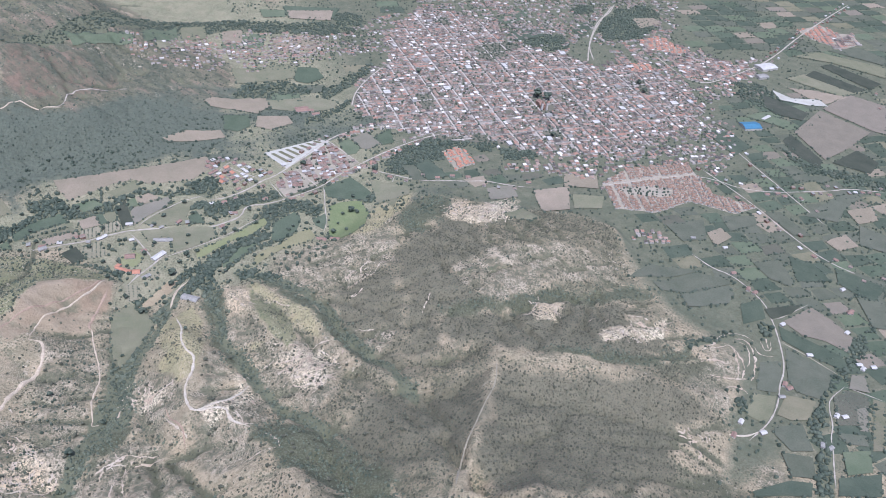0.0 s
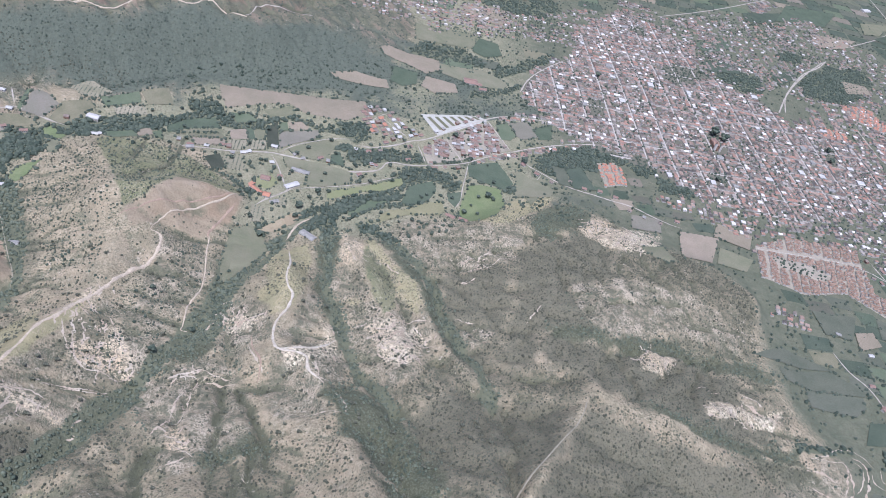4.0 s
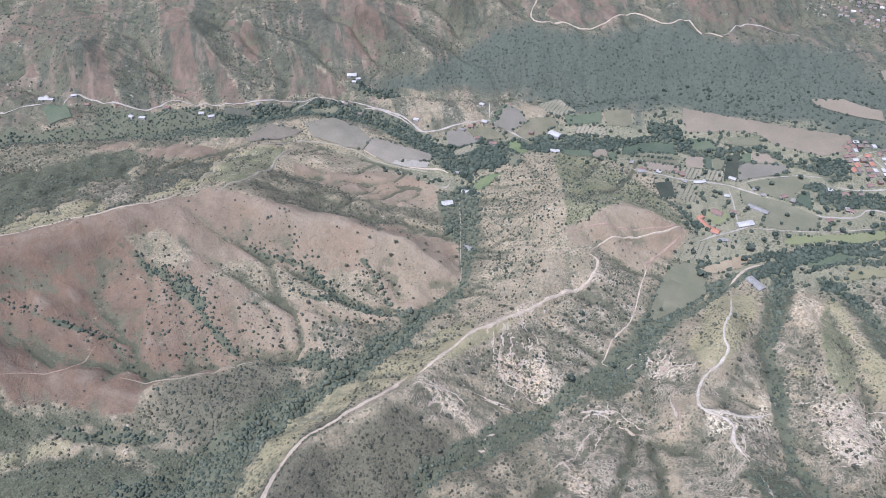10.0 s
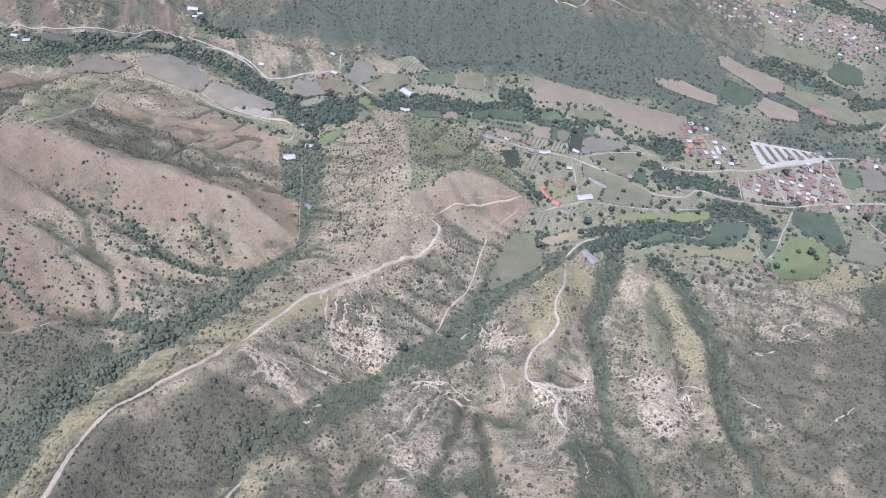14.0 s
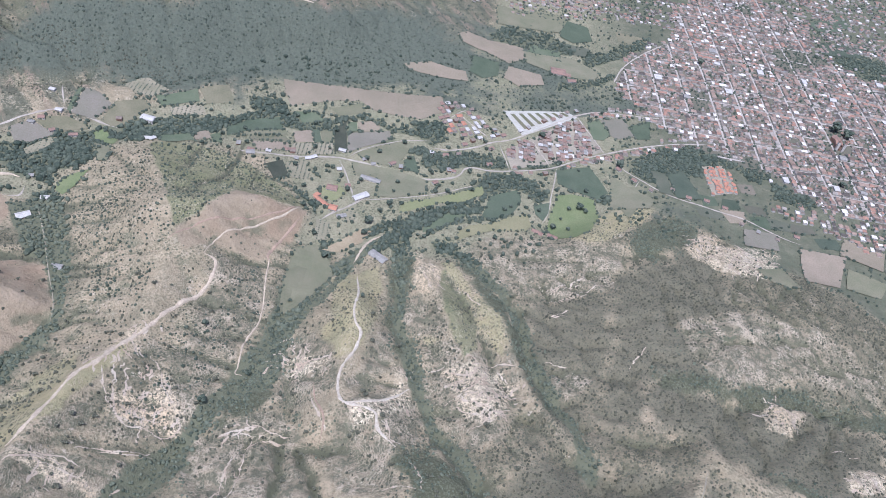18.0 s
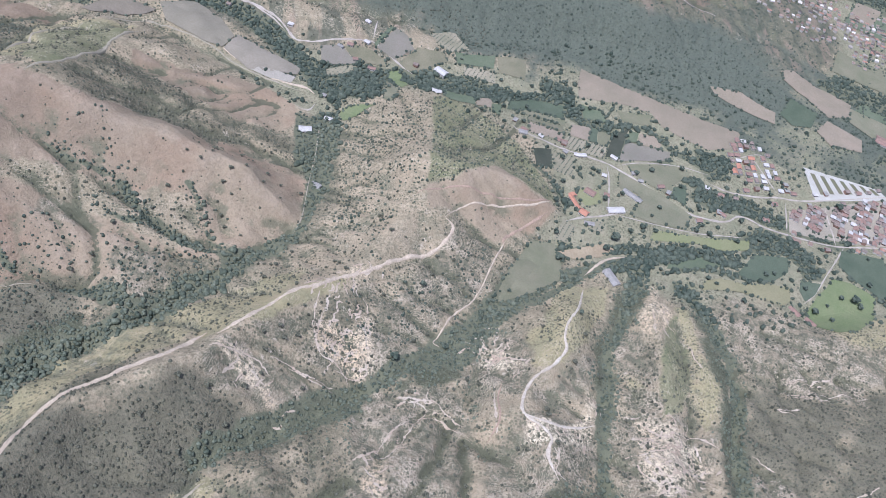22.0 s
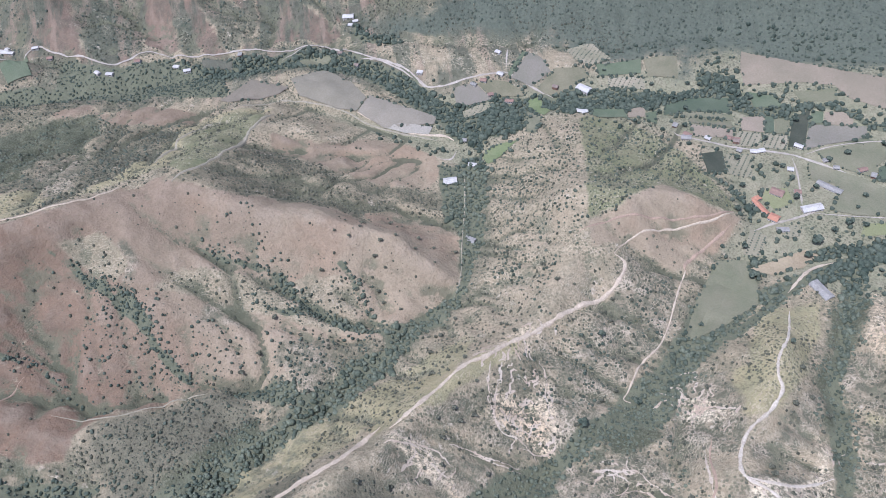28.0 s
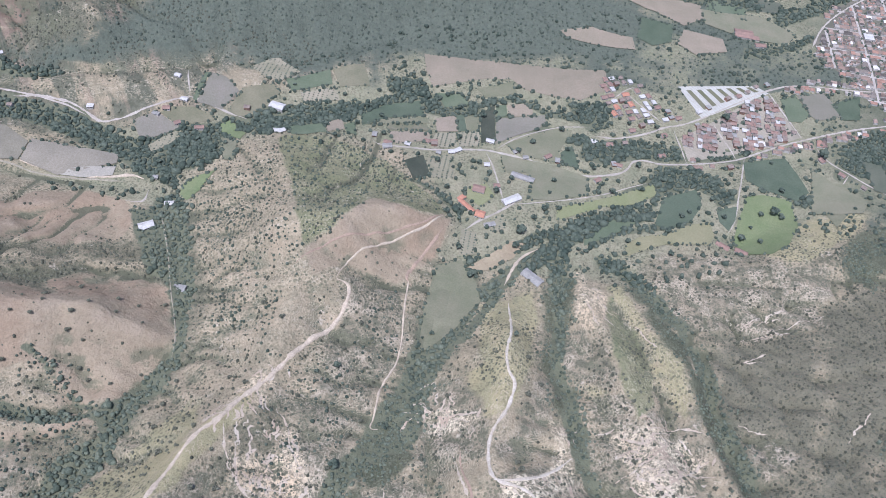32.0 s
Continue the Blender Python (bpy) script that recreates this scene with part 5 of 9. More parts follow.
ZONES.append(("scrub", [(-1855, 1006), (-1806, 1053), (-1708, 958), (-1541, 947), (-1461, 866), (-1502, 831), (-1604, 843), (-1734, 902)]))  # mountain gully a
ZONES.append(("scrub", [(-1430, 999), (-1511, 1106), (-1628, 1247), (-1594, 1269), (-1494, 1166), (-1401, 1064), (-1358, 970)]))  # mountain gully b
ZONES.append(("scrub", [(-1497, 1357), (-1475, 1401), (-1301, 1265), (-1187, 1227), (-1119, 1183), (-1149, 1145), (-1259, 1201), (-1321, 1205)]))  # mountain gully c
ZONES.append(("scrub", [(-1437, 1429), (-1405, 1441), (-1206, 1332), (-1169, 1342), (-1130, 1297), (-1217, 1301)]))  # mountain gully d
ZONES.append(("scrub", [(-1539, 1356), (-1495, 1377), (-1326, 1256), (-1258, 1218), (-1163, 1178), (-1135, 1147), (-1165, 1127), (-1233, 1165), (-1312, 1199), (-1397, 1248)]))  # mountain gully e
ZONES.append(("scrub", [(-1686, 1340), (-1626, 1351), (-1489, 1210), (-1417, 1134), (-1325, 1060), (-1350, 1002), (-1437, 1058), (-1555, 1167)]))  # mountain gully f
ZONES.append(("scrub", [(-1674, 1215), (-1606, 1191), (-1496, 1112), (-1384, 1008), (-1403, 982), (-1513, 1046)]))  # mountain gully g
ZONES.append(("scrub", [(-1321, 1138), (-1287, 1151), (-1216, 1099), (-1254, 1086)]))  # mountain gully h
ZONES.append(("scrub", [(-1254, 1388), (-1131, 1326), (-1024, 1313), (-983, 1281), (-1063, 1292), (-1145, 1305)]))  # mountain gully i
ZONES.append(("scrub", [(-1185, 1298), (-1158, 1302), (-1085, 1159), (-1111, 1153)]))  # mountain gully j
ZONES.append(("scrub", [(-1232, 1292), (-1207, 1290), (-1137, 1191), (-1146, 1170)]))  # mountain gully k
ZONES.append(("red", [(-917, 483), (-822, 516), (-784, 469), (-690, 486), (-659, 446), (-847, 357)]))  # rusty low face
ZONES.append(("dotted", [(-845, 494), (-794, 552), (-699, 561), (-690, 486), (-781, 399), (-819, 431)]))  # bushy hollow of the low face
ZONES.append(("dotted", [(-721, 558), (-560, 653), (-488, 576), (-693, 492)]))  # bushy foot of the face
ZONES.append(("scrub", [(-555, 640), (-503, 675), (-459, 672), (-459, 593), (-485, 558)]))  # creek side
ZONES.append(("dotted", [(-555, 640), (-503, 675), (-459, 672), (-459, 593), (-485, 558)]))  # creek side
ZONES.append(("lush", [(-880, 235), (-807, 283), (-761, 300), (-702, 302), (-629, 299), (-599, 346), (-594, 387), (-594, 432), (-561, 509), (-530, 477), (-557, 396), (-521, 321), (-504, 248), (-501, 210), (-605, 147), (-641, 201), (-635, 254), (-694, 288), (-779, 271), (-839, 225)]))  # west creek band
ZONES.append(("worn", [(149, 1124), (214, 1153), (336, 1140), (469, 1154), (430, 1029), (320, 980), (306, 1020), (217, 1042), (165, 1077)]))  # pale north west side
ZONES.append(("worn", [(526, 950), (679, 1005), (812, 987), (905, 931), (875, 879), (696, 866), (566, 806), (523, 881)]))  # pale north east side
ZONES.append(("even", [(475, 610), (590, 578), (809, 552), (916, 506), (845, 482), (755, 462), (685, 368), (533, 310), (352, 315), (339, 407), (414, 509)]))  # evenly bushy side
ZONES.append(("even", [(249, 637), (365, 631), (466, 636), (408, 508), (312, 404), (204, 473), (191, 554)]))  # evenly bushy hollow
ZONES.append(("tan", [(504, 696), (557, 644), (711, 586), (701, 570), (596, 590), (506, 631)]))  # grassy crest
ZONES.append(("tan", [(289, 347), (333, 424), (352, 395), (352, 315)]))  # bare corner
ZONES.append(("tan", [(769, 468), (845, 482), (859, 429), (819, 391), (727, 372), (729, 421)]))  # bare foot
ZONES.append(("worn", [(867, 405), (950, 373), (914, 338), (837, 338)]))  # worn foot
ZONES.append(("lush", [(-896, 70), (-860, 130), (-804, 185), (-759, 237), (-687, 271), (-635, 254), (-641, 201), (-606, 140), (-705, 22), (-808, 37)]))  # south west slope
ZONES.append(("lush", [(-1033, 245), (-1010, 286), (-942, 266), (-901, 250), (-872, 244), (-794, 273), (-807, 234), (-836, 205), (-856, 173), (-887, 153), (-926, 174), (-971, 219)]))  # green hollow
ZONES.append(("even", [(316, 672), (307, 837), (346, 956), (403, 1090), (478, 1086), (670, 1259), (627, 846)]))  # evenly bushy north west side
ZONES.append(("even", [(-729, 371), (-677, 461), (-619, 529), (-568, 504), (-558, 444), (-587, 381), (-587, 335), (-612, 315), (-663, 326)]))  # low knoll
ZONES.append(("dotted", [(-729, 371), (-677, 461), (-619, 529), (-568, 504), (-558, 444), (-587, 381), (-587, 335), (-612, 315), (-663, 326)]))  # low knoll
ZONES.append(("worn", [(-214, 611), (-176, 634), (-128, 675), (-80, 689), (-47, 645), (-26, 562), (-7, 497), (-114, 428)]))  # worn hollow
ZONES.append(("lush", [(-91, 482), (-24, 534), (-7, 497), (-76, 453)]))  # green bottom of the hollow
ZONES.append(("worn", [(106, 754), (142, 803), (233, 819), (254, 754), (230, 710), (159, 673), (131, 692)]))  # middle finger shells
ZONES.append(("pale", [(56, 697), (80, 734), (81, 761), (67, 760), (46, 700)]))  # finger shell
ZONES.append(("even", [(300, 680), (262, 780), (258, 890), (285, 975), (360, 1020), (420, 1000), (400, 860), (350, 720)]))  # shaded slope over the dark creek
ZONES.append(("even", [(430, 730), (540, 650), (710, 600), (880, 650), (890, 780), (780, 820), (560, 790), (440, 810)]))  # bushy side behind the crest
ZONES.append(("even", [(-469, 317), (-408, 400), (-361, 484), (-290, 501), (-264, 361), (-307, 262), (-310, 136), (-377, 81), (-415, 180)]))  # bushy spur flank
ZONES.append(("grass", [(-288, 393), (-256, 401), (-266, 217), (-255, 111), (-279, 93), (-307, 226)]))  # yellow ridge below the spur
# narrow lines of trees in the gullies: half width and course
GULLY_TREES = [
    (3.5, [(-768, 647), (-736, 650), (-697, 666), (-679, 675), (-645, 671), (-613, 662), (-583, 666), (-535, 672), (-509, 685)]),
    (6.5, [(-660, 674), (-645, 671), (-613, 662), (-583, 666), (-535, 672), (-509, 685)]),
    (4, [(-680, 634), (-645, 629), (-618, 640), (-610, 655)]),
    (4, [(-596, 738), (-578, 732), (-556, 718), (-535, 704), (-505, 696)]),
    (4, [(-914, 522), (-891, 527), (-863, 525), (-826, 523), (-797, 523), (-761, 515), (-733, 501), (-701, 495), (-678, 492)]),
    (9, [(-810, 523), (-780, 520), (-761, 515)]),
    (3, [(-1029, 339), (-979, 357), (-917, 373), (-876, 392), (-840, 404), (-785, 390)]),
    (3.5, [(-860, 525), (-841, 530), (-807, 536), (-752, 522)]),
]
GULLY_TREES += [
    (1.5, [(513, 933), (502, 870), (503, 805), (503, 762)]),
    (1.5, [(525, 930), (570, 911), (652, 946), (737, 964)]),
    (5, [(-342, 1363), (-313, 1388), (-262, 1419), (-234, 1456)]),
    (7, [(-230, 1436), (-205, 1396), (-175, 1392), (-133, 1425), (-112, 1443), (-73, 1465), (-42, 1463), (-3, 1445), (34, 1446), (65, 1444)]),
]
GULLY_TREES += [
    (4, [(-46, 1502), (-72, 1511)]),
    (4, [(-140, 1432), (-160, 1446), (-186, 1454)]),
    (5, [(37, 1113), (66, 1155), (97, 1190), (129, 1222), (173, 1243), (201, 1255)]),
    (6, [(-75, 896), (-48, 970), (-17, 1044), (18, 1094), (36, 1126), (58, 1145)]),
    (6, [(99, 1135), (141, 1178), (195, 1195), (228, 1209), (256, 1221)]),
    (4, [(-208, 1195), (-184, 1192), (-149, 1175), (-126, 1163), (-114, 1152)]),
]
QUARTERS["town"] = [(540, 1830), (619, 1993), (744, 2102), (816, 2341), (1001, 2575), (1125, 2532), (1235, 2399), (1212, 2187), (1400, 2067), (1434, 1921), (1611, 1953), (1671, 1829), (1642, 1590), (1378, 1447), (1270, 1396), (1115, 1416), (987, 1444), (889, 1533), (751, 1577), (626, 1657), (558, 1770)]
QUARTERS["row_estate"] = [(1084, 1278), (1193, 1329), (1378, 1316), (1365, 1229), (1359, 1162), (1439, 1079), (1360, 1069), (1274, 1149), (1143, 1111), (1053, 1154)]
QUARTERS["south_quarter"] = [(250, 1448), (339, 1534), (396, 1598), (427, 1611), (479, 1511), (413, 1461), (264, 1387)]
QUARTERS["villa_quarter"] = [(96, 1583), (167, 1592), (240, 1499), (210, 1474), (128, 1464), (99, 1524)]
QUARTERS["inner_outskirts"] = [(837, 2339), (1030, 2664), (1357, 2628), (1348, 2386), (1475, 2256), (1408, 2082), (1212, 2187), (1235, 2399), (1125, 2532), (994, 2556)]
QUARTERS["north_outskirts"] = [(-15, 2141), (119, 2259), (738, 2432), (904, 2555), (764, 2168), (370, 2178), (231, 2188)]
QUARTERS["east_outskirts"] = [(1429, 1913), (1773, 2216), (1906, 2035), (2037, 1838), (1874, 1752), (1662, 1619), (1685, 1851)]
QUARTERS["edge_quarter"] = [(878, 1509), (981, 1431), (1108, 1404), (1084, 1294), (990, 1343), (862, 1394)]
QUARTERS["gap_quarter"] = [(1111, 1408), (1267, 1392), (1374, 1440), (1636, 1583), (1651, 1430), (1521, 1285), (1419, 1246), (1381, 1320), (1195, 1333), (1093, 1294), (1080, 1350)]
QUARTERS["west_outskirts"] = [(-69, 2145), (188, 2388), (589, 2408), (689, 2262), (554, 2135), (289, 2068), (75, 2018)]
QUARTERS["north_east_outskirts"] = [(1255, 2647), (1909, 2928), (2145, 2571), (1888, 2108), (1558, 2141), (1308, 2324)]
QUARTERS["orange_estate"] = [(716, 1524), (774, 1542), (779, 1493), (779, 1435), (717, 1411)]
QUARTERS["street_row"] = [(268, 1403), (455, 1499), (645, 1600), (730, 1633), (726, 1598), (588, 1536), (453, 1457), (269, 1361)]
QUARTERS["road_row"] = [(452, 1653), (536, 1690), (679, 1708), (738, 1717), (734, 1688), (648, 1672), (522, 1654), (453, 1627)]
QUARTERS["east_row"] = [(1037, 1070), (1095, 1035), (1115, 990), (1056, 997), (1029, 1030)]
QUARTERS["far_estate"] = [(2478, 2146), (2631, 2186), (2643, 2093), (2510, 1986), (2478, 2047)]
QUARTERS["far_works"] = [(2573, 2115), (2707, 2072), (2646, 1977), (2491, 1934), (2518, 1996)]
QUARTERS["tan_estate"] = [(1724, 2138), (1836, 2177), (1864, 2028), (1812, 2006), (1730, 2069)]
QUARTERS["edge_estate"] = [(1570, 1969), (1658, 1946), (1626, 1895), (1542, 1908)]
QUARTERS["ribbon_quarter"] = [(1746, 1981), (1914, 1940), (2095, 1911), (2116, 1858), (1982, 1799), (1829, 1757), (1713, 1858)]
QUARTERS["far_village"] = [(1674, 3169), (1733, 3125), (1811, 3013), (1820, 2956), (1676, 2866), (1624, 2919), (1604, 3037)]
QUARTERS["far_village_b"] = [(2161, 3611), (2359, 3811), (2203, 3386), (2380, 3411), (2277, 3257), (2124, 3273), (2027, 3267)]
QUARTERS["far_village_c"] = [(1651, 2715), (1790, 2798), (1745, 2676), (1638, 2637)]
EARTH_SCARS.append((7, [(321, 1015), (355, 1041), (383, 1051)]))
EARTH_SCARS.append((6, [(313, 987), (343, 999), (390, 1011)]))
EARTH_SCARS.append((7, [(306, 940), (322, 950), (342, 962)]))
EARTH_SCARS.append((9, [(417, 825), (428, 840), (437, 853), (451, 873)]))
EARTH_SCARS.append((5, [(-133, 777), (-107, 776), (-77, 778), (-46, 766)]))
EARTH_SCARS.append((6, [(-149, 625), (-134, 637), (-119, 651), (-101, 645), (-67, 643)]))
EARTH_SCARS.append((5, [(-120, 633), (-124, 599), (-123, 564), (-125, 538), (-146, 517)]))
EARTH_SCARS.append((6, [(-128, 491), (-104, 480), (-93, 469)]))
EARTH_SCARS.append((5, [(-3, 678), (20, 679), (41, 673)]))
EARTH_SCARS.append((7, [(141, 782), (162, 777), (181, 788)]))
EARTH_SCARS.append((7, [(155, 730), (178, 723), (203, 715)]))
EARTH_SCARS.append((8, [(185, 712), (200, 708)]))
EARTH_SCARS.append((6, [(90, 998), (99, 977), (108, 951)]))
EARTH_SCARS.append((6, [(160, 971), (176, 950), (190, 933)]))
EARTH_SCARS.append((5, [(-309, 669), (-298, 638), (-282, 611), (-255, 617)]))
EARTH_SCARS.append((5, [(-224, 646), (-210, 632), (-223, 617), (-251, 609)]))
EARTH_SCARS.append((5, [(-363, 520), (-346, 529), (-324, 530), (-298, 525)]))
EARTH_SCARS.append((5, [(-315, 559), (-294, 573), (-266, 575), (-236, 592)]))
EARTH_SCARS.append((6, [(-307, 783), (-298, 775), (-300, 757)]))
EARTH_SCARS.append((7, [(603, 1198), (636, 1228), (665, 1226)]))
EARTH_SCARS.append((6, [(603, 1162), (630, 1165)]))
EARTH_SCARS.append((9, [(665, 1128), (720, 1217), (764, 1244)]))
EARTH_SCARS.append((8, [(637, 794), (665, 808), (700, 813)]))
EARTH_SCARS.append((8, [(-119, 636), (-136, 635), (-152, 621), (-153, 606)]))
EARTH_SCARS.append((8, [(-116, 646), (-130, 646), (-131, 659)]))
EARTH_SCARS.append((6, [(-347, 696), (-320, 723), (-308, 756), (-310, 777)]))
EARTH_SCARS.append((5, [(-326, 686), (-313, 650), (-287, 634), (-250, 629), (-235, 636)]))
EARTH_SCARS.append((5, [(-363, 528), (-341, 538), (-319, 547), (-300, 539)]))
EARTH_SCARS.append((6, [(726, 672), (756, 667)]))
EARTH_SCARS.append((6, [(844, 739), (881, 730), (894, 698)]))
EARTH_SCARS.append((4, [(-906, 177), (-927, 240), (-956, 299)]))
EARTH_SCARS.append((4, [(-707, 120), (-738, 151), (-750, 161), (-777, 145)]))
EARTH_SCARS.append((4, [(-371, 513), (-345, 532), (-324, 537), (-313, 528)]))
EARTH_SCARS.append((4, [(-293, 567), (-258, 577), (-234, 587)]))
EARTH_SCARS.append((4, [(-307, 646), (-292, 624), (-271, 618), (-243, 619), (-225, 608)]))
EARTH_SCARS.append((3, [(-280, 729), (-258, 706), (-247, 680), (-226, 659)]))
EARTH_SCARS.append((4, [(-60, 719), (-47, 686), (-32, 660), (-26, 646)]))
EARTH_SCARS.append((4, [(-138, 530), (-140, 558), (-139, 574), (-135, 596)]))
EARTH_SCARS.append((5, [(-1039, 318), (-1017, 315), (-1001, 314)]))
EARTH_SCARS.append((4, [(-1229, 1230), (-1207, 1280)]))
EARTH_SCARS.append((7, [(943, 642), (971, 648), (1001, 662), (1028, 682), (1060, 684), (1086, 670), (1093, 651)]))
EARTH_SCARS.append((8, [(1053, 666), (1073, 663), (1074, 637), (1053, 598), (1024, 566), (1007, 554)]))
EARTH_SCARS.append((7, [(1053, 657), (1067, 643), (1046, 607), (1022, 587)]))
EARTH_SCARS.append((8, [(1030, 641), (1011, 604), (996, 576), (978, 562)]))
EARTH_SCARS.append((8, [(962, 644), (998, 645), (1025, 651), (1026, 625), (1020, 588), (987, 561)]))
EARTH_SCARS.append((6, [(1106, 648), (1095, 622), (1111, 618), (1127, 642)]))
EARTH_SCARS.append((5, [(1123, 652), (1109, 625)]))
EARTH_SCARS.append((7, [(932, 620), (959, 620), (986, 600)]))
EARTH_SCARS.append((7, [(927, 584), (947, 575), (971, 562), (1006, 561)]))
EARTH_SCARS.append((7, [(940, 549), (972, 544), (979, 526)]))
EARTH_SCARS.append((6, [(1081, 636), (1075, 611), (1105, 603)]))
EARTH_SCARS.append((4, [(1191, 537), (1163, 517), (1146, 516)]))
EARTH_SCARS.append((7, [(841, 754), (864, 750), (885, 741)]))
EARTH_SCARS.append((8, [(639, 807), (668, 808), (692, 794), (712, 789)]))
EARTH_SCARS.append((6, [(733, 737), (761, 740), (784, 736)]))
EARTH_SCARS.append((6, [(731, 679), (739, 661), (751, 656)]))
EARTH_SCARS.append((4, [(856, 732), (895, 711), (922, 697)]))
EARTH_SCARS.append((4, [(315, 1007), (359, 1038), (399, 1067)]))
EARTH_SCARS.append((4, [(350, 1005), (393, 1028), (438, 1052)]))
EARTH_SCARS.append((5, [(135, 721), (170, 751), (209, 796)]))
EARTH_SCARS.append((5, [(168, 697), (206, 735), (245, 771)]))
EARTH_SCARS.append((5, [(170, 800), (214, 815), (253, 803)]))
EARTH_SCARS.append((6, [(-163, 623), (-144, 637), (-120, 640), (-120, 650)]))
EARTH_SCARS.append((6, [(-129, 609), (-107, 634), (-91, 639), (-69, 629)]))
EARTH_SCARS.append((7, [(-157, 507), (-150, 520), (-140, 541)]))
EARTH_SCARS.append((8, [(-121, 497), (-105, 496), (-106, 506)]))
EARTH_SCARS.append((7, [(-127, 452), (-114, 455), (-103, 468)]))
EARTH_SCARS.append((5, [(-134, 553), (-140, 570), (-137, 589), (-129, 609)]))
EARTH_SCARS.append((5, [(133, 752), (151, 767), (167, 762)]))
EARTH_SCARS.append((6, [(151, 719), (166, 707), (196, 702), (228, 720)]))
EARTH_SCARS.append((5, [(171, 782), (186, 798), (207, 809)]))
EARTH_SCARS.append((6, [(204, 745), (235, 750), (252, 749)]))
EARTH_SCARS.append((4, [(110, 788), (126, 788), (135, 799)]))
EARTH_SCARS.append((5, [(172, 677), (191, 690), (213, 696)]))
EARTH_SCARS.append((6, [(181, 776), (193, 761), (193, 729)]))
EARTH_SCARS.append((5, [(55, 555), (80, 560), (96, 554)]))
EARTH_SCARS.append((6, [(83, 607), (99, 586), (104, 551)]))
EARTH_SCARS.append((4, [(292, 837), (305, 832), (328, 831)]))
EARTH_SCARS.append((4, [(337, 1015), (361, 1036), (374, 1039)]))
EARTH_SCARS.append((3.5, [(319, 985), (345, 992), (376, 1007)]))
EARTH_SCARS.append((4, [(312, 944), (325, 944), (339, 948)]))
EARTH_SCARS.append((6, [(44, 658), (60, 650), (58, 629), (76, 628)]))
EARTH_SCARS.append((6, [(-113, 763), (-93, 763), (-67, 780), (-34, 777)]))
EARTH_SCARS.append((5, [(-120, 813), (-96, 833), (-98, 805)]))
SPECIMEN_SPOTS += [(-80, 1036, 8), (-16, 1140, 9), (-20, 1109, 7), (-137, 1146, 6), (-116, 1143, 5), (-82, 1260, 5), (-65, 1216, 6), (400, 1284, 9), (412, 1280, 7), (509, 1458, 10), (17, 1196, 6), (41, 1204, 5)]
SPECIMEN_SPOTS += [(103, 1263, 6), (129, 1271, 6), (32, 1409, 6), (335, 1520, 9), (204, 1462, 6), (-43, 1256, 5), (2, 1173, 5), (-197, 678, 7), (-251, 796, 4), (-227, 812, 5), (-151, 754, 5), (-119, 912, 4)]
SPECIMEN_SPOTS += [(-6, 902, 5), (341, 1212, 7), (1132, 1784, 16), (1156, 1759, 15), (1130, 1717, 10), (808, 2000, 10), (1525, 1811, 10), (1507, 1748, 10), (1068, 1536, 10)]
QUARTERS_LOTS = [(247, 1592), (402, 1638), (428, 1622), (292, 1512)]
GREEN_BELT = [(520, 1628), (605, 1586), (739, 1542), (871, 1492), (975, 1419), (1073, 1338), (1064, 1253), (971, 1273), (878, 1320), (749, 1320), (633, 1383), (549, 1455)]
FARM_SPOTS = [('red', 1191, 778, 20), ('red', 1184, 792, 40), ('red', 1368, 670, -20), ('red', 1186, 850, 0), ('grey', 1174, 992, -20), ('white', 1415, 742, 10), ('red', 1536, 1119, 0), ('white', 1230, 940, 0), ('white', 1184, 675, 17), ('white', 1177, 583, -16), ('white', 1309, 617, 21), ('white', 1259, 531, -12), ('white', 1258, 519, 25), ('white', 1285, 518, -8), ('white', 1106, 431, 29), ('white', 1119, 424, -4), ('white', 919, 472, 33), ('white', 945, 440, 0), ('red', 1070, 530, 37), ('red', 1071, 518, 4), ('red', 884, 448, 41), ('red', 1375, 674, 8), ('red', 2349, 1586, 45), ('red', 2269, 1490, 12), ('grey', 1028, 382, 49), ('grey', 1038, 372, 16), ('grey', 1041, 504, -17), ('long', 1812, 1510, 22), ('long', 2464, 3612, -50), ('long', 2616, 3149, -50), ('hall', 2790, 3847, 20), ('hall', 2481, 2813, 20), ('hall', 2340, 3183, 20)]


# ---- materials ----
def material(name, rough=0.9):
    mat = bpy.data.materials.new(name)
    mat.use_nodes = True
    mat.node_tree.nodes["Principled BSDF"].inputs["Roughness"].default_value = rough
    mat.node_tree.nodes["Principled BSDF"].inputs["Specular IOR Level"].default_value = 0.2
    return mat


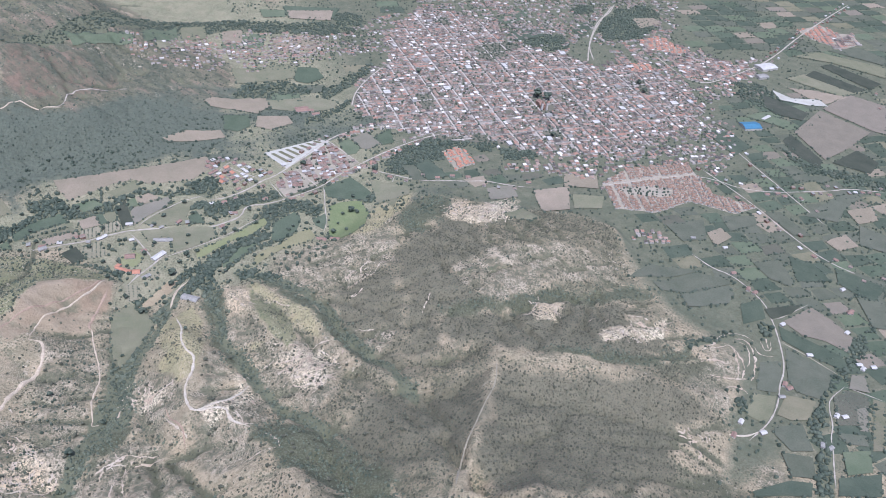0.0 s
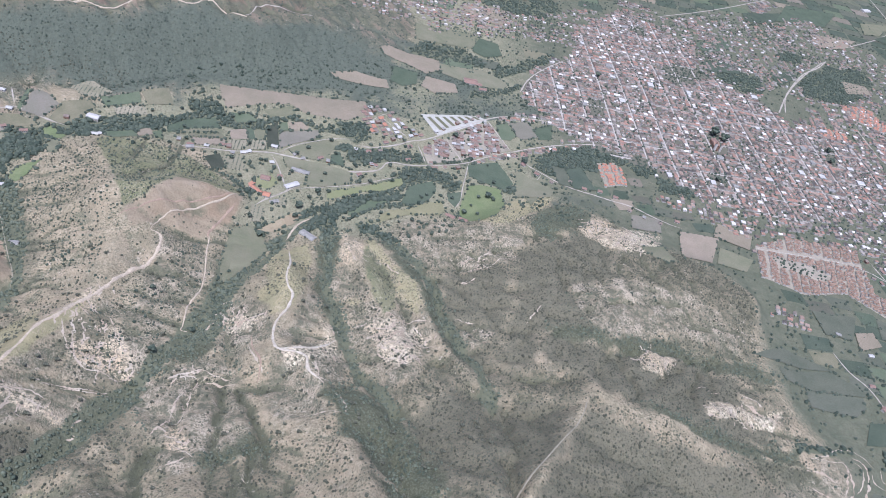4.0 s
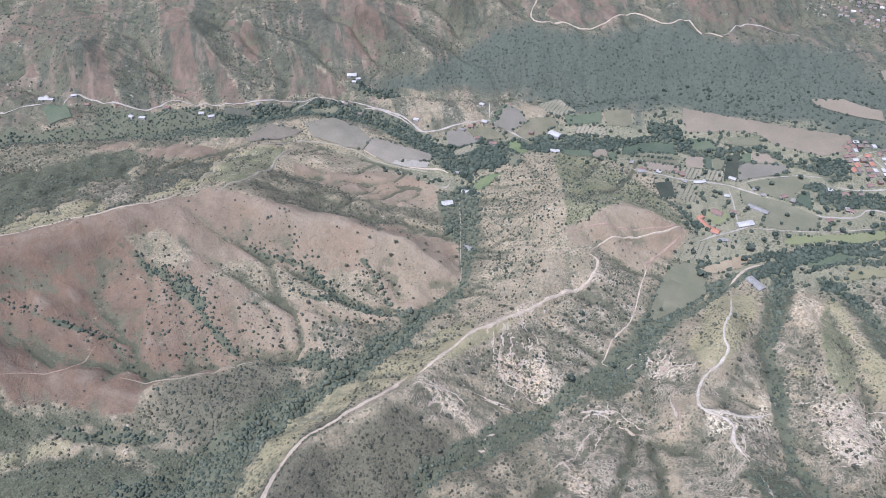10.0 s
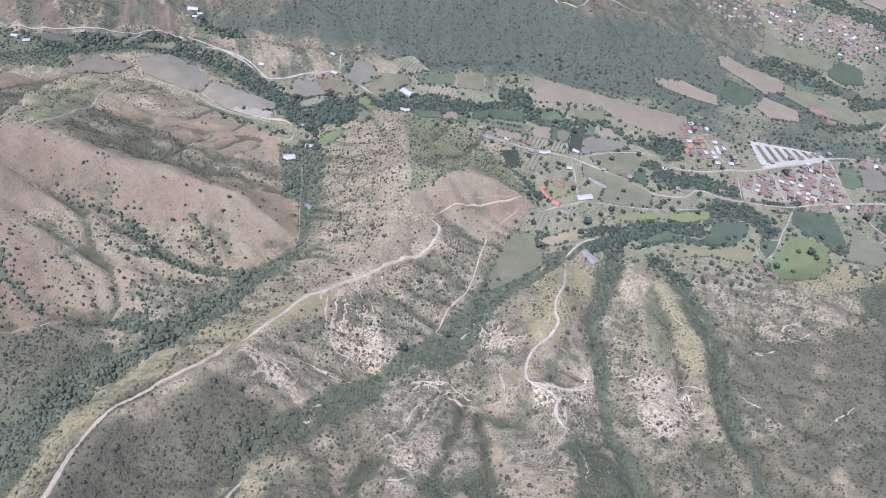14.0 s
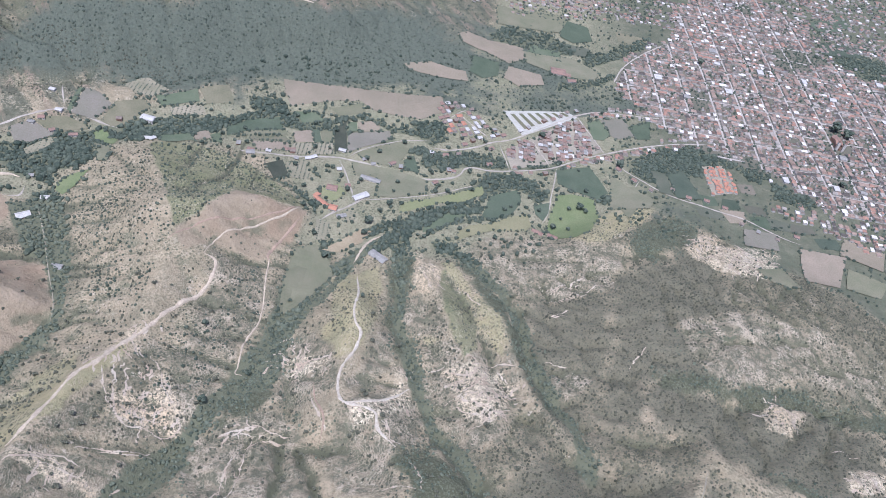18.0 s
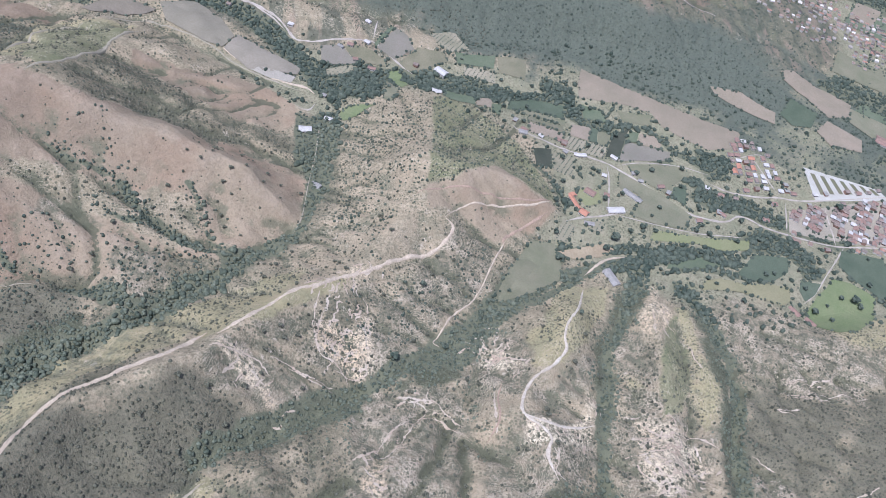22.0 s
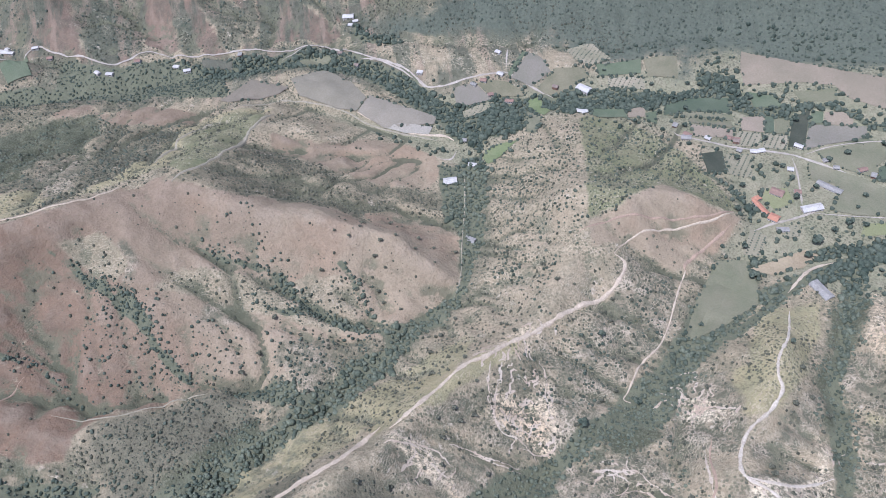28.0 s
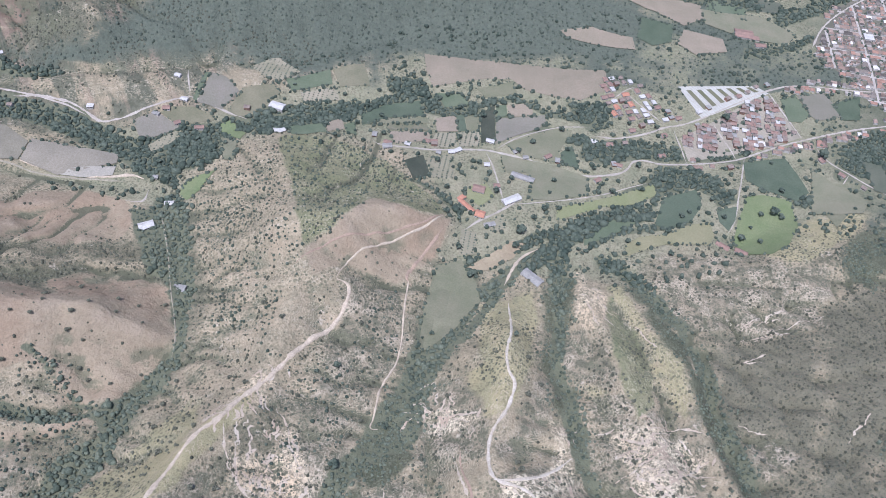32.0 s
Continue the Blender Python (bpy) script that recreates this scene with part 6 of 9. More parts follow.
class Wires:
    """Short hand for building a node tree."""

    def __init__(self, mat):
        self.tree = mat.node_tree
        self.shader = mat.node_tree.nodes["Principled BSDF"]
        self.place = self.add("ShaderNodeNewGeometry").outputs["Position"]

    def add(self, kind):
        return self.tree.nodes.new(kind)

    def link(self, a, b):
        self.tree.links.new(a, b)

    def noise(self, size, detail=4.0, rough=0.55, stretch=None, turn=0.0):
        n = self.add("ShaderNodeTexNoise")
        n.inputs["Scale"].default_value = 1.0 / size
        n.inputs["Detail"].default_value = detail
        n.inputs["Roughness"].default_value = rough
        if stretch:
            m = self.add("ShaderNodeMapping")
            m.inputs["Scale"].default_value = stretch
            around = self.add("ShaderNodeVectorRotate")
            around.rotation_type = "Z_AXIS"
            around.inputs["Angle"].default_value = turn
            self.link(self.place, around.inputs["Vector"])
            self.link(around.outputs["Vector"], m.inputs["Vector"])
            self.link(m.outputs["Vector"], n.inputs["Vector"])
        else:
            self.link(self.place, n.inputs["Vector"])
        return n.outputs["Fac"]

    def step(self, value, low, high):
        m = self.add("ShaderNodeMapRange")
        m.inputs["From Min"].default_value, m.inputs["From Max"].default_value = low, high
        self.link(value, m.inputs["Value"])
        return m.outputs["Result"]

    def math(self, kind, a, b):
        m = self.add("ShaderNodeMath")
        m.operation = kind
        for slot, v in zip(m.inputs, (a, b)):
            if isinstance(v, (int, float)):
                slot.default_value = v
            else:
                self.link(v, slot)
        return m.outputs[0]

    def mix(self, fac, a, b, kind="MIX"):
        m = self.add("ShaderNodeMix")
        m.data_type, m.blend_type = "RGBA", kind
        for slot, v in ((m.inputs[0], fac), (m.inputs[6], a), (m.inputs[7], b)):
            if isinstance(v, (int, float)):
                slot.default_value = v
            elif isinstance(v, tuple):
                slot.default_value = (*v, 1)
            else:
                self.link(v, slot)
        return m.outputs[2]

    def finish(self, colour, relief=None, depth=0.5, reach=1.0):
        self.link(colour, self.shader.inputs["Base Color"])
        if relief is not None:
            b = self.add("ShaderNodeBump")
            b.inputs["Strength"].default_value = depth
            b.inputs["Distance"].default_value = reach
            self.link(relief, b.inputs["Height"])
            self.link(b.outputs["Normal"], self.shader.inputs["Normal"])


def two_tone(name, a, b, size, grain, rough=0.9, depth=0.4, reach=0.5):
    """A surface that wanders between two colours at a large and a small scale."""
    mat = material(name, rough)
    w = Wires(mat)
    big, small = w.noise(size), w.noise(grain, 5, 0.65)
    c = w.mix(w.step(big, 0.35, 0.65), a, b)
    c = w.mix(w.step(small, 0.3, 0.75), c, w.mix(1.0, c, (0.62, 0.62, 0.62), "MULTIPLY"))
    w.finish(c, small, depth, reach)
    return mat


def crop(name, a, b, rows=4.0, turn=0.3):
    """Field of planted rows with uneven growth."""
    mat = material(name, 0.95)
    w = Wires(mat)
    m = w.add("ShaderNodeMapping")
    m.inputs["Rotation"].default_value = (0, 0, turn)
    w.link(w.place, m.inputs["Vector"])
    wave = w.add("ShaderNodeTexWave")
    wave.inputs["Scale"].default_value = 1.6 / rows
    wave.inputs["Distortion"].default_value = 1.5
    w.link(m.outputs["Vector"], wave.inputs["Vector"])
    patch, grain = w.noise(35, 5), w.noise(2.5, 4, 0.7)
    c = w.mix(w.step(patch, 0.3, 0.7), a, b)
    c = w.mix(w.math("MULTIPLY", wave.outputs["Fac"], 0.35), c, w.mix(1.0, c, (0.6, 0.58, 0.5), "MULTIPLY"))
    c = w.mix(w.step(grain, 0.35, 0.8), c, w.mix(1.0, c, (0.7, 0.72, 0.66), "MULTIPLY"))
    info = w.add("ShaderNodeObjectInfo")
    c = w.mix(w.math("MULTIPLY", info.outputs["Random"], 0.35), c, w.mix(1.0, c, (0.65, 0.7, 0.6), "MULTIPLY"))
    w.finish(c, grain, 0.5, 0.6)
    return mat


def leaf_stuff(name, low, high, size=0.0):
    """Foliage that differs from clump to clump."""
    mat = material(name, 0.85)
    w = Wires(mat)
    geo = w.add("ShaderNodeNewGeometry")
    c = w.mix(geo.outputs["Random Per Island"], low, high)
    grain = w.noise(1.6, 3, 0.7)
    c = w.mix(w.step(grain, 0.35, 0.7), c, w.mix(1.0, c, (0.55, 0.58, 0.5), "MULTIPLY"))
    w.finish(c, grain, 0.8, 0.8)
    return mat


def roof_stuff(name):
    """Tiled and metal roofs, different from house to house."""
    mat = material(name, 0.8)
    w = Wires(mat)
    geo = w.add("ShaderNodeNewGeometry")
    ramp = w.add("ShaderNodeValToRGB")
    ramp.color_ramp.interpolation = "CONSTANT"
    stops = ((0.0, (0.27, 0.195, 0.148)), (0.17, (0.165, 0.122, 0.095)), (0.31, (0.33, 0.245, 0.19)), (0.47, (0.215, 0.183, 0.15)), (0.58, (0.11, 0.095, 0.08)), (0.69, (0.36, 0.32, 0.272)), (0.78, (0.34, 0.205, 0.148)), (0.925, (0.66, 0.615, 0.555)))
    ramp.color_ramp.elements[0].position, ramp.color_ramp.elements[0].color = stops[0][0], (*stops[0][1], 1)
    ramp.color_ramp.elements[1].position, ramp.color_ramp.elements[1].color = stops[1][0], (*stops[1][1], 1)
    for at, col in stops[2:]:
        e = ramp.color_ramp.elements.new(at)
        e.color = (*col, 1)
    w.link(geo.outputs["Random Per Island"], ramp.inputs["Fac"])
    grain, stain = w.noise(0.7, 3), w.noise(5, 4)
    c = w.mix(w.step(stain, 0.35, 0.7), ramp.outputs["Color"], w.mix(1.0, ramp.outputs["Color"], (0.68, 0.66, 0.64), "MULTIPLY"))
    w.finish(c, grain, 0.4, 0.15)
    return mat


def ground_material():
    mat = material("dry_land", 0.95)
    w = Wires(mat)
    one, two = w.add("ShaderNodeAttribute"), w.add("ShaderNodeAttribute")
    one.attribute_name, two.attribute_name = "cover", "soil"
    a, b = w.add("ShaderNodeSeparateColor"), w.add("ShaderNodeSeparateColor")
    w.link(one.outputs["Color"], a.inputs["Color"])
    w.link(two.outputs["Color"], b.inputs["Color"])
    wood, scrub, red = a.outputs
    pale, grass, plain = b.outputs
    broad, mid, fine = w.noise(170, 5), w.noise(28, 6, 0.62), w.noise(4.5, 5, 0.7)
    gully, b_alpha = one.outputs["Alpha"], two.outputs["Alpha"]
    four = w.add("ShaderNodeAttribute")
    four.attribute_name = "wear"
    d = w.add("ShaderNodeSeparateColor")
    w.link(four.outputs["Color"], d.inputs["Color"])
    worn_zone, lush, meadow = d.outputs
    three = w.add("ShaderNodeAttribute")
    three.attribute_name = "rib"
    b_rib = three.outputs["Fac"]
    tuft = w.add("ShaderNodeTexVoronoi")
    tuft.inputs["Scale"].default_value = 0.22
    w.link(w.place, tuft.inputs["Vector"])
    dots = w.step(tuft.outputs["Distance"], 0.3, 0.48)
    # cattle paths that follow the contours
    part_z = w.add("ShaderNodeSeparateXYZ")
    w.link(w.place, part_z.inputs[0])
    level = w.math("ADD", part_z.outputs[2], w.math("MULTIPLY", w.noise(13, 4, 0.6), 11.0))
    lines = w.step(w.math("SINE", w.math("MULTIPLY", level, 3.0), 0.0), 0.45, 0.85)
    # trodden net of paths between thorn bushes, drawn out along the contours
    bend = w.add("ShaderNodeMapping")
    bend.inputs["Scale"].default_value = (1.0, 1.0, 2.4)
    shove = w.add("ShaderNodeTexNoise")
    shove.inputs["Scale"].default_value, shove.inputs["Detail"].default_value = 0.11, 4
    w.link(w.place, shove.inputs["Vector"])
    moved = w.add("ShaderNodeMixRGB")
    moved.blend_type = "ADD"
    moved.inputs[0].default_value = 1.0
    grow = w.add("ShaderNodeVectorMath")
    grow.operation = "SCALE"
    grow.inputs["Scale"].default_value = 11.0
    w.link(shove.outputs["Color"], grow.inputs[0])
    w.link(w.place, moved.inputs[1])
    w.link(grow.outputs[0], moved.inputs[2])
    w.link(moved.outputs[0], bend.inputs["Vector"])
    cells = w.add("ShaderNodeTexVoronoi")
    cells.feature = "DISTANCE_TO_EDGE"
    cells.inputs["Scale"].default_value = 0.2
    w.link(bend.outputs["Vector"], cells.inputs["Vector"])
    net = w.step(cells.outputs["Distance"], 0.19, 0.06)
    # painted crown spots of the thicket, one to a cell
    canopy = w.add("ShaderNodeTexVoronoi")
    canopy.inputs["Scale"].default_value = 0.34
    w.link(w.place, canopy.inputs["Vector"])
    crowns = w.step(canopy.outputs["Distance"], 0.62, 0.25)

    def edge(mask, soft=0.45, ragged=0.9):
        """Mask with a ragged border."""
        v = w.math("ADD", mask, w.math("MULTIPLY", w.math("SUBTRACT", mid, 0.5), ragged))
        v = w.math("ADD", v, w.math("MULTIPLY", w.math("SUBTRACT", fine, 0.5), 0.5))
        return w.step(v, 0.5 - soft / 2, 0.5 + soft / 2)

    bare = w.math("SUBTRACT", 1.0, w.math("MULTIPLY", red, 0.85))
    hollow, spur = w.step(b_rib, 0.47, 0.25), w.step(b_rib, 0.53, 0.85)
    tall = w.noise(75, 4, 0.6)
    patchy = w.noise(12, 5, 0.6)
    tufts = w.step(w.noise(3.6, 6, 0.8), 0.525, 0.555)
    dry = w.mix(w.step(broad, 0.35, 0.65), (0.365, 0.30, 0.212), (0.305, 0.26, 0.18))
    dry = w.mix(w.step(mid, 0.42, 0.66), dry, (0.255, 0.224, 0.157))
    dry = w.mix(w.math("MULTIPLY", w.math("MULTIPLY", spur, 0.45), w.step(w.noise(9, 7, 0.8), 0.50, 0.54)), dry, (0.45, 0.385, 0.275))
    dry = w.mix(w.math("MULTIPLY", w.step(patchy, 0.54, 0.64), 0.42), dry, (0.17, 0.158, 0.11))
    dry = w.mix(w.math("MULTIPLY", tufts, 0.40), dry, (0.135, 0.132, 0.092))
    # east of the valley the floor colour holds a slight blue tint of haze
    floor = w.mix(w.step(part_z.outputs[0], 480.0, 640.0), w.mix(w.step(mid, 0.35, 0.65), (0.215, 0.215, 0.145), (0.29, 0.268, 0.19)), w.mix(w.step(mid, 0.35, 0.65), (0.108, 0.121, 0.086), (0.158, 0.158, 0.115)))
    c = w.mix(edge(plain, 0.6), dry, floor)
    redc = w.mix(w.math("MULTIPLY", w.step(w.math("ADD", part_z.outputs[0], w.math("MULTIPLY", w.noise(120, 3), 260.0)), -760.0, -480.0), w.step(part_z.outputs[1], 1400.0, 1200.0)), (0.224, 0.174, 0.127), (0.308, 0.252, 0.18))
    redc = w.mix(w.math("MULTIPLY", w.step(w.noise(110, 3), 0.5, 0.62), 0.7), redc, (0.288, 0.214, 0.151))
    rusty = w.step(w.math("ADD", part_z.outputs[1], w.math("MULTIPLY", part_z.outputs[0], 0.3)), 350.0, 190.0)
    redc = w.mix(rusty, redc, w.mix(w.step(mid, 0.4, 0.6), (0.202, 0.141, 0.10), (0.168, 0.125, 0.092)))
    redc = w.mix(w.math("MULTIPLY", w.math("MULTIPLY", spur, 0.35), w.step(mid, 0.4, 0.6)), redc, (0.36, 0.295, 0.23))
    heights = w.step(w.math("SUBTRACT", part_z.outputs[1], w.math("MULTIPLY", part_z.outputs[0], 0.45)), 1420.0, 1560.0)
    redc = w.mix(heights, redc, w.mix(w.step(mid, 0.38, 0.62), (0.195, 0.144, 0.111), (0.142, 0.117, 0.091)))  # darker soil of the mountains
    c = w.mix(w.math("MULTIPLY", w.math("MULTIPLY", tufts, plain), 0.5), c, (0.10, 0.108, 0.07))
    redc = w.mix(w.math("MULTIPLY", w.step(w.noise(3.0, 6, 0.75), 0.54, 0.60), 0.34), redc, (0.19, 0.155, 0.118))
    c = w.mix(edge(red, 0.3, 0.6), c, redc)
    c = w.mix(edge(grass, 0.4, 0.7), c, w.mix(w.step(mid, 0.35, 0.65), (0.34, 0.298, 0.18), (0.262, 0.245, 0.15)))
    scr = w.mix(w.step(mid, 0.35, 0.65), (0.136, 0.13, 0.089), (0.2, 0.181, 0.128))
    scr = w.mix(w.math("MULTIPLY", w.step(b_rib, 0.53, 0.72), 0.7), scr, (0.262, 0.224, 0.156))
    scr = w.mix(w.math("MULTIPLY", w.step(w.noise(4.2, 6, 0.75), 0.545, 0.575), 0.5), scr, (0.26, 0.235, 0.17))
    scr = w.mix(w.math("MULTIPLY", w.step(patchy, 0.50, 0.60), 0.75), scr, (0.088, 0.096, 0.066))
    scr = w.mix(w.math("MULTIPLY", w.step(patchy, 0.44, 0.36), 0.5), scr, (0.255, 0.225, 0.16))
    scr = w.mix(w.math("MULTIPLY", tufts, 0.6), scr, (0.09, 0.093, 0.065))
    scr = w.mix(w.math("MULTIPLY", red, 0.65), scr, (0.19, 0.155, 0.113))
    scr = w.mix(w.step(scrub, 0.75, 1.0), scr, w.mix(1.0, scr, (0.92, 0.92, 0.92), "MULTIPLY"))
    scr = w.mix(w.math("MULTIPLY", heights, 0.75), scr, w.mix(w.step(patchy, 0.45, 0.58), (0.115, 0.118, 0.088), (0.083, 0.094, 0.07)))
    c = w.mix(w.math("MULTIPLY", edge(scrub, 0.3), 0.9), c, scr)
    ranks = w.noise(58, 6, 0.62, (1.0, 0.2, 0.3), -0.66)
    steepness = w.math("MULTIPLY", heights, w.math("SUBTRACT", 1.0, plain))
    c = w.mix(w.math("MULTIPLY", steepness, w.math("MULTIPLY", w.step(ranks, 0.485, 0.545), 0.85)), c, w.mix(w.step(patchy, 0.45, 0.58), (0.105, 0.112, 0.085), (0.072, 0.084, 0.063)))
    c = w.mix(w.math("MULTIPLY", steepness, w.math("MULTIPLY", w.step(w.noise(34, 5, 0.6, (1.0, 0.16, 0.3), -0.66), 0.45, 0.38), 0.6)), c, (0.245, 0.188, 0.148))
    c = w.mix(edge(meadow, 0.4, 0.5), c, w.mix(w.step(mid, 0.35, 0.65), (0.165, 0.175, 0.10), (0.225, 0.215, 0.135)))
    even = w.mix(w.step(mid, 0.35, 0.65), (0.13, 0.127, 0.092), (0.168, 0.156, 0.113))
    even = w.mix(w.math("MULTIPLY", tufts, 0.65), even, (0.085, 0.087, 0.064))
    thorn = w.mix(w.step(patchy, 0.44, 0.58), (0.132, 0.13, 0.093), (0.275, 0.236, 0.172))
    thorn = w.mix(w.math("MULTIPLY", tufts, 0.55), thorn, (0.095, 0.097, 0.07))
    thorn = w.mix(w.math("MULTIPLY", net, w.step(w.noise(34, 4, 0.6), 0.49, 0.60)), thorn, (0.42, 0.362, 0.282))
    c = w.mix(w.math("MULTIPLY", edge(worn_zone, 0.35, 0.9), 0.95), c, thorn)
    c = w.mix(w.math("MULTIPLY", hollow, w.math("MULTIPLY", w.step(w.math("ADD", mid, w.math("MULTIPLY", fine, 0.4)), 0.66, 0.73), 0.75)), c, (0.145, 0.147, 0.10))
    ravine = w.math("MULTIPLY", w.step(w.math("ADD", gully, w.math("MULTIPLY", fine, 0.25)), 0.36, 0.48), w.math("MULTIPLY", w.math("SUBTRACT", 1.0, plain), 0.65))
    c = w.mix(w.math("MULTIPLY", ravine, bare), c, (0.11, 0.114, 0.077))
    worn = w.math("MULTIPLY", w.step(w.noise(45, 3), 0.42, 0.56), w.math("MULTIPLY", bare, 0.42))
    c = w.mix(w.math("MULTIPLY", w.math("MULTIPLY", lines, worn), w.math("SUBTRACT", 1.0, w.math("MAXIMUM", plain, w.math("MULTIPLY", scrub, 0.7)))), c, (0.49, 0.425, 0.32))
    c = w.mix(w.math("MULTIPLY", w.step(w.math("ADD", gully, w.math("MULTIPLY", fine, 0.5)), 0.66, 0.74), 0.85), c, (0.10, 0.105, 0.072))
    c = w.mix(w.math("MULTIPLY", w.math("MULTIPLY", w.math("SUBTRACT", 1.0, dots), w.step(tall, 0.40, 0.58)), w.math("MULTIPLY", bare, 0.85)), c, (0.11, 0.113, 0.077))
    crack = w.step(w.noise(5.5, 7, 0.85), 0.50, 0.53)
    palec = w.mix(w.step(broad, 0.4, 0.6), (0.62, 0.55, 0.42), (0.54, 0.43, 0.30))
    c = w.mix(w.math("MULTIPLY", edge(pale, 0.5, 1.5), crack), c, palec)
    flecks = w.math("MULTIPLY", w.step(w.noise(60, 4), 0.54, 0.64), w.step(w.noise(9, 6, 0.8), 0.56, 0.62))
    c = w.mix(w.math("MULTIPLY", flecks, w.math("SUBTRACT", 1.0, w.math("MAXIMUM", plain, red))), c, (0.47, 0.41, 0.33))
    c = w.mix(w.math("MULTIPLY", edge(four.outputs["Alpha"], 0.5, 0.9), 0.9), c, even)
    c = w.mix(edge(b_alpha, 0.5), c, w.mix(w.step(fine, 0.35, 0.65), (0.091, 0.106, 0.084), (0.119, 0.133, 0.105)))
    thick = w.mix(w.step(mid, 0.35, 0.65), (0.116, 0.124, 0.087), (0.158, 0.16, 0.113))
    # shade between the crowns, put into the colour as darker gaps
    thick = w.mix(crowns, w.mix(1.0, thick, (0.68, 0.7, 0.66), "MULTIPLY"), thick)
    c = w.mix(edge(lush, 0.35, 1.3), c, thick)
    c = w.mix(edge(wood, 0.2), c, (0.135, 0.142, 0.098))
    streak = w.noise(9, 5, 0.7, (1.0, 1.0, 0.25))
    c = w.mix(w.step(streak, 0.42, 0.7), c, w.mix(1.0, c, (0.84, 0.83, 0.82), "MULTIPLY"))
    c = w.mix(1.0, c, (1.025, 1.0, 0.92), "MULTIPLY")
    w.finish(c, w.math("ADD", w.math("MULTIPLY", mid, 2.0), fine), 1.0, 2.0)
    return mat


LAND = ground_material()
LEAF = leaf_stuff("tree_leaves", (0.074, 0.09, 0.066), (0.178, 0.192, 0.138))
BUSH = leaf_stuff("bush_leaves", (0.072, 0.073, 0.053), (0.15, 0.147, 0.105))
FOREST = leaf_stuff("forest_leaves", (0.075, 0.09, 0.069), (0.124, 0.14, 0.107))
DARK_LEAF = leaf_stuff("dark_tree_leaves", (0.053, 0.07, 0.053), (0.13, 0.148, 0.11))
BARK = two_tone("bark", (0.16, 0.12, 0.09), (0.11, 0.085, 0.065), 2.0, 0.3)
ROOFS = roof_stuff("mixed_roofs")
TILE = two_tone("clay_tiles", (0.33, 0.215, 0.165), (0.25, 0.17, 0.135), 6, 0.8)
OLD_TILE = two_tone("weathered_tiles", (0.32, 0.245, 0.195), (0.22, 0.178, 0.145), 5, 0.8)
ORANGE_TILE = two_tone("orange_tiles", (0.50, 0.245, 0.155), (0.40, 0.205, 0.138), 6, 0.8)
METAL = two_tone("zinc_sheet", (0.345, 0.325, 0.29), (0.27, 0.255, 0.225), 6, 1.5, 0.85)
WHITE_METAL = two_tone("white_sheet", (0.60, 0.57, 0.52), (0.47, 0.44, 0.395), 8, 1.5, 0.85)
BLUE_METAL = two_tone("blue_sheet", (0.09, 0.22, 0.32), (0.08, 0.19, 0.28), 20, 2, 0.5)
PLASTER = two_tone("whitewashed_wall", (0.66, 0.62, 0.55), (0.52, 0.46, 0.39), 4, 0.6)
BRICK = two_tone("brick_wall", (0.36, 0.22, 0.16), (0.30, 0.19, 0.14), 4, 0.5)
TIMBER = two_tone("painted_wood", (0.13, 0.085, 0.05), (0.10, 0.065, 0.04), 1, 0.2)
DARK_GLASS = two_tone("window_glass", (0.05, 0.06, 0.065), (0.035, 0.04, 0.045), 1, 0.4, 0.2)
ROAD_SKIN = {
    "dirt": two_tone("gravel_road", (0.47, 0.415, 0.34), (0.37, 0.325, 0.26), 25, 2.5),
    "sand": two_tone("sandy_track", (0.56, 0.46, 0.335), (0.45, 0.37, 0.27), 20, 2.5),
    "red": two_tone("clay_track", (0.40, 0.29, 0.205), (0.34, 0.255, 0.18), 20, 2.5),
    "pale": two_tone("chalky_track", (0.60, 0.53, 0.42), (0.48, 0.41, 0.315), 20, 2.5),
    "dry": two_tone("grassy_track", (0.36, 0.315, 0.23), (0.30, 0.27, 0.19), 20, 2.5),
    "street": two_tone("street", (0.48, 0.43, 0.37), (0.39, 0.345, 0.295), 30, 3),
}
CROPS = {
    "bright": crop("young_crop", (0.165, 0.2, 0.095), (0.212, 0.23, 0.122)),
    "green": crop("green_crop", (0.125, 0.152, 0.096), (0.165, 0.182, 0.12)),
    "darkgreen": crop("dark_crop", (0.092, 0.116, 0.078), (0.125, 0.146, 0.1)),
    "lime": crop("meadow_grass", (0.225, 0.24, 0.12), (0.265, 0.255, 0.145)),
    "olive": crop("pasture", (0.19, 0.19, 0.122), (0.245, 0.225, 0.155)),
    "pasture": crop("pasture_strip", (0.153, 0.158, 0.095), (0.225, 0.198, 0.144)),
    "scrubby": crop("fallow", (0.25, 0.222, 0.15), (0.175, 0.168, 0.108)),
}
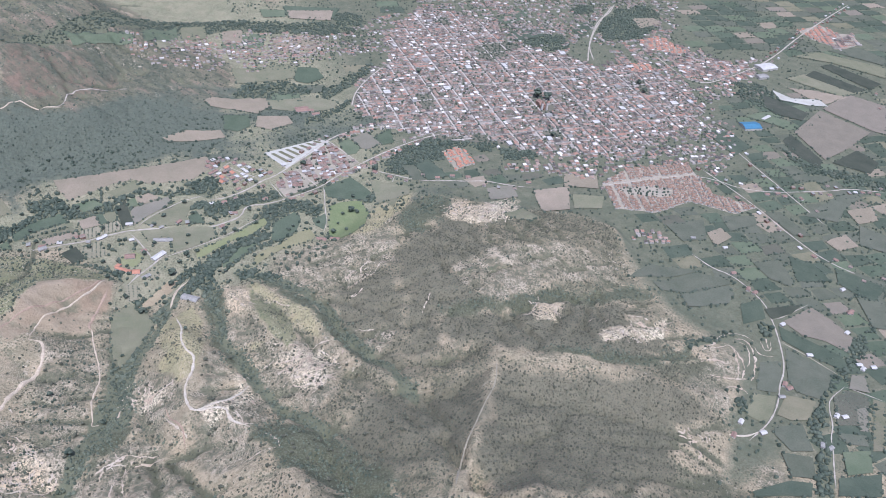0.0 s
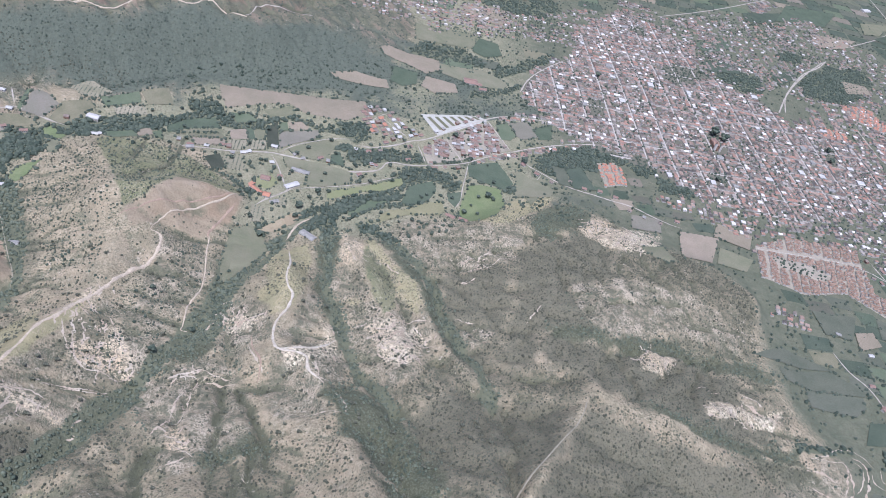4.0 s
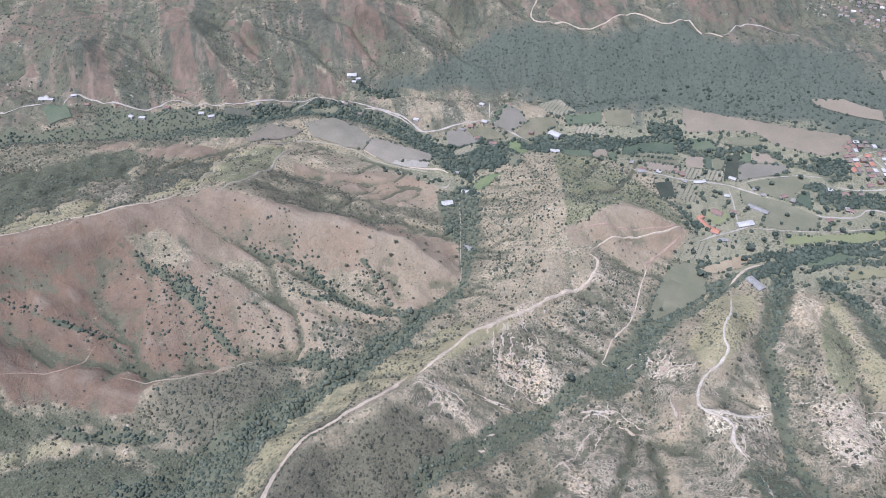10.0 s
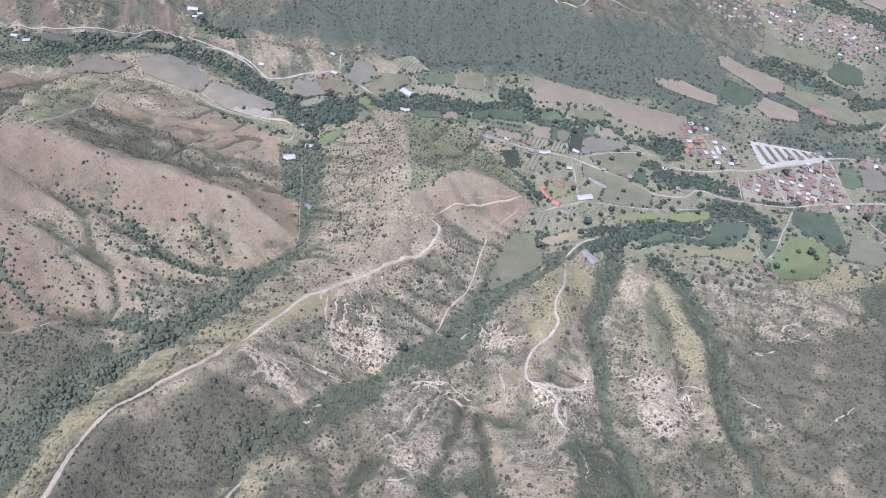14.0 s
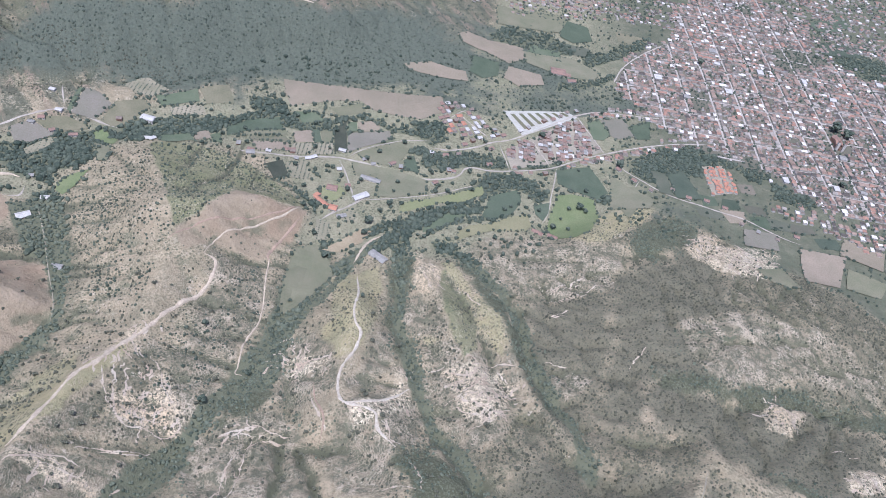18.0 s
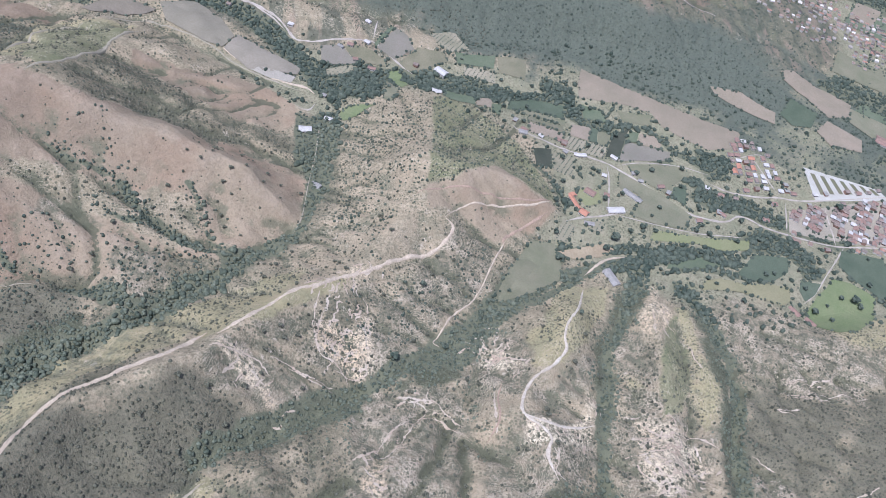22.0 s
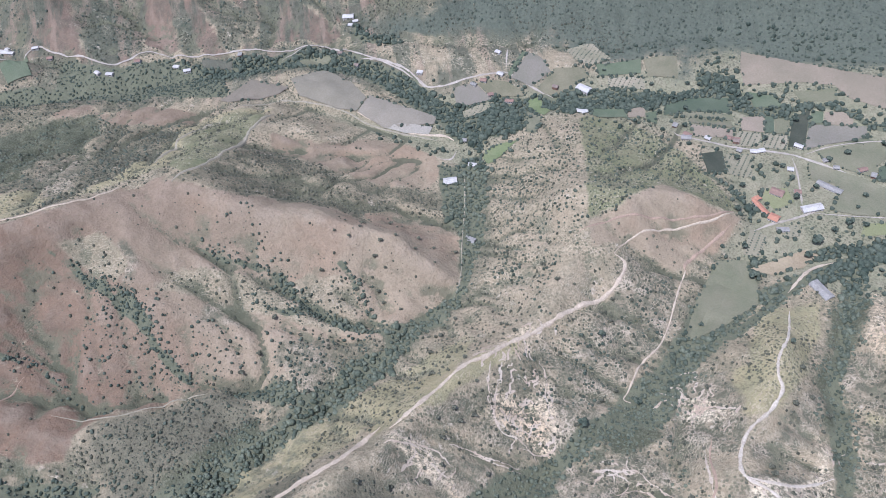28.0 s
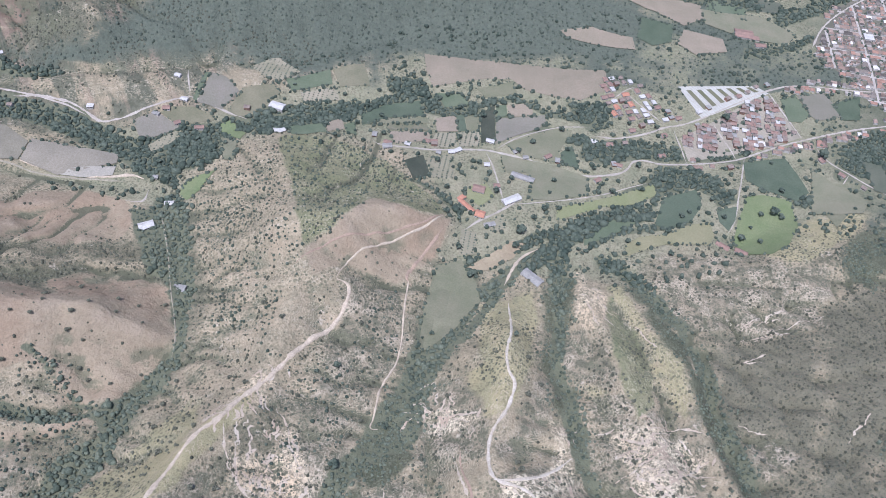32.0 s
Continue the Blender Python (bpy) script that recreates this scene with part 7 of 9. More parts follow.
CROPS |= {
    # deep and rank: blue raised a little, distance haze put into the greens
    "deep": crop("deep_green_crop", (0.075, 0.094, 0.068), (0.107, 0.124, 0.088)),
    "rank": crop("rank_pasture", (0.116, 0.125, 0.09), (0.152, 0.152, 0.113)),
    "grey": crop("stubble", (0.25, 0.22, 0.18), (0.21, 0.195, 0.15)),
    "tan": crop("dry_stubble", (0.335, 0.27, 0.205), (0.275, 0.23, 0.17)),
    "ochre": crop("dry_meadow", (0.32, 0.285, 0.175), (0.265, 0.245, 0.145)),
    "sandy": crop("bare_soil", (0.42, 0.34, 0.23), (0.36, 0.28, 0.19)),
    "orchard": crop("orchard_soil", (0.34, 0.295, 0.215), (0.26, 0.24, 0.165), 6),
    "net": crop("shade_net", (0.29, 0.255, 0.20), (0.24, 0.212, 0.165), 8),
    "netwhite": crop("pale_net", (0.42, 0.38, 0.315), (0.31, 0.282, 0.235), 8),
}
CROPS |= {
    "brown": crop("bare_field", (0.25, 0.21, 0.165), (0.21, 0.182, 0.142), 8),
    "yards": crop("town_yards", (0.20, 0.178, 0.138), (0.125, 0.122, 0.09), 10),
    "lane": crop("pale_lanes", (0.40, 0.345, 0.275), (0.30, 0.262, 0.205), 10),
    "rows": crop("dense_rows", (0.062, 0.07, 0.052), (0.095, 0.098, 0.074), 9, 0.9),
    "plough": crop("dark_plough", (0.12, 0.12, 0.09), (0.15, 0.14, 0.105), 5),
    "lot": crop("lot_grass", (0.15, 0.15, 0.09), (0.20, 0.18, 0.12)),
    "chalk": crop("graded_chalk", (0.54, 0.51, 0.46), (0.44, 0.41, 0.36), 12),
}


# ---- mesh helpers ----
def mesh_from(name, verts, tris, material_list, which=None, smooth=False):
    """A triangle mesh from arrays."""
    mesh = bpy.data.meshes.new(name)
    verts, tris = np.asarray(verts, np.float32), np.asarray(tris, np.int32)
    mesh.vertices.add(len(verts))
    mesh.vertices.foreach_set("co", verts.ravel())
    mesh.loops.add(tris.size)
    mesh.loops.foreach_set("vertex_index", tris.ravel())
    mesh.polygons.add(len(tris))
    mesh.polygons.foreach_set("loop_start", np.arange(0, tris.size, tris.shape[1], dtype=np.int32))
    mesh.polygons.foreach_set("loop_total", np.full(len(tris), tris.shape[1], np.int32))
    for m in material_list:
        mesh.materials.append(m)
    if which is not None:
        mesh.polygons.foreach_set("material_index", np.asarray(which, np.int32))
    if smooth:
        mesh.polygons.foreach_set("use_smooth", np.ones(len(tris), bool))
    mesh.update(calc_edges=True)
    mesh.validate()
    return mesh


def part(name, bm, mat, parent, label=""):
    mesh = bpy.data.meshes.new(name)
    bm.to_mesh(mesh)
    bm.free()
    mesh.materials.append(mat)
    ob = new(name, mesh)
    ob.parent = parent
    if label:
        ob["label"] = label
    return ob


def box(w, d, h, x=0.0, y=0.0, z=0.0, slope=0.0):
    """A block standing on z, its top drawn in by slope."""
    bm = bmesh.new()
    bmesh.ops.create_cube(bm, size=1)
    for v in bm.verts:
        k = 1 - slope if v.co.z > 0 else 1
        v.co = (v.co.x * w * k + x, v.co.y * d * k + y, (v.co.z + 0.5) * h + z)
    return bm


def inside(poly, px, py):
    """Which points lie in the polygon."""
    hit = np.zeros(px.shape, bool)
    for (ax, ay), (bx, by) in zip(poly, poly[1:] + poly[:1]):
        if ay != by:
            hit ^= ((ay > py) != (by > py)) & (px < (bx - ax) * (py - ay) / (by - ay) + ax)
    return hit


def border(poly, px, py, closed=True):
    """Distance to the outline."""
    best = np.full(px.shape, 1e9)
    for (ax, ay), (bx, by) in zip(poly, poly[1:] + (poly[:1] if closed else [])):
        dx, dy = bx - ax, by - ay
        k = np.clip(((px - ax) * dx + (py - ay) * dy) / max(dx * dx + dy * dy, 1e-6), 0, 1)
        best = np.minimum(best, np.hypot(px - ax - k * dx, py - ay - k * dy))
    return best


def bounds(poly, pad=0.0):
    xs, ys = zip(*poly)
    return min(xs) - pad, max(xs) + pad, min(ys) - pad, max(ys) + pad


# ---- the ground sheet, with what covers it ----
cover = {k: np.zeros_like(grid_x) for k in ("wood", "scrub", "forest", "red", "pale", "grass")}
SOFT = {"wood": 8, "scrub": 14, "forest": 34, "red": 14, "pale": 6, "grass": 8}
for kind, poly in AREAS:
    pad = SOFT[kind]
    x0, x1, y0, y1 = bounds(poly, pad)
    i0, i1 = np.searchsorted(GX, (x0, x1))
    j0, j1 = np.searchsorted(GY, (y0, y1))
    if i1 <= i0 or j1 <= j0:
        continue
    view = (slice(j0, j1 + 1), slice(i0, i1 + 1))
    sway = 90 if kind == "forest" else 26
    px = grid_x[view] + sway * (fractal(grid_x[view], grid_y[view], sway * 1.6, 4, 31) - 0.5)
    py = grid_y[view] + sway * (fractal(grid_x[view], grid_y[view], sway * 1.6, 4, 47) - 0.5)
    far = border(poly, px, py) * np.where(inside(poly, px, py), 1, -1)
    cover[kind][view] = np.maximum(cover[kind][view], np.clip(0.5 + 0.5 * far / pad, 0, 1))
for name in ("creek_spur_west", "creek_spur_east", "creek_mid", "creek_dark", "creek_west", "creek_west_far", "river", "river_low", "creek_south_valley"):
    wide = 1.25 * {"river": 17, "river_low": 12, "creek_west_far": 7, "creek_south_valley": 11, "creek_west": 13, "creek_dark": 10, "creek_mid": 9}.get(name, 15)
    line = [p[:2] for p in CREEKS[name]]
    x0, x1, y0, y1 = bounds(line, 60)
    i0, i1 = np.searchsorted(GX, (x0, x1))
    j0, j1 = np.searchsorted(GY, (y0, y1))
    view = (slice(j0, j1 + 1), slice(i0, i1 + 1))
    px = grid_x[view] + 22 * (fractal(grid_x[view], grid_y[view], 40, 3, 61) - 0.5)
    py = grid_y[view] + 22 * (fractal(grid_x[view], grid_y[view], 40, 3, 67) - 0.5)
    far = border(line, px, py, False)
    cover["scrub"][view] = np.maximum(cover["scrub"][view], np.clip(0.5 + (wide * 2.0 - far) / 50, 0, 1))
    cover["wood"][view] = np.maximum(cover["wood"][view], np.clip(0.5 + (wide * (0.45 + 1.1 * fractal(grid_x[view], grid_y[view], 70, 2, 71)) - far) / 18, 0, 1))
back = (grid_y > 1500 + 0.45 * np.minimum(grid_x, 0)) & (grid_x < 620) & (grid_x < 900 - 0.5 * (grid_y - 1500).clip(0))
tone = fractal(grid_x, grid_y, 300, 3, 77)
bare_hill = cover["red"].copy()
cover["red"] = np.maximum(cover["red"], np.where((rough > 62) & back, np.clip((tone - 0.46) * 5, 0.1, 1) * 0.9 * np.clip(1.1 - gully * 2.0, 0, 1), 0))
cover["scrub"] = np.maximum(cover["scrub"], np.where((rough > 50) & back, np.clip((0.6 - tone) * 4, 0.5, 1) + np.clip(-rib, 0, 1) * 0.6 + gully, 0).clip(0, 1))
cover["forest"] = np.maximum(cover["forest"], (1 - cover["red"]) * np.where((grid_y > 1560) & (grid_y < 1960) & (grid_x < 700) & (grid_x > -500) & (rough > 9) & (rough < 85), np.clip(0.0 + 1.1 * fractal(grid_x, grid_y, 120, 3, 79) - (rough - 55).clip(0) / 40, 0, 1), 0))
south_hill = (grid_x > 180) & (grid_x < 950) & (grid_y > 100) & (grid_y < 1020) & (rough > 18)
cover["scrub"] = np.where(south_hill, np.maximum(cover["scrub"], 0.30 + 0.5 * fractal(grid_x, grid_y, 130, 3, 83)), cover["scrub"])
cover["scrub"] *= np.where(back, 1 - 0.45 * bare_hill, 1)
north_slope = (grid_x > -150) & (grid_x < 560) & (grid_y > 1800) & (grid_y < 2320) & (rough > 8)
cover["scrub"] = np.where(north_slope, np.maximum(cover["scrub"], 0.75 * (1 - cover["red"])), cover["scrub"])
cover["scrub"] *= 1 - 0.85 * np.maximum(cover["grass"], 0.6 * cover["pale"])
cover["wood"] *= 1 - 0.6 * cover["grass"]
cover |= {k: np.zeros_like(grid_x) for k in ("worn", "lush", "meadow", "dotted", "even")}
KEEP = {"worn": ("red", "pale"), "pale": ("worn", "red"), "dotted": tuple(cover), "even": ("lush", "worn", "pale", "meadow")}
for kind, poly in ZONES:
    soft, sway = {"lush": (36, 46), "scrub": (22, 26), "worn": (26, 34), "thin": (34, 40), "even": (50, 40)}.get(kind, (11, 16))
    x0, x1, y0, y1 = bounds(poly, 20 + soft)
    i0, i1 = np.searchsorted(GX, (x0, x1))
    j0, j1 = np.searchsorted(GY, (y0, y1))
    view = (slice(j0, j1 + 1), slice(i0, i1 + 1))
    px = grid_x[view] + sway * (fractal(grid_x[view], grid_y[view], 10 + sway, 3, 33) - 0.5)
    py = grid_y[view] + sway * (fractal(grid_x[view], grid_y[view], 10 + sway, 3, 49) - 0.5)
    mask = np.clip(0.5 + border(poly, px, py) * np.where(inside(poly, px, py), 1, -1) / soft, 0, 1)
    if kind == "thin":  # scattered scrub on dry grass
        cover["scrub"][view] *= 1 - 0.5 * mask
        continue
    for k in cover:
        if k != "wood" and k not in KEEP.get(kind, ()):
            cover[k][view] *= 1 - mask
    if kind in ("red", "tan", "grass"):
        cover["wood"][view] *= 1 - 0.9 * mask
    if kind != "tan":
        cover[kind][view] = np.maximum(cover[kind][view], mask)
for wide, line in GULLY_TREES:
    x0, x1, y0, y1 = bounds(line, 40)
    i0, i1 = np.searchsorted(GX, (x0, x1))
    j0, j1 = np.searchsorted(GY, (y0, y1))
    view = (slice(j0, j1 + 1), slice(i0, i1 + 1))
    far = border(line, grid_x[view], grid_y[view], False) + 7 * (fractal(grid_x[view], grid_y[view], 24, 3, 63) - 0.5)
    cover["wood"][view] = np.maximum(cover["wood"][view], np.clip(0.5 + (wide * (0.5 + fractal(grid_x[view], grid_y[view], 45, 2, 65)) - far) / 9, 0, 1))
cover["even"] *= (1 - cover["worn"]) * (1 - cover["meadow"]) * (1 - cover["pale"])
cover["plain"] = np.clip((np.where((grid_x < 430) & (grid_y > 1050), 34, 22) - rough) / 11, 0, 1)
for free in ("red", "pale", "grass", "scrub", "worn", "lush", "meadow", "dotted", "even"):
    cover[free] *= 1 - cover["plain"] * (0.8 if free != "pale" else 0.3)


def grid_value(layer, px, py):
    i = np.clip(np.searchsorted(GX, px) - 1, 0, len(GX) - 2)
    j = np.clip(np.searchsorted(GY, py) - 1, 0, len(GY) - 2)
    return layer[j, i]


rows_n, cols_n = grid_x.shape
number = np.arange(rows_n * cols_n).reshape(rows_n, cols_n)
quads = np.stack([number[:-1, :-1], number[:-1, 1:], number[1:, 1:], number[1:, :-1]], -1).reshape(-1, 4)
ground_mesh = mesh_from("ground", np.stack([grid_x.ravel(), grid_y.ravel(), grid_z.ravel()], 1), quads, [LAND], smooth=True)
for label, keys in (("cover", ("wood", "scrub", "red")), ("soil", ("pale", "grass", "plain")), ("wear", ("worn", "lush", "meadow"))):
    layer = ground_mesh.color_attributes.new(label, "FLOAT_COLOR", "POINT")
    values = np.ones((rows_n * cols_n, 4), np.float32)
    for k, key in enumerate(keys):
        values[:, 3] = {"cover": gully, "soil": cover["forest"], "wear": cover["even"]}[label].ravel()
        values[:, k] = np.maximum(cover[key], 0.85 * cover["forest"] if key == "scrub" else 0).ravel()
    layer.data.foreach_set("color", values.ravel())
layer = ground_mesh.attributes.new("rib", "FLOAT", "POINT")
layer.data.foreach_set("value", (0.5 + 0.5 * rib).astype(np.float32).ravel())
ground = new("ground", ground_mesh)
tagged(ground, "dry brown hills, wooded creeks and flat valley land", "ground", kind="structure")


# ---- roads ----
def along(points, step):
    """Evenly spaced points on a softened line, with the heading at each."""
    pts = np.array(points, float)
    for _ in range(2):
        q = np.empty((2 * len(pts), 2))
        q[0], q[-1] = pts[0], pts[-1]
        q[1:-1:2], q[2:-1:2] = 0.75 * pts[:-1] + 0.25 * pts[1:], 0.25 * pts[:-1] + 0.75 * pts[1:]
        pts = q
    gaps = np.r_[0, np.cumsum(np.hypot(*np.diff(pts, axis=0).T))]
    at = np.arange(0, gaps[-1], step)
    x, y = np.interp(at, gaps, pts[:, 0]), np.interp(at, gaps, pts[:, 1])
    return x, y, np.arctan2(np.gradient(y), np.gradient(x))


def ribbon(name, points, width, mat, lift=0.55, step=5.0, seed=1, ragged=False, level=False, even=False):
    x, y, turn = along(points, step)
    if len(x) < 3:
        x, y = np.linspace(points[0][0], points[-1][0], 4), np.linspace(points[0][1], points[-1][1], 4)
        turn = np.full(4, math.atan2(points[-1][1] - points[0][1], points[-1][0] - points[0][0]))
    run = np.arange(len(x)) * step
    wide = width * (0.2 + 1.6 * fractal(x, y, 7, 4, seed)) * np.clip(np.minimum(run, run[-1] - run) / 22, 0.2, 1)
    if even:
        wide = np.full(len(x), width)
    if ragged:
        k = np.linspace(0, 1, len(x))
        wide = width * (0.1 + 2.0 * lattice(x / 3, y / 3, seed) ** 1.3 * lattice(x / 11, y / 11, seed + 9)) * np.sin(np.pi * k) ** 0.4 + 0.15
        sway = 6.0 * (fractal(x, y, 11, 3, seed + 5) - 0.5)
        x, y = x - np.sin(turn) * sway, y + np.cos(turn) * sway
    rows = []
    middle = ground_z(x, y) + lift
    for side in (-0.8, -0.5, -0.18, 0.18, 0.5, 0.8) if level else (-0.5, -0.18, 0.18, 0.5):
        px, py = x - np.sin(turn) * wide * side, y + np.cos(turn) * wide * side
        z = ground_z(px, py) + lift * (1.0 if abs(side) < 0.3 else 0.75)
        if level:  # a bench cut across the slope, with banks down to the ground
            z = ground_z(px, py) - 0.4 if abs(side) > 0.6 else np.maximum(z, middle)
        rows.append(np.stack([px, py, z], 1))
    verts = np.concatenate(rows)
    n = len(x)
    k = np.arange(n - 1)
    faces = np.concatenate([np.stack([r * n + k, r * n + k + 1, (r + 1) * n + k + 1, (r + 1) * n + k], 1) for r in range(len(rows) - 1)])
    return new(name, mesh_from(name, verts, faces[:, ::-1], [mat], smooth=True))


SAY = {"dirt": "pale gravel country road", "sand": "sandy vehicle track over the hill", "red": "reddish clay track on the slope", "pale": "chalky white quarry track", "dry": "dry grassy track along the crest"}
for n, (name, (width, skin, line)) in enumerate(ROADS.items()):
    road = ribbon("track" if width < 6 else "road", line, width * 0.64, ROAD_SKIN[skin], (1.6 if name in ("mountain_road", "back_road") else 1.0 if skin in ("sand", "pale") else 0.55) + 0.006 * n, 3.0, seed=n, level=skin in ("sand", "red", "pale", "dry"))
    tagged(road, SAY[skin] + (" between fields" if skin == "dirt" else ""), "road", kind="structure")


# ---- fields ----
def field(name, kind, poly, step=13.0, lift=0.42):
    """A planted parcel that follows the ground, its edge a low bank."""
    bm = bmesh.new()
    bm.faces.new([bm.verts.new((x, y, 0)) for x, y in poly])
    x0, x1, y0, y1 = bounds(poly)
    for k, (low, high) in enumerate(((x0, x1), (y0, y1))):
        for at in np.arange(low + step / 2, high, step):
            co, no = ((at, 0, 0), (1, 0, 0)) if k == 0 else ((0, at, 0), (0, 1, 0))
            bmesh.ops.bisect_plane(bm, geom=bm.verts[:] + bm.edges[:] + bm.faces[:], plane_co=co, plane_no=no)
    bmesh.ops.triangulate(bm, faces=bm.faces[:])
    bm.normal_update()
    if bm.faces and sum(f.normal.z for f in bm.faces) < 0:
        bmesh.ops.reverse_faces(bm, faces=bm.faces[:])
    co = np.array([v.co[:2] for v in bm.verts])
    z = ground_z(co[:, 0], co[:, 1]) + lift
    for v, h in zip(bm.verts, z):
        v.co.z = h
    mesh = bpy.data.meshes.new("field")
    bm.to_mesh(mesh)
    bm.free()
    mesh.materials.append(CROPS[kind])
    return new(name, mesh)


TELL = {"deep": "deep green irrigated field", "rank": "rank dull pasture", "bright": "bright green field of young crop", "green": "green cropped field", "darkgreen": "dark green cropped field", "lime": "light green grazed meadow", "olive": "dull olive pasture", "pasture": "striped dry pasture", "scrubby": "fallow field with brown weeds", "grey": "greyish stubble field", "tan": "dry tan field on a slope", "ochre": "yellowed dry meadow", "sandy": "bare sandy yard", "orchard": "orchard parcel planted in rows", "net": "grey field under shade netting", "netwhite": "pale field under plastic sheeting", "brown": "large bare brown field", "rows": "dark parcel of dense planted rows", "plough": "dark ploughed field", "lot": "grassy building plot", "chalk": "white graded building land"}
taken = []
for name, (kind, poly) in FIELDS.items():
    ob = field("orchard" if kind == "orchard" else "field", kind, poly, 7.0 if kind in ("tan", "bright", "olive", "net", "netwhite", "grey", "ochre", "pasture") else 10.0, 0.7)
    tagged(ob, TELL[kind] + " beside hedges and tracks", "field", kind="structure")
    ob.location.z = 0.012 * len(taken)
    taken.append(poly)


def clear(px, py, polys):
    """Which points lie in none of the polygons."""
    ok = np.ones(np.shape(px), bool)
    for p in polys:
        x0, x1, y0, y1 = bounds(p)
        near = ok & (px > x0) & (px < x1) & (py > y0) & (py < y1)
        if near.any():
            ok[near] &= ~inside(p, px[near], py[near])
    return ok


rng = np.random.default_rng(7)
road_lines = [(line, width) for name, (width, _, line) in ROADS.items() if name != "creek_lane"]


def off_roads(px, py, gap):
    ok = np.ones(np.shape(px), bool)
    for line, width in road_lines:
        x0, x1, y0, y1 = bounds(line, gap + width)
        near = ok & (px > x0) & (px < x1) & (py > y0) & (py < y1)
        if near.any():
            ok[near] &= border(line, px[near], py[near], False) > gap + width / 2
    return ok


# patchwork of small parcels on the plain
PLAIN = [(830, 330), (960, 260), (1250, 700), (1090, 880), (1060, 1160), (1180, 1210), (1500, 1260), (1600, 1560), (1900, 1720), (2450, 1500), (2350, 500), (1800, 100)]
NORTH = [(320, 1900), (560, 2000), (760, 2250), (900, 2650), (1100, 3500), (2900, 3500), (3400, 2600), (2900, 1750), (2150, 1980), (1700, 2060), (1200, 2250), (800, 2120), (560, 1880)]
FAR = [(560, 3150), (900, 4500), (2600, 5000), (4000, 4300), (4300, 2300), (3400, 2600), (2900, 3500), (1100, 3500)]
quarter_polys = list(QUARTERS.values())
hedge_lines = []
for region, w, d, turn in ((PLAIN, 62, 44, -0.05), (NORTH, 88, 60, -0.05), (FAR, 190, 120, -0.5), (GREEN_BELT, 52, 38, 0.1)):
    x0, x1, y0, y1 = bounds(region)
    c, s = math.cos(turn), math.sin(turn)
    for gx in np.arange(x0, x1, w):
        shift = rng.uniform(0, d)
        for gy in np.arange(y0, y1, d):
            cuts = [(gx + 2, gy + shift + 2), (gx + w - 3, gy + shift + 2), (gx + w - 3, gy + shift + d - 3), (gx + 2, gy + shift + d - 3)]
            mid = (gx + w / 2, gy + shift + d / 2)
            poly = [(mid[0] + (x - mid[0]) * c - (y - mid[1]) * s + rng.uniform(-9, 9), mid[1] + (x - mid[0]) * s + (y - mid[1]) * c + rng.uniform(-5, 5)) for x, y in cuts]
            px, py = np.array([p[0] for p in poly] + [mid[0]]), np.array([p[1] for p in poly] + [mid[1]])
            if not inside(region, px, py)[-1] or not clear(px, py, quarter_polys).all() or not clear(px, py, taken)[-1] or grid_value(rough, px, py).max() > (24 if region is PLAIN else 12):
                continue
            if rng.random() < 0.05 or math.hypot(mid[0], mid[1] - 500) > 4900:
                continue
            kind = rng.choice(["rank", "deep", "green", "tan", "darkgreen", "scrubby", "brown", "plough"], p=[0.27, 0.30, 0.10, 0.05, 0.12, 0.06, 0.06, 0.04])
            ob = field("field", str(kind), poly, 40.0)
            tagged(ob, TELL[str(kind)] + " on the plain", "field", group="fields on the plain", kind="structure")
            hedge_lines += [(poly[0], poly[1]), (poly[1], poly[2])]

# graded building land with grassy plots between white lanes
LOTS = QUARTERS_LOTS
base = field("building_land", "chalk", LOTS, 12.0, 0.5)
tagged(base, "white graded building land with empty lanes", "building land", kind="structure")
taken.append(LOTS)
nw, ne, se, sw = (np.array(p, float) for p in LOTS)
for k in range(7):
    u0, u1 = 0.06 + k * 0.13, 0.12 + k * 0.13
    v0, v1 = 0.14, 0.80 - 0.03 * k
    skew = 0.05

    def spot(u, v):
        u = u + skew * v
        return tuple((nw * (1 - u) + ne * u) * (1 - v) + (sw * (1 - u) + se * u) * v)

    ob = field("building_plot", "lot", [spot(u0, v0), spot(u1, v0), spot(u1, v1), spot(u0, v1)], 14.0, 0.95)
    tagged(ob, "long grassy building plot between white lanes", "plot", group="building plots", kind="structure")


# ---- houses ----
def gable(w, d, rise, z, over=0.5, thick=0.25):
    """A pitched roof with eaves, ridge along x."""
    bm = bmesh.new()
    hw, hd = w / 2 + over, d / 2 + over
    top = [(-hw, -hd, z), (hw, -hd, z), (hw, 0, z + rise), (-hw, 0, z + rise), (hw, hd, z), (-hw, hd, z)]
    up = [bm.verts.new((x, y, h + thick)) for x, y, h in top]
    low = [bm.verts.new(p) for p in top]
    for f in ((0, 1, 2, 3), (3, 2, 4, 5)):
        bm.faces.new([up[k] for k in f])
        bm.faces.new([low[k] for k in reversed(f)])
    for a, b in ((0, 1), (1, 2), (2, 4), (4, 5), (5, 3), (3, 0)):
        bm.faces.new((low[a], low[b], up[b], up[a]))
    return bm


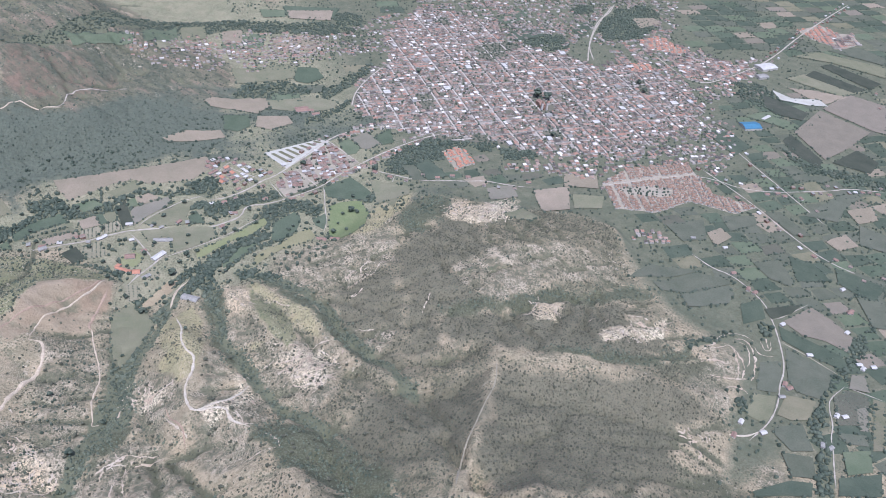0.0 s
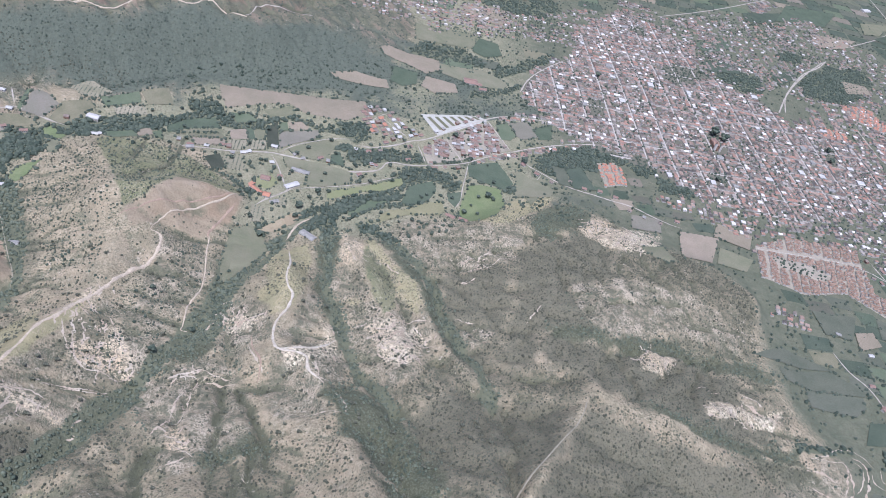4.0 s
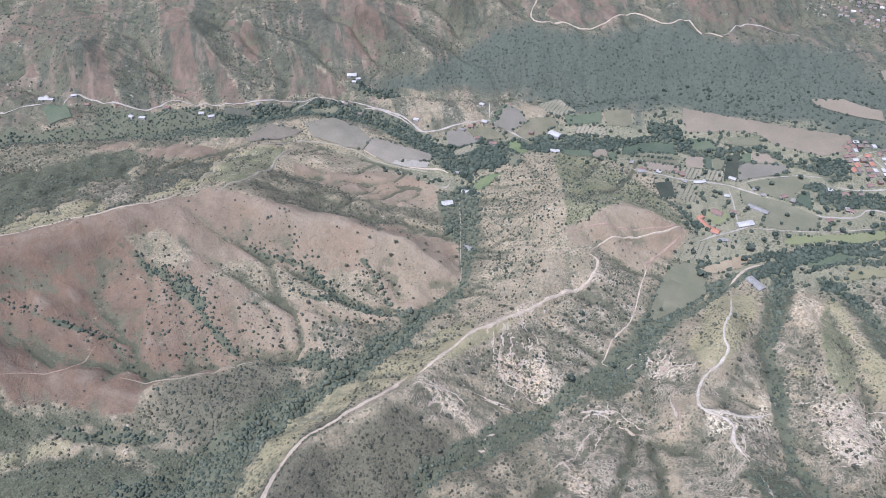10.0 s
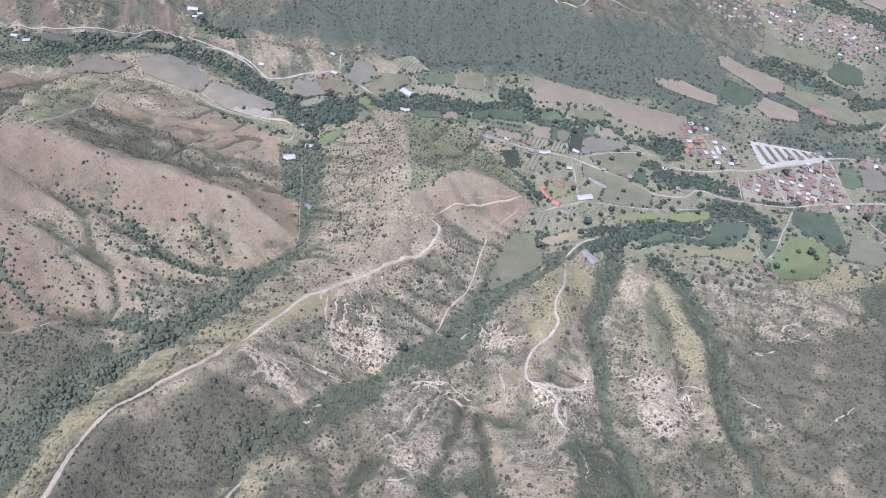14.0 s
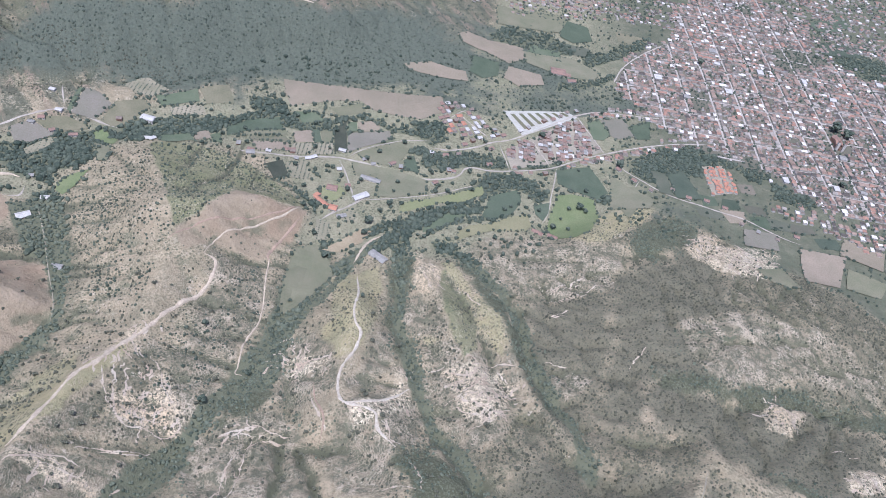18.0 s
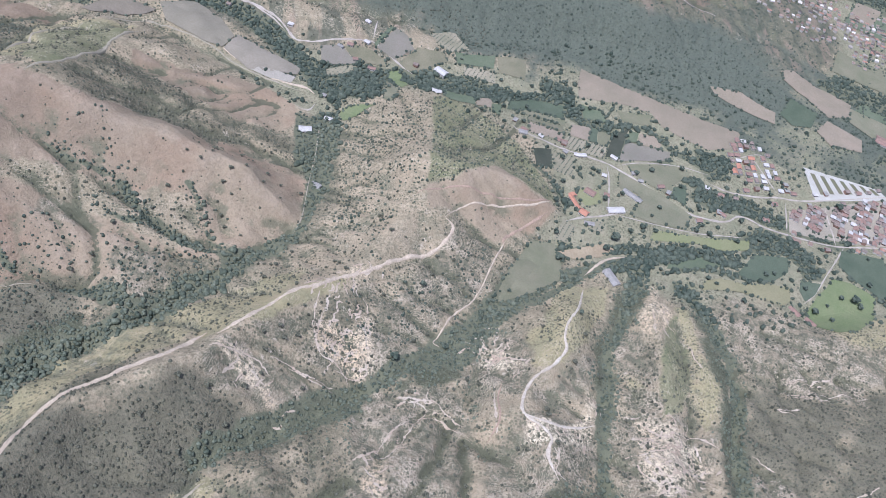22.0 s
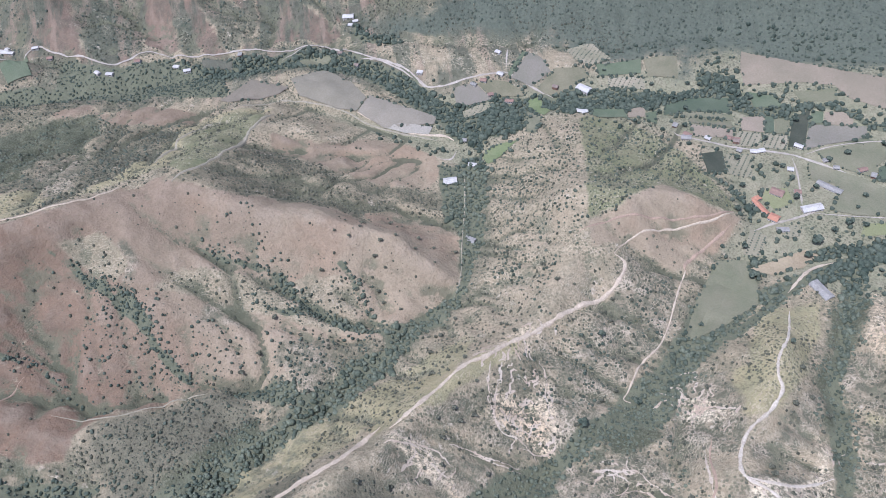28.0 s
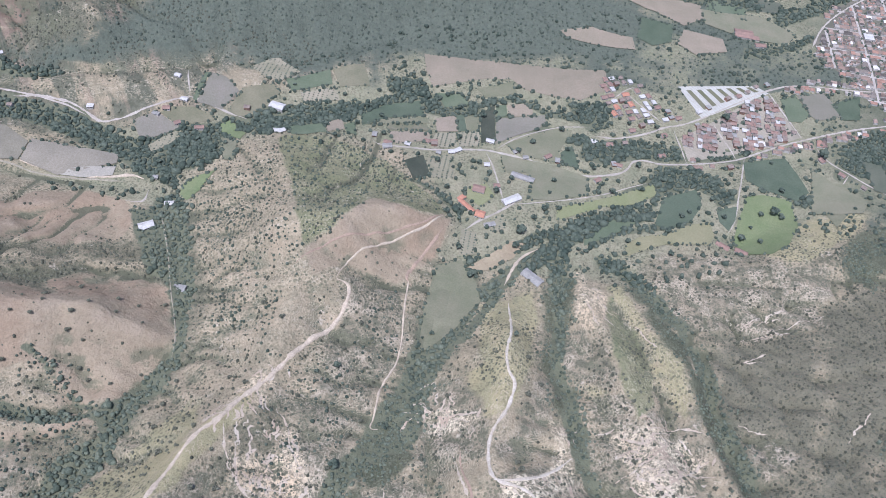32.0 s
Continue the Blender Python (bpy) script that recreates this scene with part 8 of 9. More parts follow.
def shed_roof(w, d, rise, z, over=0.4, thick=0.2):
    bm = bmesh.new()
    hw, hd = w / 2 + over, d / 2 + over
    top = [(-hw, -hd, z), (hw, -hd, z), (hw, hd, z + rise), (-hw, hd, z + rise)]
    up = [bm.verts.new((x, y, h + thick)) for x, y, h in top]
    low = [bm.verts.new(p) for p in top]
    bm.faces.new(up)
    bm.faces.new(low[::-1])
    for a in range(4):
        b = (a + 1) % 4
        bm.faces.new((low[a], low[b], up[b], up[a]))
    return bm


def wall_body(w, d, h, rise=0.0):
    """Walls with gable ends."""
    bm = bmesh.new()
    hw, hd = w / 2, d / 2
    b = [bm.verts.new(p) for p in ((-hw, -hd, -3), (hw, -hd, -3), (hw, hd, -3), (-hw, hd, -3))]
    t = [bm.verts.new(p) for p in ((-hw, -hd, h), (hw, -hd, h), (hw, hd, h), (-hw, hd, h))]
    r = [bm.verts.new((-hw, 0, h + rise)), bm.verts.new((hw, 0, h + rise))]
    bm.faces.new(b[::-1])
    bm.faces.new((b[0], b[1], t[1], t[0]))
    bm.faces.new((b[2], b[3], t[3], t[2]))
    bm.faces.new((b[1], b[2], t[2], r[1], t[1]))
    bm.faces.new((b[3], b[0], t[0], r[0], t[3]))
    bm.faces.new((t[0], t[1], r[1], r[0]))
    bm.faces.new((t[2], t[3], r[0], r[1]))
    return bm


def house(x, y, w, d, h, rise, turn, roof, walls, label, name="house", group="", wings=(), flat=False):
    """A house: walls, roof, ridge cap, door and windows, with lower wings."""
    top = new(name)
    z = float(np.min(ground_z(np.array([x - w / 3, x + w / 3]), np.array([y - d / 3, y + d / 3]))))
    top.matrix_world = pose(x, y, z + 0.2, 0, 0, turn)
    part("wall", wall_body(w, d, h, 0 if flat else rise), walls, top)
    cap = part("roof", shed_roof(w, d, rise, h) if flat else gable(w, d, rise, h), roof, top)
    if not flat:
        part("ridge", box(w + 0.6, 0.7, 0.35, 0, 0, h + rise + 0.12), roof, cap)
    part("door", box(1.3, 0.2, 2.1, -w * 0.12, -d / 2 - 0.05, 0), TIMBER, top)
    for k in (-0.36, 0.1, 0.34):
        part("window", box(1.5, 0.16, 1.2, w * k, -d / 2 - 0.04, 1.1), DARK_GLASS, top)
    for wx, wy, ww, wd, wh in wings:
        bm = wall_body(ww, wd, wh, 0)
        bmesh.ops.translate(bm, verts=bm.verts, vec=(wx, wy, 0))
        wing = part("wing", bm, walls, top)
        bm = gable(ww, wd, 1.6, wh)
        bmesh.ops.translate(bm, verts=bm.verts, vec=(wx, wy, 0))
        part("wing_roof", bm, roof, wing)
    tagged(top, label, "house" if name == "house" else name.replace("_", " "), group)
    return top


taken_spots = []


def landmark(*args, **kw):
    taken_spots.append((args[0], args[1], max(args[2], args[3]) * 0.75))
    return house(*args, **kw)


landmark(11, 1044, 34, 15, 4, 2.5, -35, METAL, PLASTER, "long livestock shed with a blue-grey metal roof", "shed")
landmark(-38, 1202, 32, 13, 4, 2.5, 40, WHITE_METAL, PLASTER, "long farm shed with a white metal roof", "shed")
landmark(-25, 1265, 40, 11, 4, 2.0, -12, METAL, PLASTER, "long low shed with a teal-grey roof in the meadow", "shed")
landmark(-94, 1214, 20, 15, 4, 3, -5, TILE, PLASTER, "farmhouse with a red tiled roof by an orchard")
landmark(-84, 1158, 15, 14, 4, 3, -10, ORANGE_TILE, PLASTER, "farm building with an orange tiled roof in a yard")
landmark(-108, 1172, 34, 8, 3.5, 2, -38, ORANGE_TILE, PLASTER, "long bent farm building with an orange tiled roof", wings=((-18, 6, 8, 14, 3),))
landmark(-66, 1140, 18, 8, 3, 1, 25, METAL, PLASTER, "small farm shed with a grey metal roof", "shed")
landmark(393, 1815, 38, 30, 5, 4, 0, TILE, PLASTER, "large country house with a bright red tiled roof", wings=((24, -8, 16, 14, 4),))
landmark(425, 1780, 22, 12, 4, 2.5, 10, TILE, PLASTER, "country house annexe with a red tiled roof")
landmark(306, 1180, 22, 10, 4, 2.5, -30, TILE, PLASTER, "old barn with a dull red roof beside the green meadow", "barn")
landmark(335, 1174, 20, 9, 4, 2.5, -20, TILE, PLASTER, "low barn with a red tiled roof", "barn")
landmark(-575, 1007, 22, 12, 4, 2.5, 35, WHITE_METAL, PLASTER, "white house on the creek bank under trees")
landmark(-485, 908, 20, 11, 4, 1.5, 0, METAL, PLASTER, "small blue-grey roofed shed among creek trees", "shed")
landmark(-474, 1330, 26, 16, 5, 2.5, -10, WHITE_METAL, PLASTER, "white roofed barn by the river", "barn")
landmark(-453, 1262, 18, 8, 3.5, 2, 10, WHITE_METAL, PLASTER, "white house at the end of the knoll")
landmark(-261, 1268, 16, 10, 4, 2, 20, METAL, PLASTER, "roadside farmhouse with a grey roof")
landmark(-1592, 916, 24, 12, 4, 2.5, 20, WHITE_METAL, PLASTER, "white farmhouse below the mountain road")
landmark(-989, 1313, 22, 14, 4, 2.5, 30, WHITE_METAL, PLASTER, "white house on the spur above the road")
landmark(1717, 1468, 58, 44, 7, 5, -8, BLUE_METAL, PLASTER, "warehouse with a bright blue metal roof among fields", "warehouse")
landmark(2082, 1847, 72, 46, 8, 4, 5, WHITE_METAL, PLASTER, "large factory hall with a white metal roof", "factory")
landmark(2010, 1780, 42, 28, 7, 3, 5, METAL, PLASTER, "factory hall with a dull grey metal roof", "factory")

# small houses and farms of the valley floor
VALLEY_HOUSES = {"white": [(-229, 1285), (-153, 1292), (-143, 1300), (-91, 1341), (-89, 1281), (-444, 1263), (-626, 1290), (-564, 1064), (-574, 1002), (-655, 1337), (-1236, 1049), (-1207, 1049), (-1605, 931), (-1569, 918), (-1523, 947), (-1754, 663), (-974, 1297), (-971, 1311), (-1357, 954), (-1334, 964)],
                 "red": [(-199, 1306), (-187, 1309), (13, 1329), (137, 1343), (-66, 1230), (103, 1296), (-262, 1279), (-584, 1243), (-622, 1241)],
                 "grey": [(-174, 1282), (-25, 1318), (-43, 1328), (-660, 1246), (-605, 1110)]}
VALLEY_LOOKS = {"white": (12, 8, 3.4, 1.5, WHITE_METAL, "small whitewashed house with a pale roof by a lane"), "red": (13, 8, 3.4, 2.0, TILE, "small house with a red tiled roof by the valley road"), "grey": (10, 7, 3.2, 1.2, METAL, "small shed with a dull metal roof by the valley road")}
for kind, places in VALLEY_HOUSES.items():
    w, d, h, rise, roof, say = VALLEY_LOOKS[kind]
    for k, (hx, hy) in enumerate(places):
        landmark(hx, hy, w * (0.8 + 0.13 * (k % 4)), d, h, rise, 25 * (k % 3) - 8, roof, PLASTER, say)

# farms scattered over the plain
FARM_LOOKS = {"red": (13, 8, 3.4, 2.0, TILE, "farmhouse with a red tiled roof on the plain"), "white": (12, 8, 3.4, 1.6, WHITE_METAL, "white roofed farm building among plots"), "grey": (12, 7, 3.4, 1.2, METAL, "grey metal roofed shed beside a lane"), "long": (42, 10, 3.5, 1.5, WHITE_METAL, "long white greenhouse on green plots"), "hall": (46, 24, 6, 2.5, WHITE_METAL, "white roofed hall between far fields")}
for kind, fx, fy, turn in FARM_SPOTS:
    w, d, h, rise, roof, say = FARM_LOOKS[kind]
    landmark(fx, fy, w, d, h, rise, turn, roof, PLASTER, say, {"long": "greenhouse", "hall": "hall"}.get(kind, "house"))

# church with twin towers
church = new("church")
church.matrix_world = pose(1116, 1721, float(ground_z(1116, 1721)), 0, 0, -3)
part("nave", wall_body(18, 44, 11, 5), BRICK, church)
bm = gable(44, 18, 6, 11)
bmesh.ops.rotate(bm, verts=bm.verts, matrix=Matrix.Rotation(radians(90), 3, "Z"))
part("roof", bm, TILE, church)
for side in (-1, 1):
    tower = part("tower", box(6, 6, 24, side * 8, -24, 0), PLASTER, church)
    part("spire", box(6, 6, 9, side * 8, -24, 24, 0.9), TILE, tower)
part("door", box(3, 0.4, 4.5, 0, -22.2, 0), TIMBER, church)
tagged(church, "red-roofed town church with two pale towers", "church")
taken_spots.append((1116, 1721, 40))

# template houses for the near quarters
TEMPLATES = []
for k, (w, d, h, rise, roof, walls, label) in enumerate((
    (9, 8, 3.2, 1.8, OLD_TILE, PLASTER, "small whitewashed house with a weathered tile roof"),
    (12, 9, 3.2, 2.0, TILE, PLASTER, "whitewashed house with a red clay tile roof"),
    (8, 10, 3.4, 0.6, METAL, BRICK, "small brick house with a grey metal roof"),
    (10, 8, 5.6, 1.6, OLD_TILE, BRICK, "two-storey brick house with a brown tile roof"),
    (11, 8, 3.2, 0.5, WHITE_METAL, PLASTER, "plastered house with a flat pale roof"),
    (14, 10, 3.4, 2.4, ORANGE_TILE, PLASTER, "villa with an orange tile roof in a garden"),
)):
    t = house(0, 0, w, d, h, rise, 0, roof, walls, label, group="houses of the valley", flat=rise < 1)
    TEMPLATES.append((t, w, d))


def settle(poly, gap_x, gap_y, street_x, street_y, turn, keep, sizes, seed, fray=0.0, lane=0.0):
    """Rows of house spots in blocks of a quarter: x, y, turn, width, depth."""
    r = np.random.default_rng(seed)
    x0, x1, y0, y1 = bounds(poly)
    cx, cy, c, s = (x0 + x1) / 2, (y0 + y1) / 2, math.cos(turn), math.sin(turn)
    reach = max(x1 - x0, y1 - y0) * 0.75
    out = []
    for u in np.arange(-reach, reach, gap_x):
        if street_x and ((u + 5.5) % street_x) < (lane or (17.5 if street_x > 60 else 9.5)):
            continue
        for v in np.arange(-reach, reach, gap_y):
            if street_y and ((v + 5) % street_y) < (17 if street_y > 60 else 9.5):
                continue
            if r.random() > keep:
                continue
            if street_x and street_y:
                du, dv = u % street_x, v % street_y
                edge = min(du - 9, street_x - du, dv - 9, street_y - dv)
                if edge > 20 and r.random() < 0.5:
                    continue
            a, b = u + r.uniform(-2.0, 2.0), v + r.uniform(-2.2, 2.2)
            out.append((cx + a * c - b * s, cy + a * s + b * c, turn + (math.pi / 2 if r.random() < 0.5 else 0) + r.uniform(-0.06, 0.06), r.uniform(*sizes), r.uniform(*sizes) * 0.85, r.random()))
    spots = np.array(out)
    wx = spots[:, 0] + fray * (fractal(spots[:, 0], spots[:, 1], 70, 3, 15) - 0.5)
    wy = spots[:, 1] + fray * (fractal(spots[:, 0], spots[:, 1], 70, 3, 16) - 0.5)
    ok = inside(poly, wx, wy) & off_roads(spots[:, 0], spots[:, 1], 5)
    ok &= grid_value(cover["wood"], spots[:, 0], spots[:, 1]) < 0.5
    for x, y, far in taken_spots:
        ok &= np.hypot(spots[:, 0] - x, spots[:, 1] - y) > far
    return spots[ok]


GRID_TURN = -0.01
STREET_X, STREET_Y, BLOCK_X, BLOCK_Y = 725.0, 1577.0, 75.4, 79.2


def town_plan(u, v):
    """Place in the world of a spot u streets east and v streets north of the town's first crossing."""
    a, b = u * BLOCK_X, v * BLOCK_Y
    return STREET_X + a * math.cos(GRID_TURN) - b * math.sin(GRID_TURN), STREET_Y + a * math.sin(GRID_TURN) + b * math.cos(GRID_TURN)


def town_blocks(poly, seed):
    """House spots in closed rows round each block, ridges along the street, with a few back buildings."""
    r = np.random.default_rng(seed)
    out = []
    for i in range(-4, 14):
        for j in range(-4, 14):
            mx, my = town_plan(i + 0.5, j + 0.5)
            if not inside(poly, np.array([mx]), np.array([my]))[0] and border(poly, np.array([mx]), np.array([my]))[0] > 60:
                continue
            hw, hd = BLOCK_X / 2 - 4.8, BLOCK_Y / 2 - 4.8
            gaps = r.uniform(0.02, 0.16)
            for side in range(4):
                length = 2 * (hw if side % 2 == 0 else hd)
                reach = hd if side % 2 == 0 else hw
                at = -length / 2 + (0 if side % 2 == 0 else 10)
                end = length / 2 - (0 if side % 2 == 0 else 10)
                while at < end - 4:
                    front = min(r.uniform(6, 14), end - at)
                    deep = r.uniform(8, 14)
                    mid = at + front / 2
                    at += front
                    if r.random() < gaps:
                        continue
                    a, b = (mid, reach - deep / 2) if side == 0 else (reach - deep / 2, mid) if side == 1 else (mid, -reach + deep / 2) if side == 2 else (-reach + deep / 2, mid)
                    out.append((mx + a, my + b, GRID_TURN + (math.pi / 2 if side % 2 else 0), front * 0.98, deep, r.random()))
            for _ in range(int(r.integers(14, 27))):
                out.append((mx + r.uniform(-hw + 17, hw - 17), my + r.uniform(-hd + 17, hd - 17), GRID_TURN + (math.pi / 2 if r.random() < 0.5 else 0), r.uniform(4, 9), r.uniform(4, 7), r.random()))
    spots = np.array(out)
    wx = spots[:, 0] + 110 * (fractal(spots[:, 0], spots[:, 1], 70, 3, 15) - 0.5)
    wy = spots[:, 1] + 110 * (fractal(spots[:, 0], spots[:, 1], 70, 3, 16) - 0.5)
    ok = inside(poly, wx, wy) & off_roads(spots[:, 0], spots[:, 1], 5) & (grid_value(cover["wood"], spots[:, 0], spots[:, 1]) < 0.5)
    for x, y, far in taken_spots:
        ok &= np.hypot(spots[:, 0] - x, spots[:, 1] - y) > far
    return spots[ok]


near_spots = np.concatenate([
    settle(QUARTERS["south_quarter"], 9.4, 10.2, 44, 0, GRID_TURN, 0.86, (7, 11), 3),
    settle(QUARTERS["villa_quarter"], 15, 16, 0, 0, 0.5, 0.72, (9, 16), 4, 12),
])
near_spots = near_spots[clear(near_spots[:, 0], near_spots[:, 1], [LOTS])]
halls = settle(QUARTERS["town"], 64, 70, 0, 0, GRID_TURN, 0.2, (13, 24), 22)
taken_spots += [(x, y, 0.6 * max(w, d) + 3) for x, y, _, w, d, _ in halls]
far_spots = [
    town_blocks(QUARTERS["town"], 5),
    settle(QUARTERS["row_estate"], 5.6, 7.4, 25, 0, -0.30, 0.95, (5.6, 7.4), 6, 0.0, 6.6),
    settle(QUARTERS["inner_outskirts"], 12.5, 13, 60, 80, GRID_TURN, 0.7, (7, 13), 18, 120),
    settle(QUARTERS["north_outskirts"], 14, 15, 0, 70, 0.1, 0.6, (7, 13), 8, 130),
    settle(QUARTERS["east_outskirts"], 13, 13, 70, 0, -0.2, 0.62, (7, 17), 9, 130),
]
far_spots += [
    settle(QUARTERS["edge_quarter"], 14, 14, 0, 0, -0.1, 0.55, (8, 13), 10, 60),
    settle(QUARTERS["west_outskirts"], 15, 16, 0, 64, 0.1, 0.5, (7, 12), 24, 130),
    settle(QUARTERS["north_east_outskirts"], 14, 15, 60, 0, GRID_TURN, 0.5, (7, 13), 25, 150),
    settle(QUARTERS["gap_quarter"], 12.5, 13, 0, 60, GRID_TURN, 0.62, (7, 13), 19, 80),
    settle(QUARTERS["far_village"], 17, 18, 0, 0, 0.3, 0.7, (10, 18), 31, 40),
    settle(QUARTERS["far_village_b"], 22, 22, 0, 0, 0.2, 0.5, (10, 20), 32, 60),
    settle(QUARTERS["far_village_c"], 16, 17, 0, 0, 0.1, 0.6, (9, 16), 33, 40),
    settle(QUARTERS["far_works"], 17, 19, 0, 0, -0.4, 0.75, (10, 24), 27, 30),
    settle(QUARTERS["ribbon_quarter"], 12, 12.5, 60, 0, -0.2, 0.75, (8, 19), 28, 60),
]
far_spots += [
    settle(QUARTERS["street_row"], 10, 11, 0, 0, 0.0, 0.85, (8, 12), 11),
    settle(QUARTERS["road_row"], 10, 11, 0, 0, -0.15, 0.8, (8, 12), 12),
    settle(QUARTERS["east_row"], 13, 13, 0, 0, -0.3, 0.75, (8, 12), 13),
]
# single farmhouses along the lanes of the plain
lane_spots = []
for name, gap in (("south_plain_road", 38), ("plain_cross_road", 22), ("main_road", 110), ("upper_road", 26), ("valley_road", 140), ("foot_road", 40), ("back_road", 210), ("factory_road", 26), ("east_straight", 60)):
    x, y, turn = along(ROADS[name][2], gap)
    for k in range(len(x)):
        side = rng.choice((-1, 1))
        away = rng.uniform(11, 22)
        lane_spots.append((x[k] - math.sin(turn[k]) * side * away, y[k] + math.cos(turn[k]) * side * away, turn[k], rng.uniform(9, 13), 9, rng.random()))
lane_spots = np.array(lane_spots)
lane_spots = lane_spots[off_roads(lane_spots[:, 0], lane_spots[:, 1], 6) & clear(lane_spots[:, 0], lane_spots[:, 1], quarter_polys)]
near_spots = np.concatenate([near_spots, lane_spots])
order = np.argsort(np.hypot(near_spots[:, 0], near_spots[:, 1] + 200))
near_spots = near_spots[order]
for k, (x, y, turn, w, d, pick) in enumerate(near_spots[:300]):
    t = TEMPLATES[(5 if pick < 0.3 else 1 if pick < 0.62 else 4) if w > 13 else (0, 3, 1, 2, 0, 4, 1)[int(pick * 6.99)]][0]
    copy_thing(t, Matrix.Translation((x, y, float(ground_z(x, y)) + 0.3)) @ Matrix.Rotation(turn, 4, "Z"))
for t, _, _ in TEMPLATES:
    for o in (*t.children_recursive, t):
        bpy.data.objects.remove(o)


def house_stuff(name, spots, label, roof_mat, flat_share=0.35):
    """Many far houses: each with walls and a pitched or sloping roof."""
    n = len(spots)
    x, y, turn, w, d, pick = spots.T
    z = ground_z(x, y)
    h = np.where((pick * 13.7) % 1 > 0.86, 5.2, 2.9) + 0.8 * pick
    rise = np.where((pick * 7.3) % 1 < flat_share, 0.35, 1.9)
    hw, hd = w / 2, d / 2
    local = []
    for sx, sy, lev in ((-1, -1, 0), (1, -1, 0), (1, 1, 0), (-1, 1, 0), (-1, -1, 1), (1, -1, 1), (1, 1, 1), (-1, 1, 1), (-1, 0, 2), (1, 0, 2)):
        local.append((sx * hw, sy * hd, z - 3 if lev == 0 else z + h + (rise if lev == 2 else 0)))
    over = 1.05
    for sx, sy, lev in ((-1, -1, 0), (1, -1, 0), (1, 0, 1), (-1, 0, 1), (1, 1, 0), (-1, 1, 0)):
        local.append((sx * hw * over, sy * hd * over, z + h + 0.2 + (rise if lev else -0.1)))
    c, s = np.cos(turn), np.sin(turn)
    verts = np.stack([np.stack([x + a * c - b * s, y + a * s + b * c, e], 1) for a, b, e in local], 1).reshape(-1, 3)
    walls = [(0, 1, 5), (0, 5, 4), (2, 3, 7), (2, 7, 6), (1, 2, 6), (1, 6, 9), (1, 9, 5), (3, 0, 4), (3, 4, 8), (3, 8, 7)]
    roofs = [(10, 11, 12), (10, 12, 13), (13, 12, 14), (13, 14, 15)]
    base = np.array(walls + roofs)
    tris = (base[None] + (np.arange(n) * 16)[:, None, None]).reshape(-1, 3)
    which = np.tile([0] * len(walls) + [1] * len(roofs), n)
    ob = new(name, mesh_from(name, verts, tris, [PLASTER, roof_mat], which))
    return tagged(ob, label, "houses", kind="stuff")


house_stuff("town_houses", far_spots[0], "dense brown and white roofs of a country town", ROOFS)
house_stuff("estate_houses", far_spots[1], "rows of small red-roofed estate houses", leaf_stuff("estate_roofs", (0.23, 0.148, 0.106), (0.36, 0.245, 0.182)), 0.1)
house_stuff("outskirt_houses", np.concatenate(far_spots[2:]), "scattered houses on the edge of town", ROOFS)
if len(near_spots) > 300:
    house_stuff("farm_houses", near_spots[300:], "scattered farmhouses along country lanes", ROOFS)
orange_spots = [settle(QUARTERS["orange_estate"], 7.6, 9.2, 24, 74, GRID_TURN, 1.0, (7.5, 8.5), 21)]
orange_spots += [settle(QUARTERS[q], 8.6, 10, 27, 0, turn, 0.9, (7.5, 9.5), 29) for q, turn in (("far_estate", -0.45), ("tan_estate", -0.5), ("edge_estate", -0.1))]
house_stuff("orange_estate_houses", np.concatenate(orange_spots), "new row houses with orange tile roofs", ORANGE_TILE, 0.0)
for x, y, turn, w, d, pick in halls:
    flat = pick < 0.6
    house(x, y, w, d, 4.5 + pick, 0.6 if flat else 2.2, math.degrees(turn), WHITE_METAL if pick < 0.75 else METAL, PLASTER, "large pale-roofed hall between the town houses", "hall", "town halls", flat=flat)

# town streets
town = QUARTERS["town"]
for axis in (0, 1):
    for k in range(-4, 14):
        run = np.arange(-4, 14, 0.1)
        spots = np.array([town_plan(k, q) if axis == 0 else town_plan(q, k) for q in run])
        ok = inside(town, spots[:, 0], spots[:, 1])
        if ok.sum() > 8:
            street = ribbon("street", [tuple(spots[ok][0]), tuple(spots[ok][-1])], 5.4, ROAD_SKIN["street"], 0.6 + 0.05 * axis, 20.0, even=True)
            tagged(street, "straight dusty town street between house fronts", "street", group="town streets", kind="structure")
yard = field("town_ground", "yards", town, 45.0, 0.25)
tagged(yard, "dusty yards between the town houses", "ground", kind="structure")
for q in ("row_estate", "south_quarter", "orange_estate", "far_estate", "far_works", "tan_estate", "edge_estate"):
    yard = field("quarter_ground", "lane", QUARTERS[q], 25.0, 0.3)
    tagged(yard, "dusty lanes between small houses", "ground", kind="structure")


# ---- scars of bare earth ----
scar_skin = two_tone("bare_earth", (0.55, 0.47, 0.36), (0.45, 0.35, 0.25), 30, 2.0)
for n, (width, line) in enumerate(EARTH_SCARS):
    scar = ribbon("earth_scar", line, width * 0.65, scar_skin, 0.45, 1.4, 400 + n, True)
    tagged(scar, "pale scar of bare eroded earth on the slope", "bare earth", group="earth scars", kind="structure")

r = np.random.default_rng(131)
scar_verts, scar_tris, count = [], [], 0
step_m = 4.0
